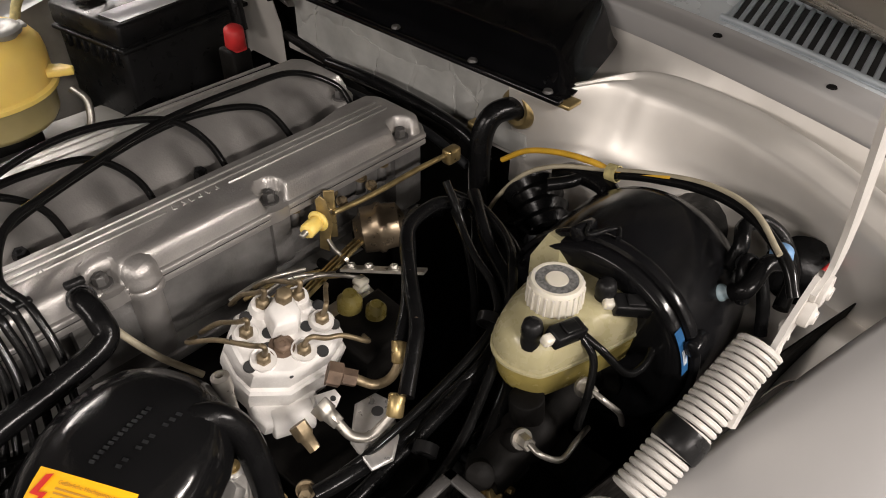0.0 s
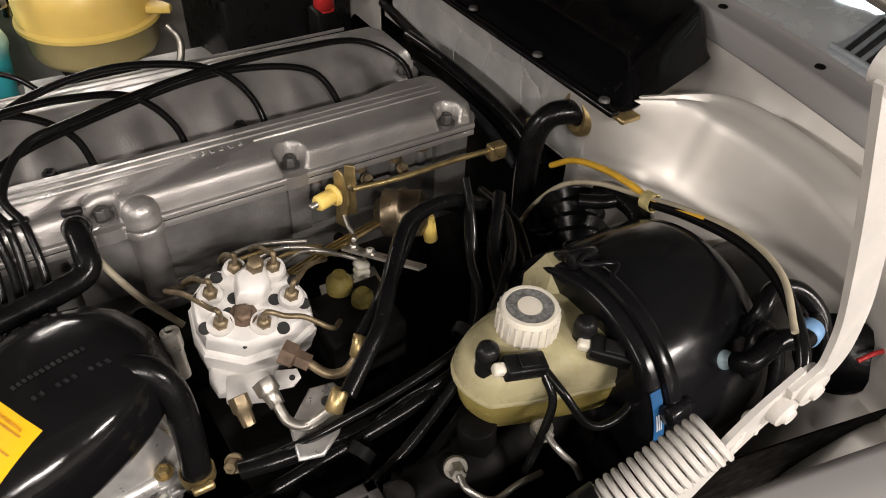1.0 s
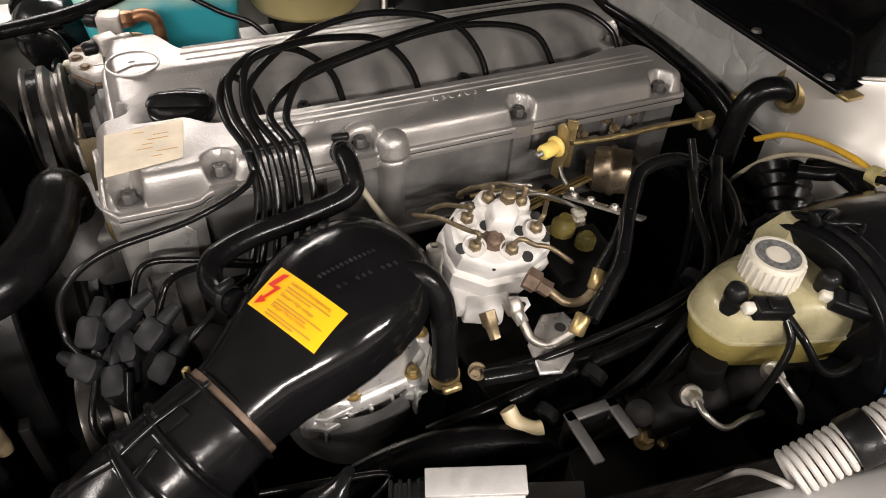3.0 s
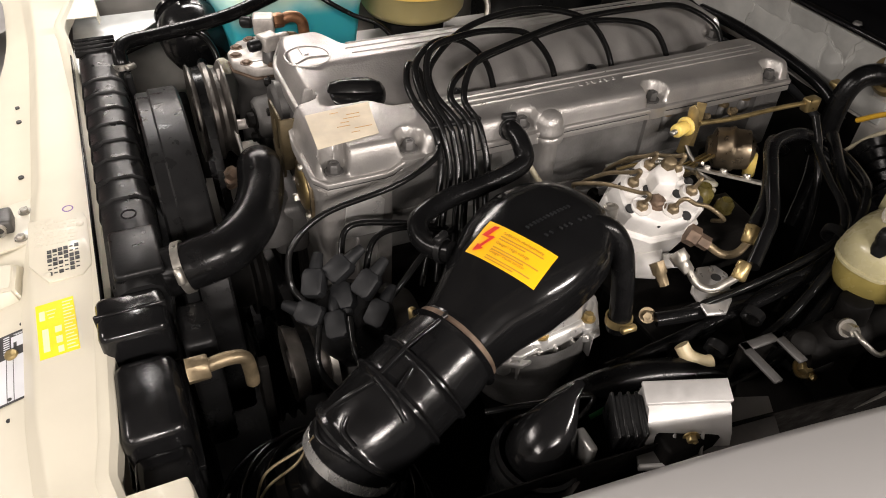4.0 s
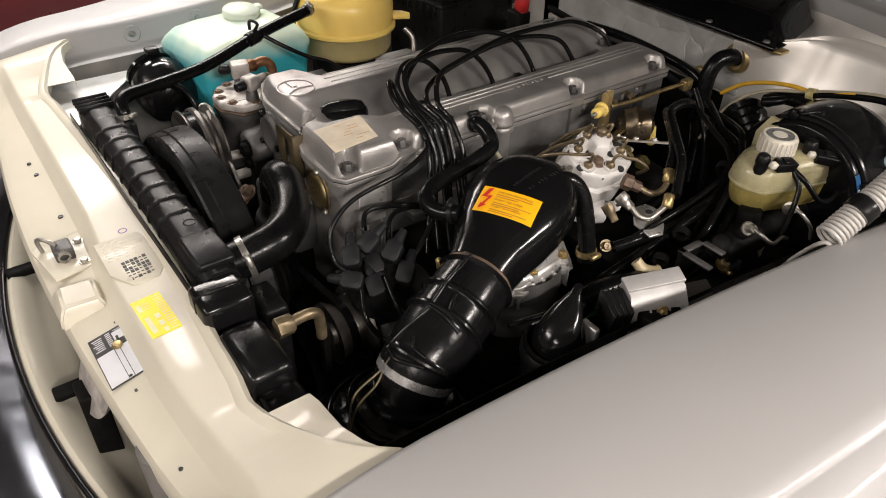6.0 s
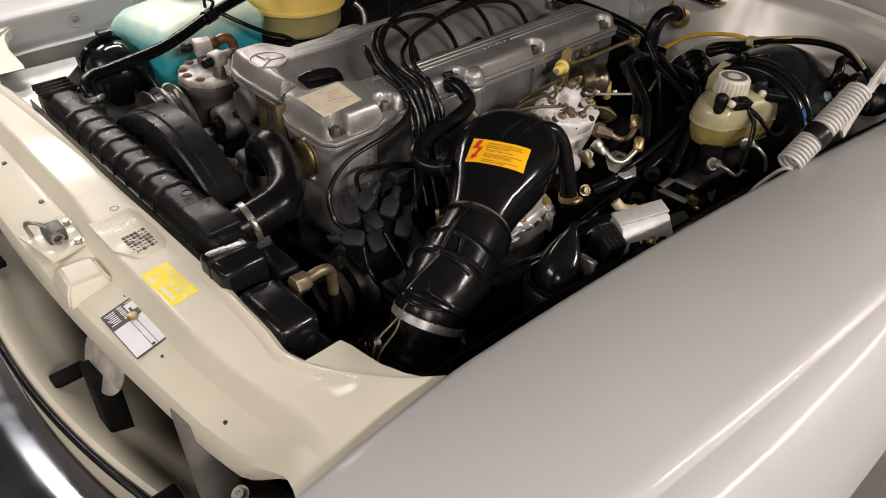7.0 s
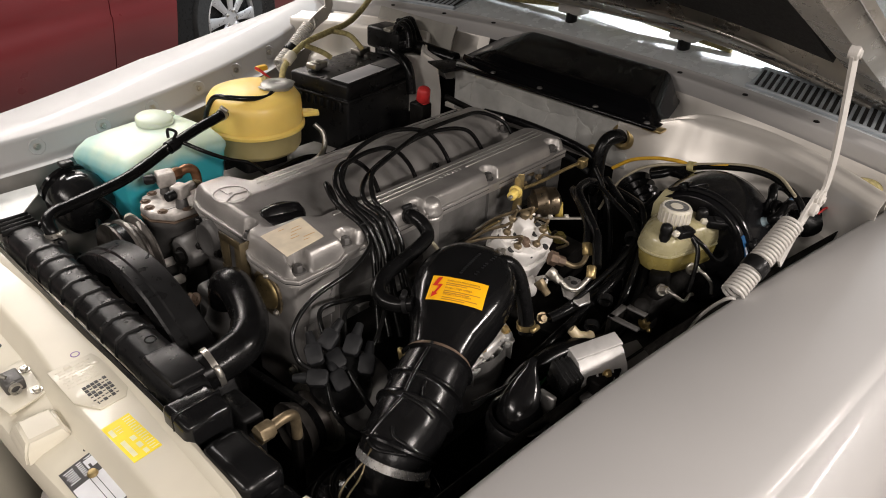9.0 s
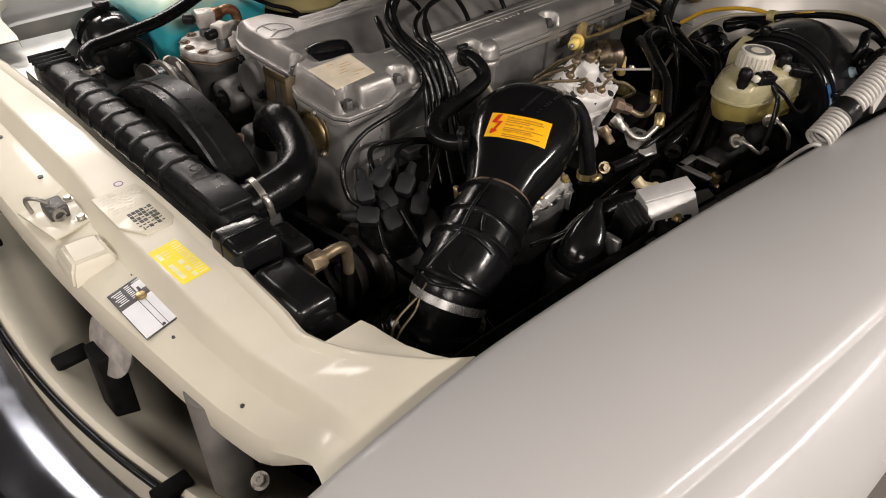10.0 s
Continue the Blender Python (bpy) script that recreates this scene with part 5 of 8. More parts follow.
part("stem", cyl((0.010, 0.337, 0.856), (0.010, 0.337, 0.877), 0.011, 0.009), ALUD, v2)
part("stub", cyl((0.022, 0.341, 0.887), (0.040, 0.347, 0.886), 0.008), AFMW, v2)
part("pipe_nut", lathe([(0, 0), (0.011, 0), (0.011, 0.014), (0.009, 0.016), (0, 0.016)], (0.033, 0.402, 0.887), (1, 0.02, 0.02), 6), COPPERM, cp)
part("pipe", tube([(0.045, 0.402, 0.887), (0.060, 0.403, 0.890), (0.073, 0.403, 0.884), (0.078, 0.402, 0.866), (0.078, 0.400, 0.80)], 0.0085, 12), COPPERM, cp, "copper brown pipe bend")
part("pipe", tube([(0.040, 0.347, 0.886), (0.052, 0.352, 0.880), (0.058, 0.358, 0.862), (0.060, 0.362, 0.80)], 0.0075, 12), DULLBRASS, cp)
# mounting arm with its dark bolts
part("mount_arm", loft([[Vector((-0.030 + dx_, 0.290 + w_ * math.cos(a_), 0.798 + h_ * math.sin(a_))) for a_ in lin(0, 2 * math.pi * 15 / 16, 16)] for dx_, w_, h_ in ((0.0, 0.030, 0.022), (0.006, 0.036, 0.027), (0.045, 0.040, 0.030))]), ALUD, cp)
part("mount_bolt", hexbolt((-0.031, 0.281, 0.801), (-1, -0.1, 0.1), 0.011, 0.012), DARK, cp)
part("mount_bolt", hexbolt((-0.031, 0.276, 0.776), (-1, -0.1, 0.1), 0.007, 0.009), DARK, cp)
part("boss", cyl((-0.060, 0.318, 0.775), (-0.030, 0.318, 0.775), 0.0075), AFMW, cp)
part("boss", cyl((-0.055, 0.292, 0.752), (-0.030, 0.292, 0.752), 0.0085), AFMW, cp)
part("white_plug", lathe([(0, 0.012), (0.006, 0.011), (0.009, 0.006), (0.009, -0.01), (0, -0.01)], (-0.045, 0.425, 0.818), (-0.6, -0.3, 0.7), 18), CAPW, cp)
part("guard_strip", tube([(-0.062, 0.36, 0.845), (-0.060, 0.325, 0.812), (-0.058, 0.300, 0.775), (-0.055, 0.278, 0.735)], 0.003, 8, 5), AFMW, cp)

# ---------------------------------------------------------------- spark leads
CURVES = [
    [(0.118, 0.006, 0.922), (0.108, 0.030, 0.938), (0.108, 0.055, 0.950), (0.122, 0.085, 0.956), (0.142, 0.098, 0.935), (0.153, 0.096, 0.900), (0.155, 0.090, 0.860)],
    [(0.126, 0.004, 0.924), (0.116, 0.030, 0.945), (0.120, 0.060, 0.966), (0.150, 0.086, 0.976), (0.196, 0.104, 0.966), (0.236, 0.110, 0.930), (0.248, 0.100, 0.890), (0.2495, 0.090, 0.858)],
    [(0.137, 0.000, 0.920), (0.128, 0.036, 0.945), (0.142, 0.072, 0.974), (0.185, 0.088, 0.979), (0.240, 0.104, 0.972), (0.302, 0.122, 0.950), (0.338, 0.114, 0.908), (0.344, 0.090, 0.858)],
    [(0.148, 0.002, 0.922), (0.134, 0.036, 0.942), (0.146, 0.075, 0.956), (0.208, 0.116, 0.974), (0.296, 0.127, 0.982), (0.388, 0.133, 0.957), (0.429, 0.122, 0.915), (0.4385, 0.090, 0.858)],
    [(0.159, 0.000, 0.924), (0.150, 0.027, 0.940), (0.181, 0.064, 0.946), (0.252, 0.106, 0.942), (0.358, 0.133, 0.946), (0.435, 0.134, 0.946), (0.506, 0.126, 0.928), (0.531, 0.104, 0.884), (0.533, 0.090, 0.858)],
    [(0.172, 0.002, 0.920), (0.165, 0.022, 0.938), (0.192, 0.057, 0.958), (0.240, 0.076, 0.963), (0.376, 0.127, 0.958), (0.498, 0.143, 0.952), (0.583, 0.160, 0.936), (0.628, 0.132, 0.912), (0.634, 0.104, 0.880)],
]
for i, up_ in enumerate(CURVES):
    c0 = up_[0]
    low = [(0.070 + 0.016 * i, -0.092 - 0.006 * (i % 3), 0.775 + 0.006 * (i % 2)), (0.098 + 0.0135 * i, -0.056 + 0.005 * (i % 2), 0.822 + 0.006 * (i % 3)), (c0[0] + 0.002 * (i % 2), -0.026 - 0.003 * (i % 3), 0.876), (c0[0] + 0.002, -0.010, 0.908)]
    solo("spark_plug_lead", tube(low + up_, 0.0040, 12, 8), CABLE, "glossy black spark plug lead arching over the cam cover", "cable", "spark plug leads", angle=70)
solo("lead_clip", bx(0.114, 0.178, -0.002, 0.006, 0.9175, 0.9225, 0.002), BLACKM, "small black clip that gathers the spark leads", "clip")

# distributor with boots
ds = thing("distributor", "black distributor with angular grey rubber lead boots", "distributor", (-0.02, -0.10, 0.65))
part("cap", lathe([(0, 0.03), (0.03, 0.03), (0.042, 0.015), (0.045, -0.03), (0.045, -0.10), (0, -0.10)], (-0.020, -0.106, 0.768), (-0.35, -0.3, 0.9), 28), BLACKM, ds)
BOOTS = [((-0.028, -0.112, 0.812), (-0.30, -0.95)), ((-0.054, -0.097, 0.828), (0.5, 0.85)), ((-0.026, -0.094, 0.836), (0.9, 0.3)), ((-0.043, -0.136, 0.800), (0.3, 0.9)), ((-0.004, -0.118, 0.828), (0.85, 0.5)), ((-0.066, -0.117, 0.806), (-0.6, 0.8)), ((0.0, -0.142, 0.806), (0.75, 0.6))]
for c_, (ux, uy) in BOOTS:
    nz_ = Vector((-0.42, -0.42, 0.80)).normalized()
    uu = Vector((ux, uy, 0.25 * ux))
    uu = (uu - nz_ * uu.dot(nz_)).normalized()
    mm = Matrix((nz_.cross(uu), uu, nz_)).transposed().to_4x4()
    mm.translation = Vector(c_)
    sec = [[mm @ Vector((x * k, y * k2, z)) for x, y in ((-0.0075, -0.015), (0.0075, -0.015), (0.0115, -0.0115), (0.0118, 0.009), (0.008, 0.014), (-0.008, 0.014), (-0.0118, 0.009), (-0.0115, -0.0115))] for k, k2, z in ((0.80, 0.86, -0.013), (1.0, 1.0, -0.009), (1.0, 1.0, 0.0035), (0.93, 0.95, 0.0065), (0.80, 0.86, 0.0075))]
    bo = part("boot", loft(sec), BOOTM, ds, "", 35)
    part("boot_neck", tube([mm @ Vector((0, 0.010, -0.003)), mm @ Vector((0, 0.020, -0.0035)), mm @ Vector((0, 0.032, -0.006))], 0.007, 12, 4, rs=[0.0085, 0.0072, 0.0055]), BOOTM, bo)
wires = [[(-0.068, -0.106, 0.815), (-0.076, -0.090, 0.828), (-0.068, -0.073, 0.860), (-0.028, -0.063, 0.886), (0.050, -0.058, 0.898), (0.104, -0.034, 0.902), (0.120, -0.014, 0.905)],
         [(-0.02, -0.08, 0.82), (0.0, -0.045, 0.845), (0.05, -0.05, 0.842), (0.10, -0.06, 0.83)],
         [(0.0, -0.10, 0.82), (0.02, -0.075, 0.846), (0.06, -0.06, 0.84), (0.115, -0.06, 0.82)],
         [(0.01, -0.13, 0.80), (0.035, -0.125, 0.825), (0.075, -0.10, 0.84), (0.12, -0.065, 0.825)],
         [(-0.06, -0.13, 0.80), (-0.07, -0.16, 0.77), (-0.045, -0.175, 0.73), (0.0, -0.16, 0.70)],
         [(-0.03, -0.14, 0.81), (-0.035, -0.175, 0.79), (-0.02, -0.19, 0.75), (0.01, -0.18, 0.70)]]
for w in wires:
    solo("ignition_lead", tube(w, 0.0035, 10, 8), CABLE, "black ignition lead from the distributor", "cable", "ignition leads")

# ---------------------------------------------------------------- breather hose
bh = solo("breather_hose", tube([(0.2135, 0.002, 0.897), (0.210, -0.018, 0.908), (0.211, -0.040, 0.902), (0.204, -0.056, 0.887), (0.152, -0.067, 0.880), (0.100, -0.078, 0.880), (0.064, -0.096, 0.880), (0.055, -0.116, 0.874), (0.060, -0.138, 0.874), (0.072, -0.158, 0.880)], 0.0112, 14, 7), RUBBER, "black rubber breather hose from cam cover to intake", "hose", angle=70)
clamp_band((0.2115, -0.010, 0.9045), (-0.1, -0.8, 0.4), 0.0116, 0.006, BLACKM, bh, (0, 0, 1))
clamp_band((0.066, -0.149, 0.8775), (0.5, -0.8, 0.2), 0.0116, 0.006, BLACKM, bh, (0, 0, 1))

# ---------------------------------------------------------------- intake dome, bellows, lower duct
ai = thing("air_intake_duct", "glossy black plastic intake dome with ribbed rubber elbow", "intake duct", (0.1, -0.2, 0.65))
A = Vector((0.048, -0.228, 0.832))
B = Vector((0.205, -0.155, 0.882))
ax = (B - A).normalized()
side = Vector((0, 0, 1)).cross(ax).normalized()
upv = ax.cross(side)


def dome():
    rings = []
    N = 32
    spec = [(-0.004, 0.042, 0.040, 0.040, 0.0), (0.012, 0.044, 0.041, 0.040, 0.0), (0.035, 0.050, 0.042, 0.042, 0.003), (0.065, 0.062, 0.043, 0.046, 0.006), (0.095, 0.070, 0.043, 0.050, 0.008), (0.125, 0.073, 0.042, 0.052, 0.008), (0.150, 0.071, 0.040, 0.052, 0.006), (0.175, 0.062, 0.037, 0.05, 0.003), (0.195, 0.047, 0.031, 0.045, 0.0), (0.208, 0.028, 0.020, 0.035, -0.004), (0.213, 0.010, 0.008, 0.02, -0.008)]
    for s, w, hu, hd_, lift in spec:
        c = A + ax * s + upv * lift
        ring = []
        for k in range(N):
            a = 2 * math.pi * k / N
            cc, ss = math.cos(a), math.sin(a)
            e = 0.76
            px = w * math.copysign(abs(cc) ** e, cc)
            pz = (hu if ss > 0 else hd_) * math.copysign(abs(ss) ** e, ss)
            ring.append(c + side * px + upv * pz)
        rings.append(ring)
    return loft(rings)


dome_bm = dome()
bmesh.ops.recalc_face_normals(dome_bm, faces=dome_bm.faces)
dome_tree = BVHTree.FromBMesh(dome_bm)
part("dome", dome_bm, BLACKP, ai, "glossy black plastic dome", 60)
part("clamp", lathe([(0.0445, -0.006), (0.0465, -0.005), (0.0465, 0.005), (0.0445, 0.006)], A - ax * 0.004, ax, 36), RUST, ai, "brown clamp band")
part("clamp_screw", cyl(A + side * 0.046 + upv * 0.004 - ax * 0.01, A + side * 0.05 + upv * 0.02 - ax * 0.004, 0.004), BRASS, ai)
# warning sticker on the dome
SC = Vector((0.1138, -0.200, 0.8985))
sx_ = Vector((0.0345, -0.068, 0.001)).normalized()
sy_ = Vector((0.032, 0.018, 0.0165)).normalized()
sz_ = sx_.cross(sy_).normalized()
sy_ = sz_.cross(sx_)
SM = Matrix((sx_, sy_, sz_)).transposed().to_4x4()
SM.translation = SC + sz_ * 0.003


def on_dome(u, v, lift):
    """A place on the bowed sticker, u across and v up."""
    o = SM @ Vector((u, v, 0.05))
    hit, nrm, _, _ = dome_tree.ray_cast(o, -sz_, 0.2)
    return hit + nrm * (lift + 0.0008) if hit else SM @ Vector((u, v, lift))


def decal(poly, lift, n=9):
    bm = bmesh.new()
    us = lin(min(p[0] for p in poly), max(p[0] for p in poly), n)
    vs = lin(min(p[1] for p in poly), max(p[1] for p in poly), 5)
    return grid(lambda u, v: on_dome(u, v, lift), us, vs, 0.0004, bm)


stk = part("warning_sticker", decal([(-0.039, -0.0205), (0.039, 0.0205)], 0.0), ORANGE, ai, "orange warning sticker with a red lightning bolt")
bolt = bmesh.new()
zig = [[(-0.030, 0.016), (-0.024, 0.018), (-0.0285, 0.004), (-0.035, 0.002)], [(-0.035, 0.002), (-0.0285, 0.004), (-0.0225, 0.006), (-0.025, 0.002)], [(-0.025, 0.004), (-0.021, 0.006), (-0.0275, -0.010), (-0.0305, -0.010)], [(-0.0325, -0.008), (-0.024, -0.0105), (-0.0325, -0.0175), (-0.0325, -0.0165)]]
for q in zig:
    bolt.faces.new([bolt.verts.new(on_dome(u, v, 0.0012)) for u, v in q])
part("lightning_bolt", bolt, REDINK, stk)


def words(text, u, v, size, parent, mt):
    cu = bpy.data.curves.new("words", "FONT")
    cu.body, cu.size, cu.extrude, cu.align_x = text, size, 0.0001, "LEFT"
    ob = new("printed_line", cu)
    dg = bpy.context.evaluated_depsgraph_get()
    me = bpy.data.meshes.new_from_object(ob.evaluated_get(dg))
    bpy.data.objects.remove(ob)
    for w in me.vertices:
        w.co = on_dome(w.co.x + u, w.co.y + v, 0.001 + w.co.z)
    me.materials.clear()
    me.materials.append(mt)
    o = new("printed_line", me)
    o.parent = parent
    return o


words("Gefährliche Hochspannung", -0.0175, 0.0125, 0.0042, stk, BROWNINK)
words("Danger! High voltage", -0.0175, 0.0005, 0.0044, stk, BROWNINK)
words("Danger! Haute tension", -0.0175, -0.0105, 0.0042, stk, BROWNINK)
for v, w in ((0.0095, 0.048), (0.0065, 0.030), (-0.0035, 0.050), (-0.0065, 0.036), (-0.0145, 0.048), (-0.0175, 0.032)):
    part("print_bar", decal([(-0.0175, v - 0.0006), (-0.0175 + w, v + 0.0006)], 0.0008, 6), BROWNINK, stk)
# two lines of raised moulded marks along the crown
for (u0, v0), (u1, v1), num in (((-0.003, 0.032), (0.0116, 0.078), 13), ((0.017, 0.034), (0.034, 0.080), 10)):
    for k in range(num):
        if num == 10 and k in (2, 6):
            continue
        f_ = k / (num - 1)
        u, v = u0 + (u1 - u0) * f_, v0 + (v1 - v0) * f_
        part("moulded_mark", decal([(u - 0.0022, v - 0.0013), (u + 0.0022, v + 0.0013)], 0.0004, 4), BOOTM, ai)

CLAMPM = mat("polished_steel_band", (0.70, 0.69, 0.67), 0.28, 0.8, var=0.05, scale=60, bump=0.01, rvar=0.05)
# ribbed elbow below the clamp
EL = spline([A + ax * 0.004, A - ax * 0.016, (0.005, -0.245, 0.816), (-0.032, -0.258, 0.802), (-0.058, -0.266, 0.788), (-0.074, -0.270, 0.769), (-0.081, -0.271, 0.745)], 18)


def sweep(C, radii, N=36, sq=1.0):
    rings = []
    u = Vector((0, 0, 1))
    for i, c in enumerate(C):
        t = (C[min(i + 1, len(C) - 1)] - C[max(i - 1, 0)]).normalized()
        w = t.cross(u).normalized()
        v = w.cross(t)
        rings.append([c + (w * math.cos(2 * math.pi * k / N) + v * math.sin(2 * math.pi * k / N) * sq) * radii[i] for k in range(N)])
    return loft(rings)


rr = []
n = len(EL)
for i in range(n):
    t = i / (n - 1)
    r = 0.0450 + 0.004 * math.sin(math.pi * min(1, t * 1.1))
    for c in (0.10, 0.32, 0.45, 0.69):
        r += 0.0046 * math.exp(-((t - c) / 0.0125) ** 4)
    rr.append(r)
el = part("ribbed_elbow", sweep(EL, rr), ELBOW, ai, "ribbed black rubber elbow")
# moulded ribs on the elbow: one along it, forking lower down


def on_elbow(t, a, lift=0.001):
    i = min(n - 2, max(1, int(round(t * (n - 1)))))
    tt = (EL[i + 1] - EL[i - 1]).normalized()
    w = tt.cross(Vector((0, 0, 1))).normalized()
    v = w.cross(tt)
    return EL[i] + (v * math.cos(a) + w * math.sin(a)) * (rr[i] + lift)


for ta in ([(0.05, 0.10), (0.20, 0.12), (0.33, 0.14), (0.47, 0.12)], [(0.47, 0.12), (0.58, 0.30), (0.71, 0.55)], [(0.46, 0.12), (0.47, -0.35), (0.49, -0.8)], [(0.71, 0.55), (0.73, 0.1), (0.70, -0.6)], [(0.36, -0.22), (0.40, -0.26), (0.44, -0.34)], [(0.62, 0.0), (0.66, -0.15), (0.665, -0.5)]):
    part("seam_rib", tube([on_elbow(t, a) for t, a in ta], 0.0026, 8, 6), ELBOW, el)
part("moulded_pad", grid(lambda t, a: on_elbow(t, a, 0.0035), lin(0.20, 0.31, 4), lin(-0.14, 0.04, 4), 0.003), ELBOW, el)
part("clamp", lathe([(0.0450, -0.0055), (0.0475, -0.0052), (0.0475, 0.0052), (0.0450, 0.0055)], EL[-23], (EL[-19] - EL[-27]).normalized(), 40), CLAMPM, ai, "bright steel clamp band")
HA = Vector((0.22, 0.0, 0.97)).normalized()
part("filter_neck", lathe([(0.044, 0.014), (0.052, 0.012), (0.0545, 0.006), (0.052, 0.0), (0.060, -0.004), (0.066, -0.007), (0.068, -0.013), (0.064, -0.018), (0.074, -0.023), (0.085, -0.029), (0.089, -0.036), (0.085, -0.042), (0.096, -0.049), (0.107, -0.062), (0.110, -0.08), (0.108, -0.14)], EL[-1] + Vector((-0.002, 0, -0.006)), HA, 48), BLACKP, ai, "stepped black filter neck")
for r_, z_ in ((0.069, -0.010), (0.089, -0.033), (0.109, -0.066)):
    part("neck_ring", lathe([(r_ + 0.0042 * math.cos(a), z_ + 0.0042 * math.sin(a)) for a in lin(0, 2 * math.pi, 13)], EL[-1] + Vector((-0.002, 0, -0.006)), HA, 56), BLACKP, ai)
solo("wire_clip", tube([(-0.165, -0.272, 0.74), (-0.15, -0.262, 0.775), (-0.118, -0.258, 0.788), (-0.104, -0.262, 0.80), (-0.100, -0.264, 0.815), (-0.108, -0.262, 0.80), (-0.122, -0.266, 0.782), (-0.152, -0.272, 0.768), (-0.172, -0.282, 0.735)], 0.0013, 8, 8), DULLBRASS, "thin bent steel wire clip beside the intake duct", "clip")
# side outlet hose from dome
sh = solo("vacuum_elbow_hose", tube([(0.192, -0.188, 0.905), (0.222, -0.200, 0.899), (0.235, -0.212, 0.879), (0.236, -0.226, 0.845), (0.233, -0.238, 0.812), (0.232, -0.241, 0.790)], 0.0122, 14, 7), RUBBER, "black rubber elbow hose beside the intake dome", "hose")
clamp_band((0.2325, -0.239, 0.803), (0, 0.1, 1), 0.0128, 0.009, BRASS, sh, (0, -1, 0))
# air flow meter under the dome
am = thing("air_flow_meter", "bright cast air flow meter under the intake dome", "air flow meter", (0.15, -0.2, 0.6))
AFM = mat("sand_cast_alloy", (0.60, 0.59, 0.57), 0.36, 0.7, var=0.22, scale=40, bump=0.06, bscale=260)
part("casting", prism([(0.118, -0.225), (0.150, -0.232), (0.205, -0.226), (0.232, -0.20), (0.225, -0.15), (0.19, -0.13), (0.12, -0.14), (0.10, -0.18)], 0.745, 0.795, 0.010, 3), AFM, am)
part("flange", prism([(0.100, -0.225), (0.120, -0.236), (0.146, -0.232), (0.158, -0.224), (0.192, -0.222), (0.202, -0.230), (0.218, -0.228), (0.224, -0.216), (0.240, -0.19), (0.235, -0.14), (0.195, -0.12), (0.115, -0.13), (0.09, -0.18)], 0.781, 0.788, 0.002), AFM, am)
part("lower_flange", prism([(0.098, -0.228), (0.120, -0.240), (0.146, -0.235), (0.158, -0.228), (0.192, -0.226), (0.202, -0.234), (0.220, -0.231), (0.228, -0.216), (0.244, -0.19), (0.238, -0.138), (0.195, -0.116), (0.113, -0.127), (0.087, -0.18)], 0.772, 0.779, 0.002), AFM, am)
SHO = [(0.112, -0.218), (0.150, -0.226), (0.200, -0.219), (0.226, -0.196), (0.220, -0.155), (0.19, -0.135), (0.12, -0.145), (0.098, -0.18)]
part("shoulder", loft([[Vector((0.16 + (x - 0.16) * k, -0.18 + (y + 0.18) * k, z)) for x, y in SHO] for k, z in ((1.0, 0.787), (0.99, 0.797), (0.95, 0.806), (0.86, 0.822), (0.80, 0.840))]), AFM, am, "", 40)
part("bowl", lathe([(0, -0.06), (0.05, -0.06), (0.066, -0.03), (0.070, 0.0), (0.072, 0.006), (0.070, 0.012), (0.073, 0.018), (0.070, 0.05)], (0.158, -0.172, 0.735), (0, 0, 1), 40), HEADM, am, "ringed dark cast bowl")
for x, y in ((0.209, -0.219), (0.150, -0.222), (0.108, -0.222), (0.234, -0.175)):
    part("boss", lathe([(0, 0.004), (0.008, 0.004), (0.0095, 0.0), (0.0095, -0.03), (0, -0.03)], (x, y, 0.789), (0, 0, 1), 18), AFM, am)
    part("bolt", hexbolt((x, y, 0.793), (0, 0, 1), 0.0055, 0.008), BRASS, am)
for k in range(5):
    part("web", bx(0.118 + 0.022 * k, 0.121 + 0.022 * k, -0.236, -0.20, 0.75, 0.782, 0.001, 1), AFM, am)

# ---------------------------------------------------------------- fuel distributor
fd = thing("fuel_distributor", "pale grey cast fuel distributor with six line unions", "fuel distributor", (0.30, -0.19, 0.75))
FM = Matrix.Translation((0.309, -0.172, 0.882)) @ pose(0, 0, 0, 22, 4, -12)
FO = [(-0.041, 0.031), (-0.040, 0.006), (-0.034, -0.010), (-0.004, -0.023), (0.036, -0.017), (0.057, -0.003), (0.056, 0.018), (0.040, 0.047), (0.010, 0.056), (-0.026, 0.050)]


def body_ring(k, h, du=0.0, dv=0.0):
    return [FM @ Vector((0.006 + (x - 0.006) * k + du, 0.014 + (y - 0.014) * k + dv, h)) for x, y in FO]


part("upper_casting", loft([body_ring(1.0, -0.026), body_ring(1.02, -0.022), body_ring(1.0, -0.006), body_ring(0.97, -0.001), body_ring(0.90, 0.0015)]), WHITEMETAL, fd, "chalky pale casting", 35)
part("lower_casting", loft([body_ring(0.94, -0.070, 0.002, -0.008), body_ring(1.02, -0.064, 0.0, -0.007), body_ring(1.06, -0.048, 0.0, -0.004), body_ring(1.09, -0.042, 0.0, -0.003), body_ring(1.09, -0.028, 0.0, -0.003), body_ring(1.05, -0.025, 0.0, -0.002)]), WHITEMETAL, fd, "", 35)
part("apron", prism([(-0.030, -0.040), (0.006, -0.046), (0.024, -0.036), (0.028, 0.0), (-0.034, 0.0), (-0.036, -0.026)], -0.078, -0.052, 0.005, 3, m=FM), WHITEMETAL, fd)
part("pipe_boss", cyl(FM @ Vector((-0.022, -0.034, -0.066)), FM @ Vector((0.016, -0.040, -0.064)), 0.0155), WHITEMETAL, fd)
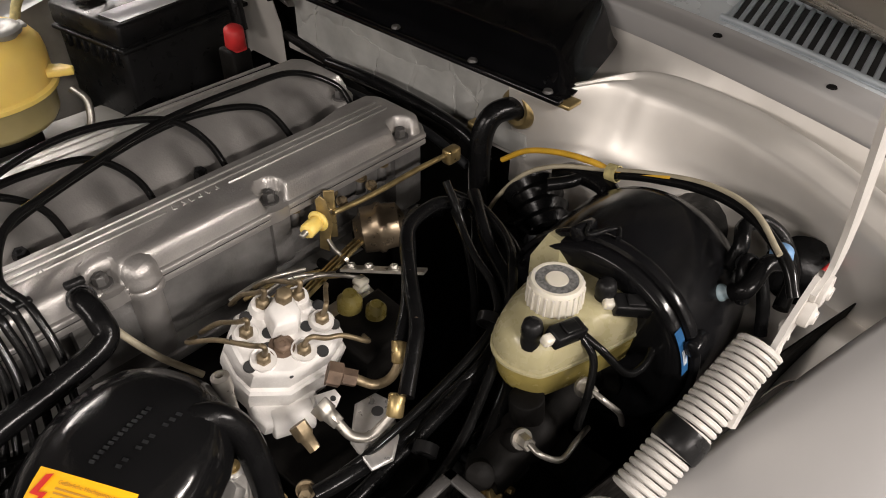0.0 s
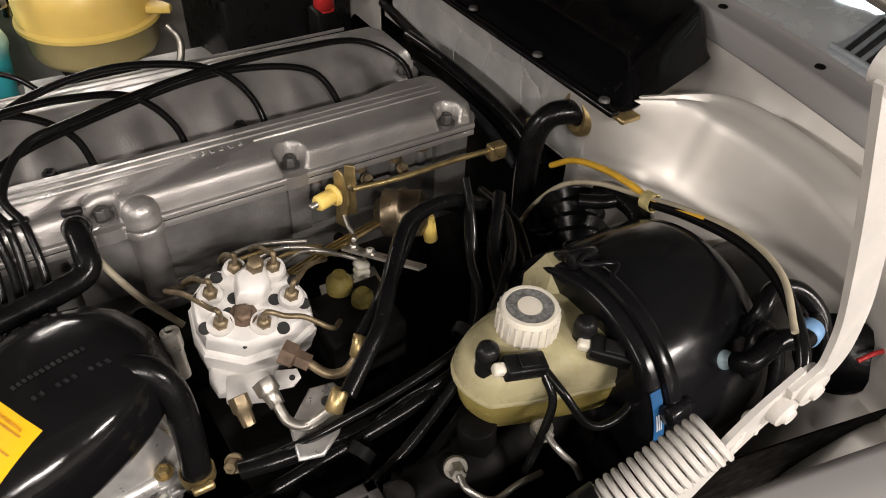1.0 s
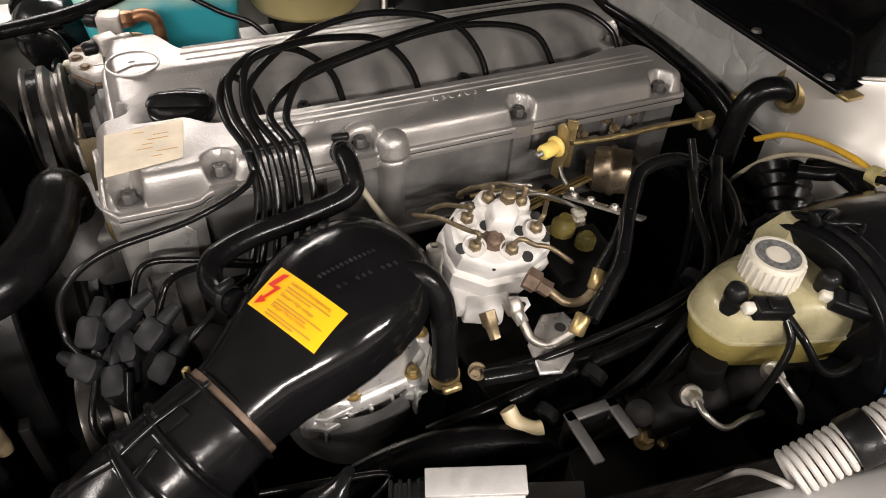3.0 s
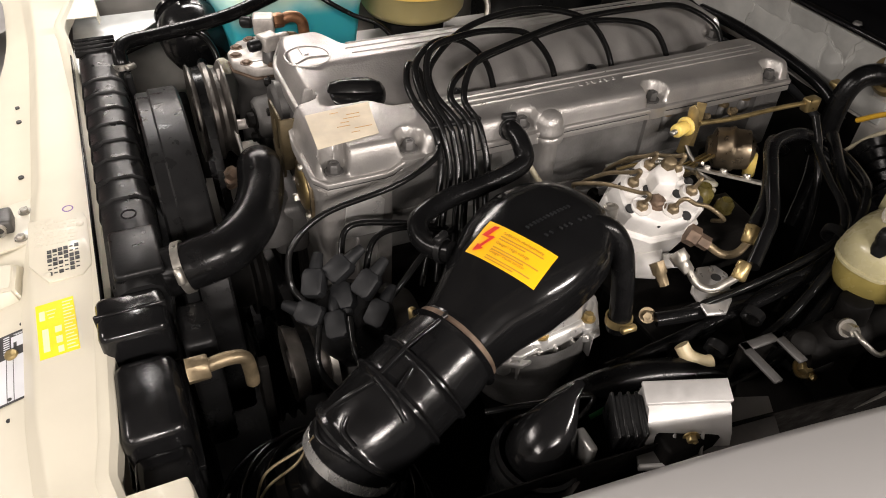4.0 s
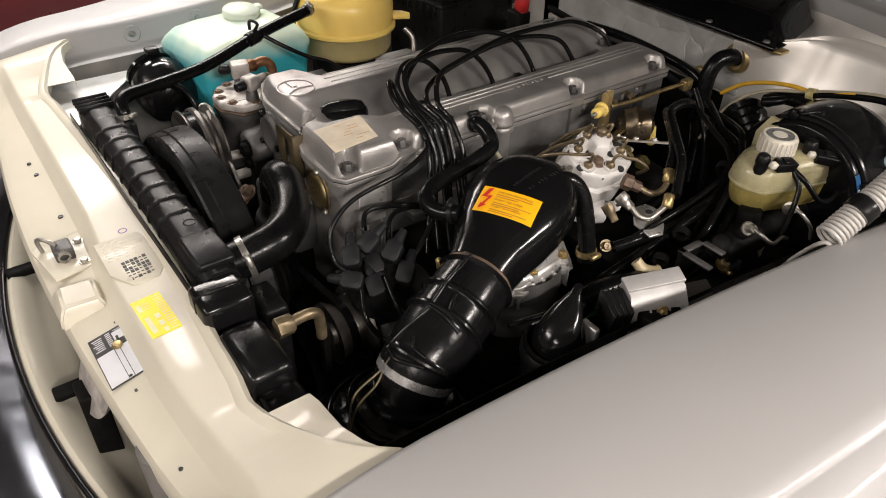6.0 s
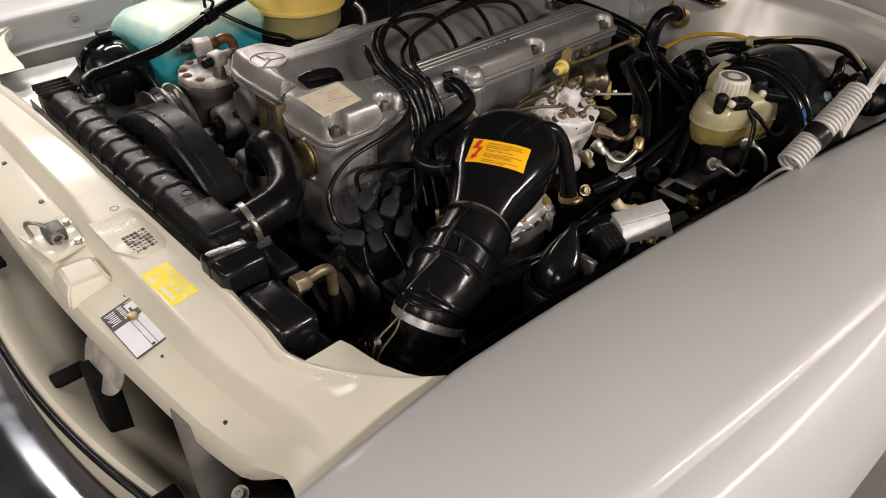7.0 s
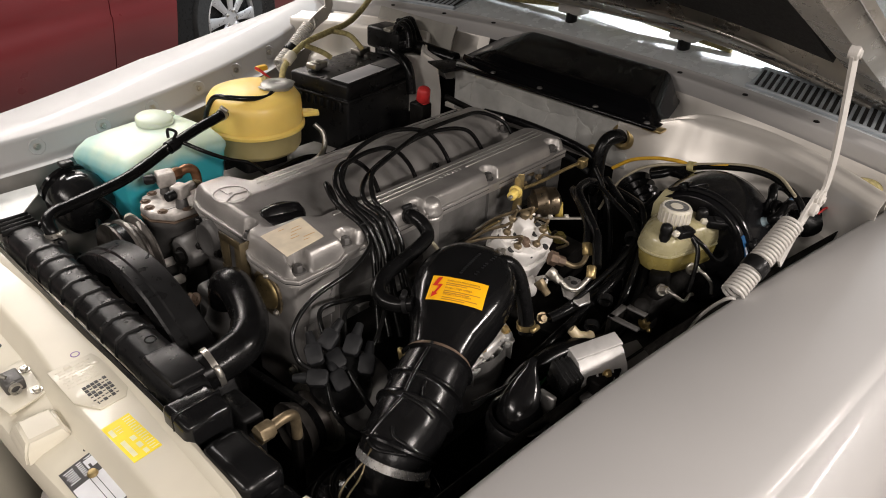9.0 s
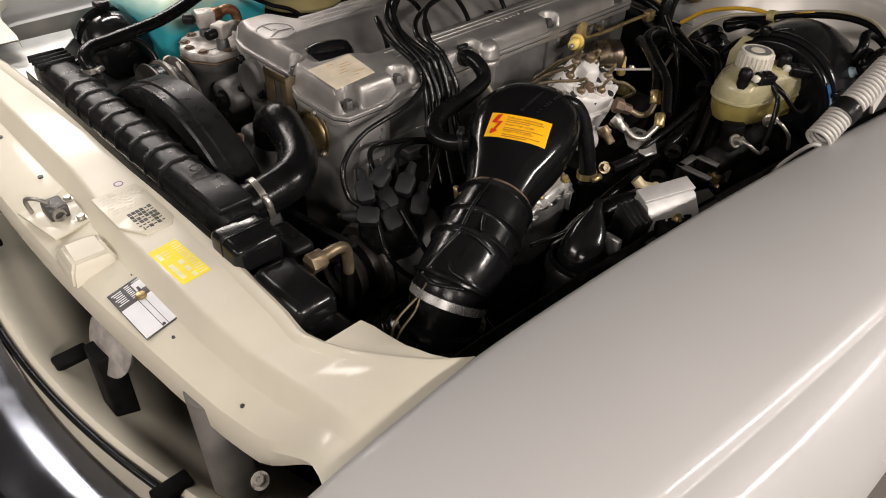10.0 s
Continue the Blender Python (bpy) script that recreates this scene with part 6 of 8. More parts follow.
part("ear", prism([(0.016, -0.050), (0.034, -0.050), (0.042, -0.043), (0.040, -0.034), (0.020, -0.032)], -0.052, -0.048, 0.001, m=FM), WHITEMETAL, fd)
part("ear_hole", cyl(FM @ Vector((0.034, -0.042, -0.0485)), FM @ Vector((0.034, -0.042, -0.0474)), 0.0028, n=12, bev=0), INK, fd)
part("centre_plug", hexbolt(FM @ Vector((-0.001, 0.0055, 0.001)), FM.to_3x3() @ Vector((0, 0, 1)), 0.0080, 0.007), RUST, fd)
part("centre_lug", loft([[FM @ Vector((0.010 + x * k, 0.028 + y * k, h)) for x, y in ((-0.015, -0.012), (0.006, -0.016), (0.015, -0.004), (0.014, 0.014), (0.0, 0.020), (-0.014, 0.010))] for k, h in ((1.1, -0.002), (1.0, 0.010), (0.92, 0.017), (0.70, 0.020))]), WHITEMETAL, fd)
part("centre_post", cyl(FM @ Vector((0.014, 0.040, 0.010)), FM @ Vector((0.014, 0.040, 0.030)), 0.0085, 0.0075, 6), DULLBRASS, fd)
unions = [(-0.0205, 0.000), (0.0145, -0.0055), (-0.0250, 0.027), (-0.0020, 0.046), (0.0300, 0.042), (0.0410, 0.014)]
UA = FM.to_3x3() @ Vector((0, 0, 1))
ends = [(0.262, -0.086, 0.866), (0.372, -0.208, 0.874), (0.280, -0.078, 0.860), (0.318, -0.070, 0.864), (0.350, -0.064, 0.862), (0.398, -0.118, 0.868)]
for i, (u, v) in enumerate(unions):
    hgt = 0.010 if i in (3, 4) else 0.006 if i in (2, 5) else 0.002
    o = FM @ Vector((u, v, 0.0005))
    part("union_post", lathe([(0.0125, -0.010), (0.0115, 0.003), (0.0098, hgt), (0, hgt)], o, UA, 20), WHITEMETAL, fd)
    o = FM @ Vector((u, v, 0.0005 + hgt))
    part("union", lathe([(0, 0), (0.0066, 0), (0.0066, 0.0040), (0.0054, 0.0060), (0.0034, 0.0080), (0, 0.0080)], o, UA, 6), DULLBRASS, fd, "tarnished brass line union")
    e = Vector(ends[i])
    up_ = o + UA * 0.022
    away = (e - up_).normalized()
    solo("fuel_line", tube([o + UA * 0.008, o + UA * 0.019, up_ + UA * 0.004 + away * 0.005, up_ + UA * 0.003 + away * 0.018, up_ + (e - up_) * 0.6 + Vector((0, 0, 0.006)), e, e + Vector((0.02, 0.03, -0.03))], 0.0024, 8, 7), DULLBRASS, "thin bent brass-coloured fuel injection line", "fuel line", "fuel injection lines")
for u, v in ((-0.033, -0.001), (-0.0125, 0.0087), (0.0295, -0.0125), (-0.0065, 0.0217), (0.0268, 0.0147), (-0.034, 0.027), (0.0505, 0.0068), (-0.018, 0.0435), (0.046, 0.030)):
    o = FM @ Vector((u, v, 0.0005))
    part("socket_screw", lathe([(0, 0.0012), (0.0050, 0.0012), (0.0054, 0.0018), (0.0058, 0.0)], o, UA, 14), INK, fd)
part("drilled_mark", cyl(FM @ Vector((-0.004, -0.0195, -0.004)), FM @ Vector((-0.004, -0.0225, -0.003)), 0.0018, n=10, bev=0), INK, fd)
part("side_stub", lathe([(0, 0), (0.006, 0), (0.0065, 0.03), (0.008, 0.034), (0.008, 0.05), (0.004, 0.052), (0.003, 0.045), (0, 0.045)], (0.250, -0.172, 0.846), (-0.02, 0.1, 0.95), 16), STEEL, fd)
part("inlet_union", lathe([(0, 0), (0.0115, 0), (0.0115, 0.012), (0.0080, 0.014), (0.0080, 0.026), (0, 0.026)], (0.326, -0.206, 0.868), (0.66, -0.66, -0.32), 6), RUST, fd)
part("banjo_bolt", lathe([(0, 0), (0.010, 0), (0.010, 0.011), (0.0075, 0.013), (0.0065, 0.024), (0, 0.025)], (0.302, -0.222, 0.860), (0.15, -0.85, -0.4), 6), STEEL, fd)
part("banjo_bolt", lathe([(0, 0), (0.0085, 0), (0.0085, 0.012), (0.0065, 0.014), (0.0055, 0.026), (0, 0.027)], (0.280, -0.220, 0.852), (0.05, -0.75, -0.65), 6), DULLBRASS, fd)
part("mounting_plate", prism([(0.27, -0.30), (0.36, -0.30), (0.385, -0.255), (0.38, -0.14), (0.26, -0.14)], 0.775, 0.782, 0.002), DARK, fd)
part("bracket", prism([(0.304, -0.284), (0.324, -0.290), (0.344, -0.276), (0.366, -0.244), (0.362, -0.226), (0.340, -0.222), (0.310, -0.250)], 0.822, 0.828, 0.003, 2), AFM, fd, "drilled alloy bracket")
part("fixing_hole", cyl((0.348, -0.244, 0.8275), (0.348, -0.244, 0.8288), 0.0055, n=14, bev=0), INK, fd)
part("support_leg", bx(0.28, 0.36, -0.25, -0.15, 0.60, 0.776, 0.006), DARK, fd)
part("bolt", hexbolt((0.262, -0.247, 0.806), (-0.5, -0.6, 0.5), 0.006, 0.012), DULLBRASS, fd)
part("fuel_pipe", tube([(0.305, -0.243, 0.852), (0.308, -0.256, 0.843), (0.318, -0.266, 0.841), (0.330, -0.270, 0.848), (0.342, -0.273, 0.858)], 0.0044, 10), STEEL, fd)
part("fuel_pipe", tube([(0.342, -0.222, 0.860), (0.354, -0.236, 0.853), (0.368, -0.242, 0.856), (0.382, -0.240, 0.867)], 0.0044, 10), DULLBRASS, fd)
part("hose_ferrule", cyl((0.340, -0.275, 0.855), (0.352, -0.267, 0.869), 0.0075), BRASS, fd)
part("hose_ferrule", cyl((0.380, -0.241, 0.864), (0.390, -0.232, 0.880), 0.008), BRASS, fd)
# warm up regulator body behind
OLIVEP = mat("olive_clear_plastic", (0.13, 0.105, 0.03), 0.3, 0.0, var=0.2, scale=60)
wr = thing("warm_up_regulator", "grimy black regulator block with brass unions", "regulator", (0.41, -0.16, 0.75))
part("body", prism([(0.375, -0.20), (0.45, -0.20), (0.455, -0.13), (0.375, -0.13)], 0.78, 0.838, 0.006), DARK, wr)
part("knob", lathe([(0, 0.022), (0.007, 0.022), (0.009, 0.016), (0.013, 0.012), (0.013, 0.0), (0, 0)], (0.412, -0.134, 0.838), (0, -0.1, 1), 20), OLIVEP, wr)
part("knob", lathe([(0, 0.018), (0.006, 0.018), (0.0105, 0.012), (0.011, 0.0), (0, 0)], (0.424, -0.160, 0.836), (0, -0.1, 1), 20), OLIVEP, wr)
for k in range(4):
    part("pleat", bx(0.440, 0.455, -0.118, -0.104, 0.806 + 0.009 * k, 0.813 + 0.009 * k, 0.002, 1), CAPW, wr, "ivory pleated connector" if k == 0 else "")
part("plate", prism([(0.40, -0.125), (0.47, -0.12), (0.475, -0.085), (0.41, -0.085)], 0.797, 0.802, 0.001), STEEL, wr)
part("leg", bx(0.39, 0.44, -0.19, -0.14, 0.60, 0.782, 0.005), DARK, wr)

# throttle linkage
tl = thing("throttle_linkage", "yellow zinc throttle lever plates with rod", "linkage", (0.47, -0.03, 0.84))
LP = Matrix.Translation((0.463, -0.037, 0.868)) @ pose(0, 0, 0, 90, 0, -52)
part("lever_plate", prism([(-0.008, -0.036), (0.003, -0.040), (0.006, -0.014), (0.010, -0.004), (0.009, 0.008), (0.004, 0.030), (-0.002, 0.036), (-0.008, 0.030), (-0.006, 0.0)], 0, 0.003, 0.001, m=LP), BRASS, tl)
part("lever_plate", prism([(-0.006, -0.030), (0.006, -0.030), (0.006, 0.034), (-0.006, 0.034)], 0, 0.0025, 0.001, m=Matrix.Translation((0.476, -0.032, 0.868)) @ pose(0, 0, 0, 90, 0, -40)), BRASS, tl)
part("bush", cyl((0.452, -0.040, 0.876), (0.430, -0.047, 0.877), 0.0088, 0.0088, 8), YELPLAST, tl, "yellow plastic bush")
part("bush_collar", cyl((0.455, -0.039, 0.876), (0.450, -0.0405, 0.876), 0.0125), YELPLAST, tl)
part("pivot", cyl((0.484, -0.030, 0.874), (0.421, -0.050, 0.8775), 0.0035), STEEL, tl)
part("rod", tube([(0.474, -0.040, 0.876), (0.53, -0.043, 0.874), (0.60, -0.046, 0.877), (0.650, -0.050, 0.878)], 0.0033, 10), BRASS, tl)
part("rod_end", bx(0.642, 0.664, -0.058, -0.044, 0.866, 0.886, 0.003), BRASS, tl)
part("drop_rod", tube([(0.463, -0.040, 0.845), (0.462, -0.052, 0.838), (0.464, -0.062, 0.832), (0.458, -0.075, 0.84), (0.452, -0.085, 0.848)], 0.0026, 8), STEEL, tl)
CL = Vector((0.442, -0.098, 0.848))
CD = (Vector((0.482, -0.168, 0.862)) - CL).normalized()
CS = CD.cross(Vector((0.3, 0.2, 1))).normalized()
cb = bmesh.new()
CN = CS.cross(CD)
loft([[CL + CD * t + CS * w_ + CN * h for w_, h in ((-0.007, 0), (0.007, 0), (0.007, 0.003), (-0.007, 0.003))] for t, in ((-0.006,), (0.04,), (0.086,))], cb)
part("cross_lever", cb, STEEL, tl)
for u in (0.004, 0.024, 0.052):
    part("lever_bolt", hexbolt(CL + CD * u + CN * 0.003, CN, 0.0045, 0.005), STEEL, tl)
part("shaft", cyl((0.462, -0.09, 0.815), (0.462, -0.02, 0.80), 0.006), DARK, tl)
for x in (0.50, 0.545):
    part("head_bolt", hexbolt((x, -0.022, 0.868), (0, -0.6, 0.8), 0.005, 0.008), DULLBRASS, tl)
# vacuum capsule
vc = thing("vacuum_capsule", "bronze-coloured round vacuum capsule on the engine side", "vacuum capsule", (0.54, -0.05, 0.82))
part("can", lathe([(0, -0.030), (0.014, -0.030), (0.018, -0.024), (0.027, -0.020), (0.028, -0.004), (0.030, -0.002), (0.030, 0.003), (0.027, 0.006), (0.026, 0.022), (0.012, 0.030), (0, 0.030)], (0.526, -0.056, 0.836), (0.80, -0.6, 0.1), 30), mat("bronze_metal", (0.24, 0.19, 0.13), 0.35, 0.8, var=0.2, scale=40), vc)
part("foot", cyl((0.548, -0.074, 0.834), (0.553, -0.076, 0.80), 0.008), YELPLAST, vc)
part("stay", bx(0.52, 0.56, -0.045, -0.01, 0.79, 0.81, 0.003), DARK, vc)

# ---------------------------------------------------------------- brake booster and master cylinder
bo = thing("brake_booster", "large glossy black brake servo drum with blue label", "brake servo", (0.62, -0.335, 0.7))
BC = Vector((0.60, -0.335, 0.853))
BA = Vector((1, 0.02, -0.02)).normalized()
part("front_shell", lathe([(0, -0.062), (0.050, -0.062), (0.078, -0.064), (0.0905, -0.066), (0.0945, -0.0645), (0.0962, -0.060), (0.0970, -0.048)], BC, BA, 56), BOOSTER, bo)
part("rim", lathe([(0.098, -0.054), (0.1022, -0.053), (0.1036, -0.050), (0.1036, -0.044), (0.1022, -0.041), (0.098, -0.040)], BC, BA, 56), BOOSTER, bo)
part("drum", lathe([(0.099, -0.044), (0.1005, -0.030), (0.1025, 0.0), (0.1025, 0.045), (0.099, 0.060), (0.085, 0.074), (0.05, 0.084), (0, 0.084)], BC, BA, 56), BOOSTER, bo)
part("neck", cyl(BC + BA * 0.08, BC + BA * 0.17, 0.045), BLACKM, bo)


def on_drum(a, h, lift=0.0):
    return BC + BA * h + Vector((0, -math.cos(a), math.sin(a))) * (0.1015 + lift)


for a in (0.42, 1.9):
    part("crimp", cyl(on_drum(a, -0.058, 0.002), on_drum(a, -0.030, 0.001), 0.008, 0.006), BOOSTER, bo)
part("rim_clip", tube([on_drum(a, -0.046 + 0.012 * math.sin(k * 1.3), 0.006) for k, a in enumerate(lin(1.55, 1.85, 6))], 0.0025, 8, 4), BOOSTER, bo)
vp = on_drum(0.60, 0.012)
part("vacuum_port", lathe([(0, 0), (0.008, 0), (0.008, 0.003), (0.006, 0.006), (0.005, 0.016), (0, 0.016)], vp, (0, -math.cos(0.60), math.sin(0.60)), 20), mat("pale_blue_grommet", (0.30, 0.40, 0.44), 0.4), bo)
part("blue_label", grid(lambda a, h: on_drum(a, h, -0.0046), lin(0.16, 0.62, 8), lin(-0.0635, -0.0525, 4), 0.0006), BLUE, bo, "blue printed label")
for i in range(3):
    part("print_bar", grid(lambda a, h: on_drum(a, h, -0.0036), lin(0.27, 0.42, 5), lin(-0.0618 + 0.0022 * i, -0.0608 + 0.0022 * i, 2), 0.0003), WHITE, bo)
part("drum_stay", bx(0.60, 0.66, -0.40, -0.30, 0.60, 0.765, 0.01), DARK, bo)

mc = thing("brake_fluid_reservoir", "milky yellow brake fluid reservoir half full on the master cylinder", "reservoir", (0.49, -0.335, 0.84))
MP = [(p.x, p.y) for p in spline([(x, y, 0) for x, y in [(-0.068, 0.020), (-0.062, -0.010), (-0.044, -0.022), (0.022, -0.043), (0.062, -0.048), (0.078, -0.034), (0.076, 0.025), (0.053, 0.050), (0.0, 0.056), (-0.05, 0.044)]], 4, True)]
MM = Matrix.Translation((0.499, -0.334, 0.0))


def slab(k0, k1, z0, z1, b):
    rings = []
    for k, z in ((k0 * 0.96, z0), (k0, z0 + b), (k1, z1 - b), (k1 * 0.95, z1)):
        rings.append([MM @ Vector((x * k, y * k, z)) for x, y in MP])
    return loft(rings)


part("lower_tank", slab(0.93, 0.98, 0.850, 0.884, 0.006), BRAKEF, mc, "lower half filled with yellow fluid", 60)
part("seam_flange", slab(1.03, 1.03, 0.8805, 0.8855, 0.0012), BRAKEP, mc)
up = []
for k, z in ((0.99, 0.884), (1.0, 0.894), (0.92, 0.908), (0.76, 0.917), (0.55, 0.922)):
    up.append([MM @ Vector((x * k, y * k, z)) for x, y in MP])
part("upper_tank", loft(up), BRAKEP, mc, "", 60)
part("neck_boss", lathe([(0.029, -0.03), (0.0245, -0.006), (0.022, 0.004), (0, 0.004)], (0.489, -0.322, 0.918), (0, 0, 1), 32), BRAKEP, mc)
cp_ = part("screw_cap", lathe([(0.0228, -0.004), (0.0246, -0.002), (0.0238, 0.021), (0.0220, 0.0238), (0.0190, 0.0240), (0.0186, 0.0225), (0.0100, 0.0225), (0.0096, 0.0240), (0, 0.0244)], (0.489, -0.322, 0.922), (0, 0, 1), 40), CAPW, mc, "ivory screw cap with a black ring")
part("cap_ring", lathe([(0.0104, 0.0226), (0.0185, 0.0226), (0.0185, 0.0236), (0.0104, 0.0236)], (0.489, -0.322, 0.922), (0, 0, 1), 40), mat("worn_black_ring", (0.16, 0.16, 0.155), 0.5, 0.0, var=0.5, scale=300), cp_)
for k in range(24):
    a = k * math.pi / 12
    part("cap_ridge", cyl((0.489 + 0.0241 * math.cos(a), -0.322 + 0.0241 * math.sin(a), 0.921), (0.489 + 0.0236 * math.cos(a), -0.322 + 0.0236 * math.sin(a), 0.942), 0.0015, n=6, bev=0), CAPW, cp_)
for cx, cy, cz in ((0.445, -0.332, 0.911), (0.522, -0.352, 0.918)):
    part("level_switch", lathe([(0, 0.021), (0.0045, 0.0205), (0.0080, 0.0180), (0.0092, 0.013), (0.0095, 0.007), (0.0082, 0.004), (0.0088, 0.001), (0.0090, -0.008), (0, -0.008)], (cx, cy, cz + 0.003), (0, 0, 1), 24), BLACKM, mc, "black level switch cap")
for i, (cx, cy, cz, tz) in enumerate(((0.464, -0.353, 0.921, -12), (0.531, -0.374, 0.920, -42))):
    pm = Matrix.Translation((cx, cy, cz)) @ pose(0, 0, 0, 12, 10, tz)
    pg = part("connector", bx(-0.017, 0.017, -0.0085, 0.0085, -0.007, 0.007, 0.002, m=pm), BLACKM, mc, "black plug connector")
    part("connector_stub", bx(-0.026, -0.016, -0.0045, 0.0045, -0.0045, 0.0045, 0.002, m=pm), CAPW, pg)
    part("connector_clip", bx(-0.007, 0.009, -0.006, 0.006, 0.0072, 0.0095, 0.001, m=pm), BLACKM, pg)
part("rear_shoulder", loft([[MM @ Vector((x, y, z)) for x, y in ((0.020, 0.030), (0.062, 0.020), (0.060, 0.062), (0.030, 0.068))] for z in (0.89, 0.915)] + [[MM @ Vector((x, y, 0.938)) for x, y in ((0.040, 0.044), (0.058, 0.040), (0.057, 0.058), (0.044, 0.060))]]), BRAKEP, mc)
part("outlet_nipple", tube([(0.556, -0.374, 0.858), (0.560, -0.384, 0.850), (0.562, -0.390, 0.838)], 0.0055, 10), BRAKEP, mc)
ms = thing("master_cylinder", "dark cast brake master cylinder with steel brake lines", "master cylinder", (0.47, -0.34, 0.78))
part("barrel", lathe([(0, 0), (0.018, 0), (0.021, 0.006), (0.021, 0.05), (0.025, 0.055), (0.025, 0.08), (0.021, 0.085), (0.021, 0.16), (0.035, 0.165), (0.035, 0.175), (0, 0.175)], (0.368, -0.350, 0.812), (1, 0.02, 0.0), 28), DARK, ms)
for cx in (0.435, 0.515):
    part("feed_boss", cyl((cx, -0.345, 0.83), (cx, -0.342, 0.856), 0.016), DARK, ms)
for px, py, pz in ((0.402, -0.362, 0.848), (0.476, -0.372, 0.858)):
    part("line_nut", hexbolt((px, py, pz), (-0.3, -0.75, 0.45), 0.0065, 0.016), STEEL, ms)
part("port_boss", cyl((0.405, -0.350, 0.830), (0.403, -0.363, 0.846), 0.0105), DARK, ms)
part("brake_line", tube([(0.398, -0.374, 0.855), (0.398, -0.386, 0.852), (0.415, -0.396, 0.838), (0.44, -0.394, 0.836), (0.47, -0.388, 0.82)], 0.0028, 8), STEEL, ms)
part("brake_line", tube([(0.472, -0.384, 0.865), (0.474, -0.396, 0.860), (0.486, -0.406, 0.842), (0.495, -0.408, 0.82)], 0.0028, 8), STEEL, ms)
part("rubber_boot", lathe([(0, 0), (0.012, 0), (0.012, 0.012), (0.009, 0.014), (0, 0.014)], (0.362, -0.352, 0.832), (-0.5, -0.5, 0.6), 20), DARK, ms)
for pts in ([(0.482, -0.358, 0.911), (0.488, -0.378, 0.898), (0.498, -0.396, 0.878), (0.515, -0.402, 0.872), (0.538, -0.400, 0.876), (0.552, -0.392, 0.892), (0.548, -0.384, 0.908)], [(0.480, -0.358, 0.910), (0.480, -0.374, 0.893), (0.468, -0.382, 0.868), (0.455, -0.385, 0.83)]):
    solo("sensor_cable", tube(pts, 0.0036, 10, 7), CABLE, "black cable from the brake fluid level switches", "cable", "sensor cables")

# ---------------------------------------------------------------- far side tanks and battery
wt = thing("washer_fluid_tank", "milky plastic washer tank with turquoise fluid", "washer tank", (0.08, 0.62, 0.6))


def rbox(rings_spec, m, N=8):
    """A soft-cornered box lofted from (half x, half y, z, corner) levels."""
    rings = []
    for hx, hy, z, c, ox, oy in rings_spec:
        ring = []
        for qx, qy, a0 in ((1, 1, 0), (-1, 1, 90), (-1, -1, 180), (1, -1, 270)):
            for k in range(N):
                a = math.radians(a0 + 90 * k / (N - 1))
                ring.append(m @ Vector((ox + qx * (hx - c) + c * math.cos(a), oy + qy * (hy - c) + c * math.sin(a), z)))
        rings.append(ring)
    return loft(rings)


WM = Matrix.Translation((0.086, 0.580, -0.026)) @ pose(0, 0, 0, 0, 0, 8)
part("tank", rbox([(0.088, 0.066, 0.776, 0.02, 0.006, 0.004), (0.104, 0.081, 0.790, 0.022, 0.003, 0.002), (0.110, 0.087, 0.835, 0.022, 0, 0), (0.1135, 0.090, 0.872, 0.022, 0, 0), (0.117, 0.093, 0.884, 0.022, 0, 0), (0.117, 0.093, 0.891, 0.022, 0, 0), (0.112, 0.088, 0.902, 0.026, 0.001, 0.002), (0.102, 0.078, 0.914, 0.03, 0.004, 0.006), (0.080, 0.058, 0.922, 0.03, 0.010, 0.012), (0.03, 0.03, 0.926, 0.02, 0.02, 0.018)], WM), WASHER, wt, "", 60)
part("lid", lathe([(0.034, -0.01), (0.036, 0.002), (0.036, 0.008), (0.032, 0.012), (0, 0.014)], (0.116, 0.612, 0.902), (0.05, -0.1, 1), 32), WASHTOP, wt, "milky green lid")
part("lid_tab", bx(0.143, 0.161, 0.608, 0.628, 0.904, 0.913, 0.003), WASHTOP, wt)
part("tank_foot", bx(0.06, 0.16, 0.57, 0.66, 0.55, 0.780, 0.01), DARK, wt)
et = thing("coolant_expansion_tank", "round yellowed plastic coolant tank with grey pressure cap", "expansion tank", (0.325, 0.585, 0.7))
EO = (0.330, 0.582, 0.004)
part("lower_half", lathe([(0, 0.792), (0.074, 0.792), (0.088, 0.796), (0.0945, 0.806), (0.097, 0.842), (0.101, 0.845)], EO, (0, 0, 1), 48), YELDARK, et, "lower half darkened by coolant")
part("upper_half", lathe([(0.101, 0.845), (0.1055, 0.847), (0.1055, 0.853), (0.1005, 0.857), (0.101, 0.893), (0.099, 0.908), (0.090, 0.921), (0.068, 0.929), (0.03, 0.932), (0, 0.933)], EO, (0, 0, 1), 48), YELPLAST, et, "yellow upper half")
pc = part("pressure_cap", lathe([(0.024, -0.014), (0.028, 0.0), (0.034, 0.001), (0.035, 0.006), (0.031, 0.010), (0.010, 0.011), (0.008, 0.009), (0, 0.009)], (0.368, 0.548, 0.935), (0, 0, 1), 32), mat("grey_cap_metal", (0.34, 0.34, 0.32), 0.45, 0.5, var=0.1, scale=40), et, "grey pressure cap")
part("cap_ear", bx(0.328, 0.408, 0.536, 0.560, 0.937, 0.942, 0.002), pc.data.materials[0], pc)
part("tab", prism([(0.40, 0.505), (0.432, 0.490), (0.438, 0.500), (0.428, 0.515), (0.41, 0.535)], 0.870, 0.882, 0.003), YELPLAST, et)
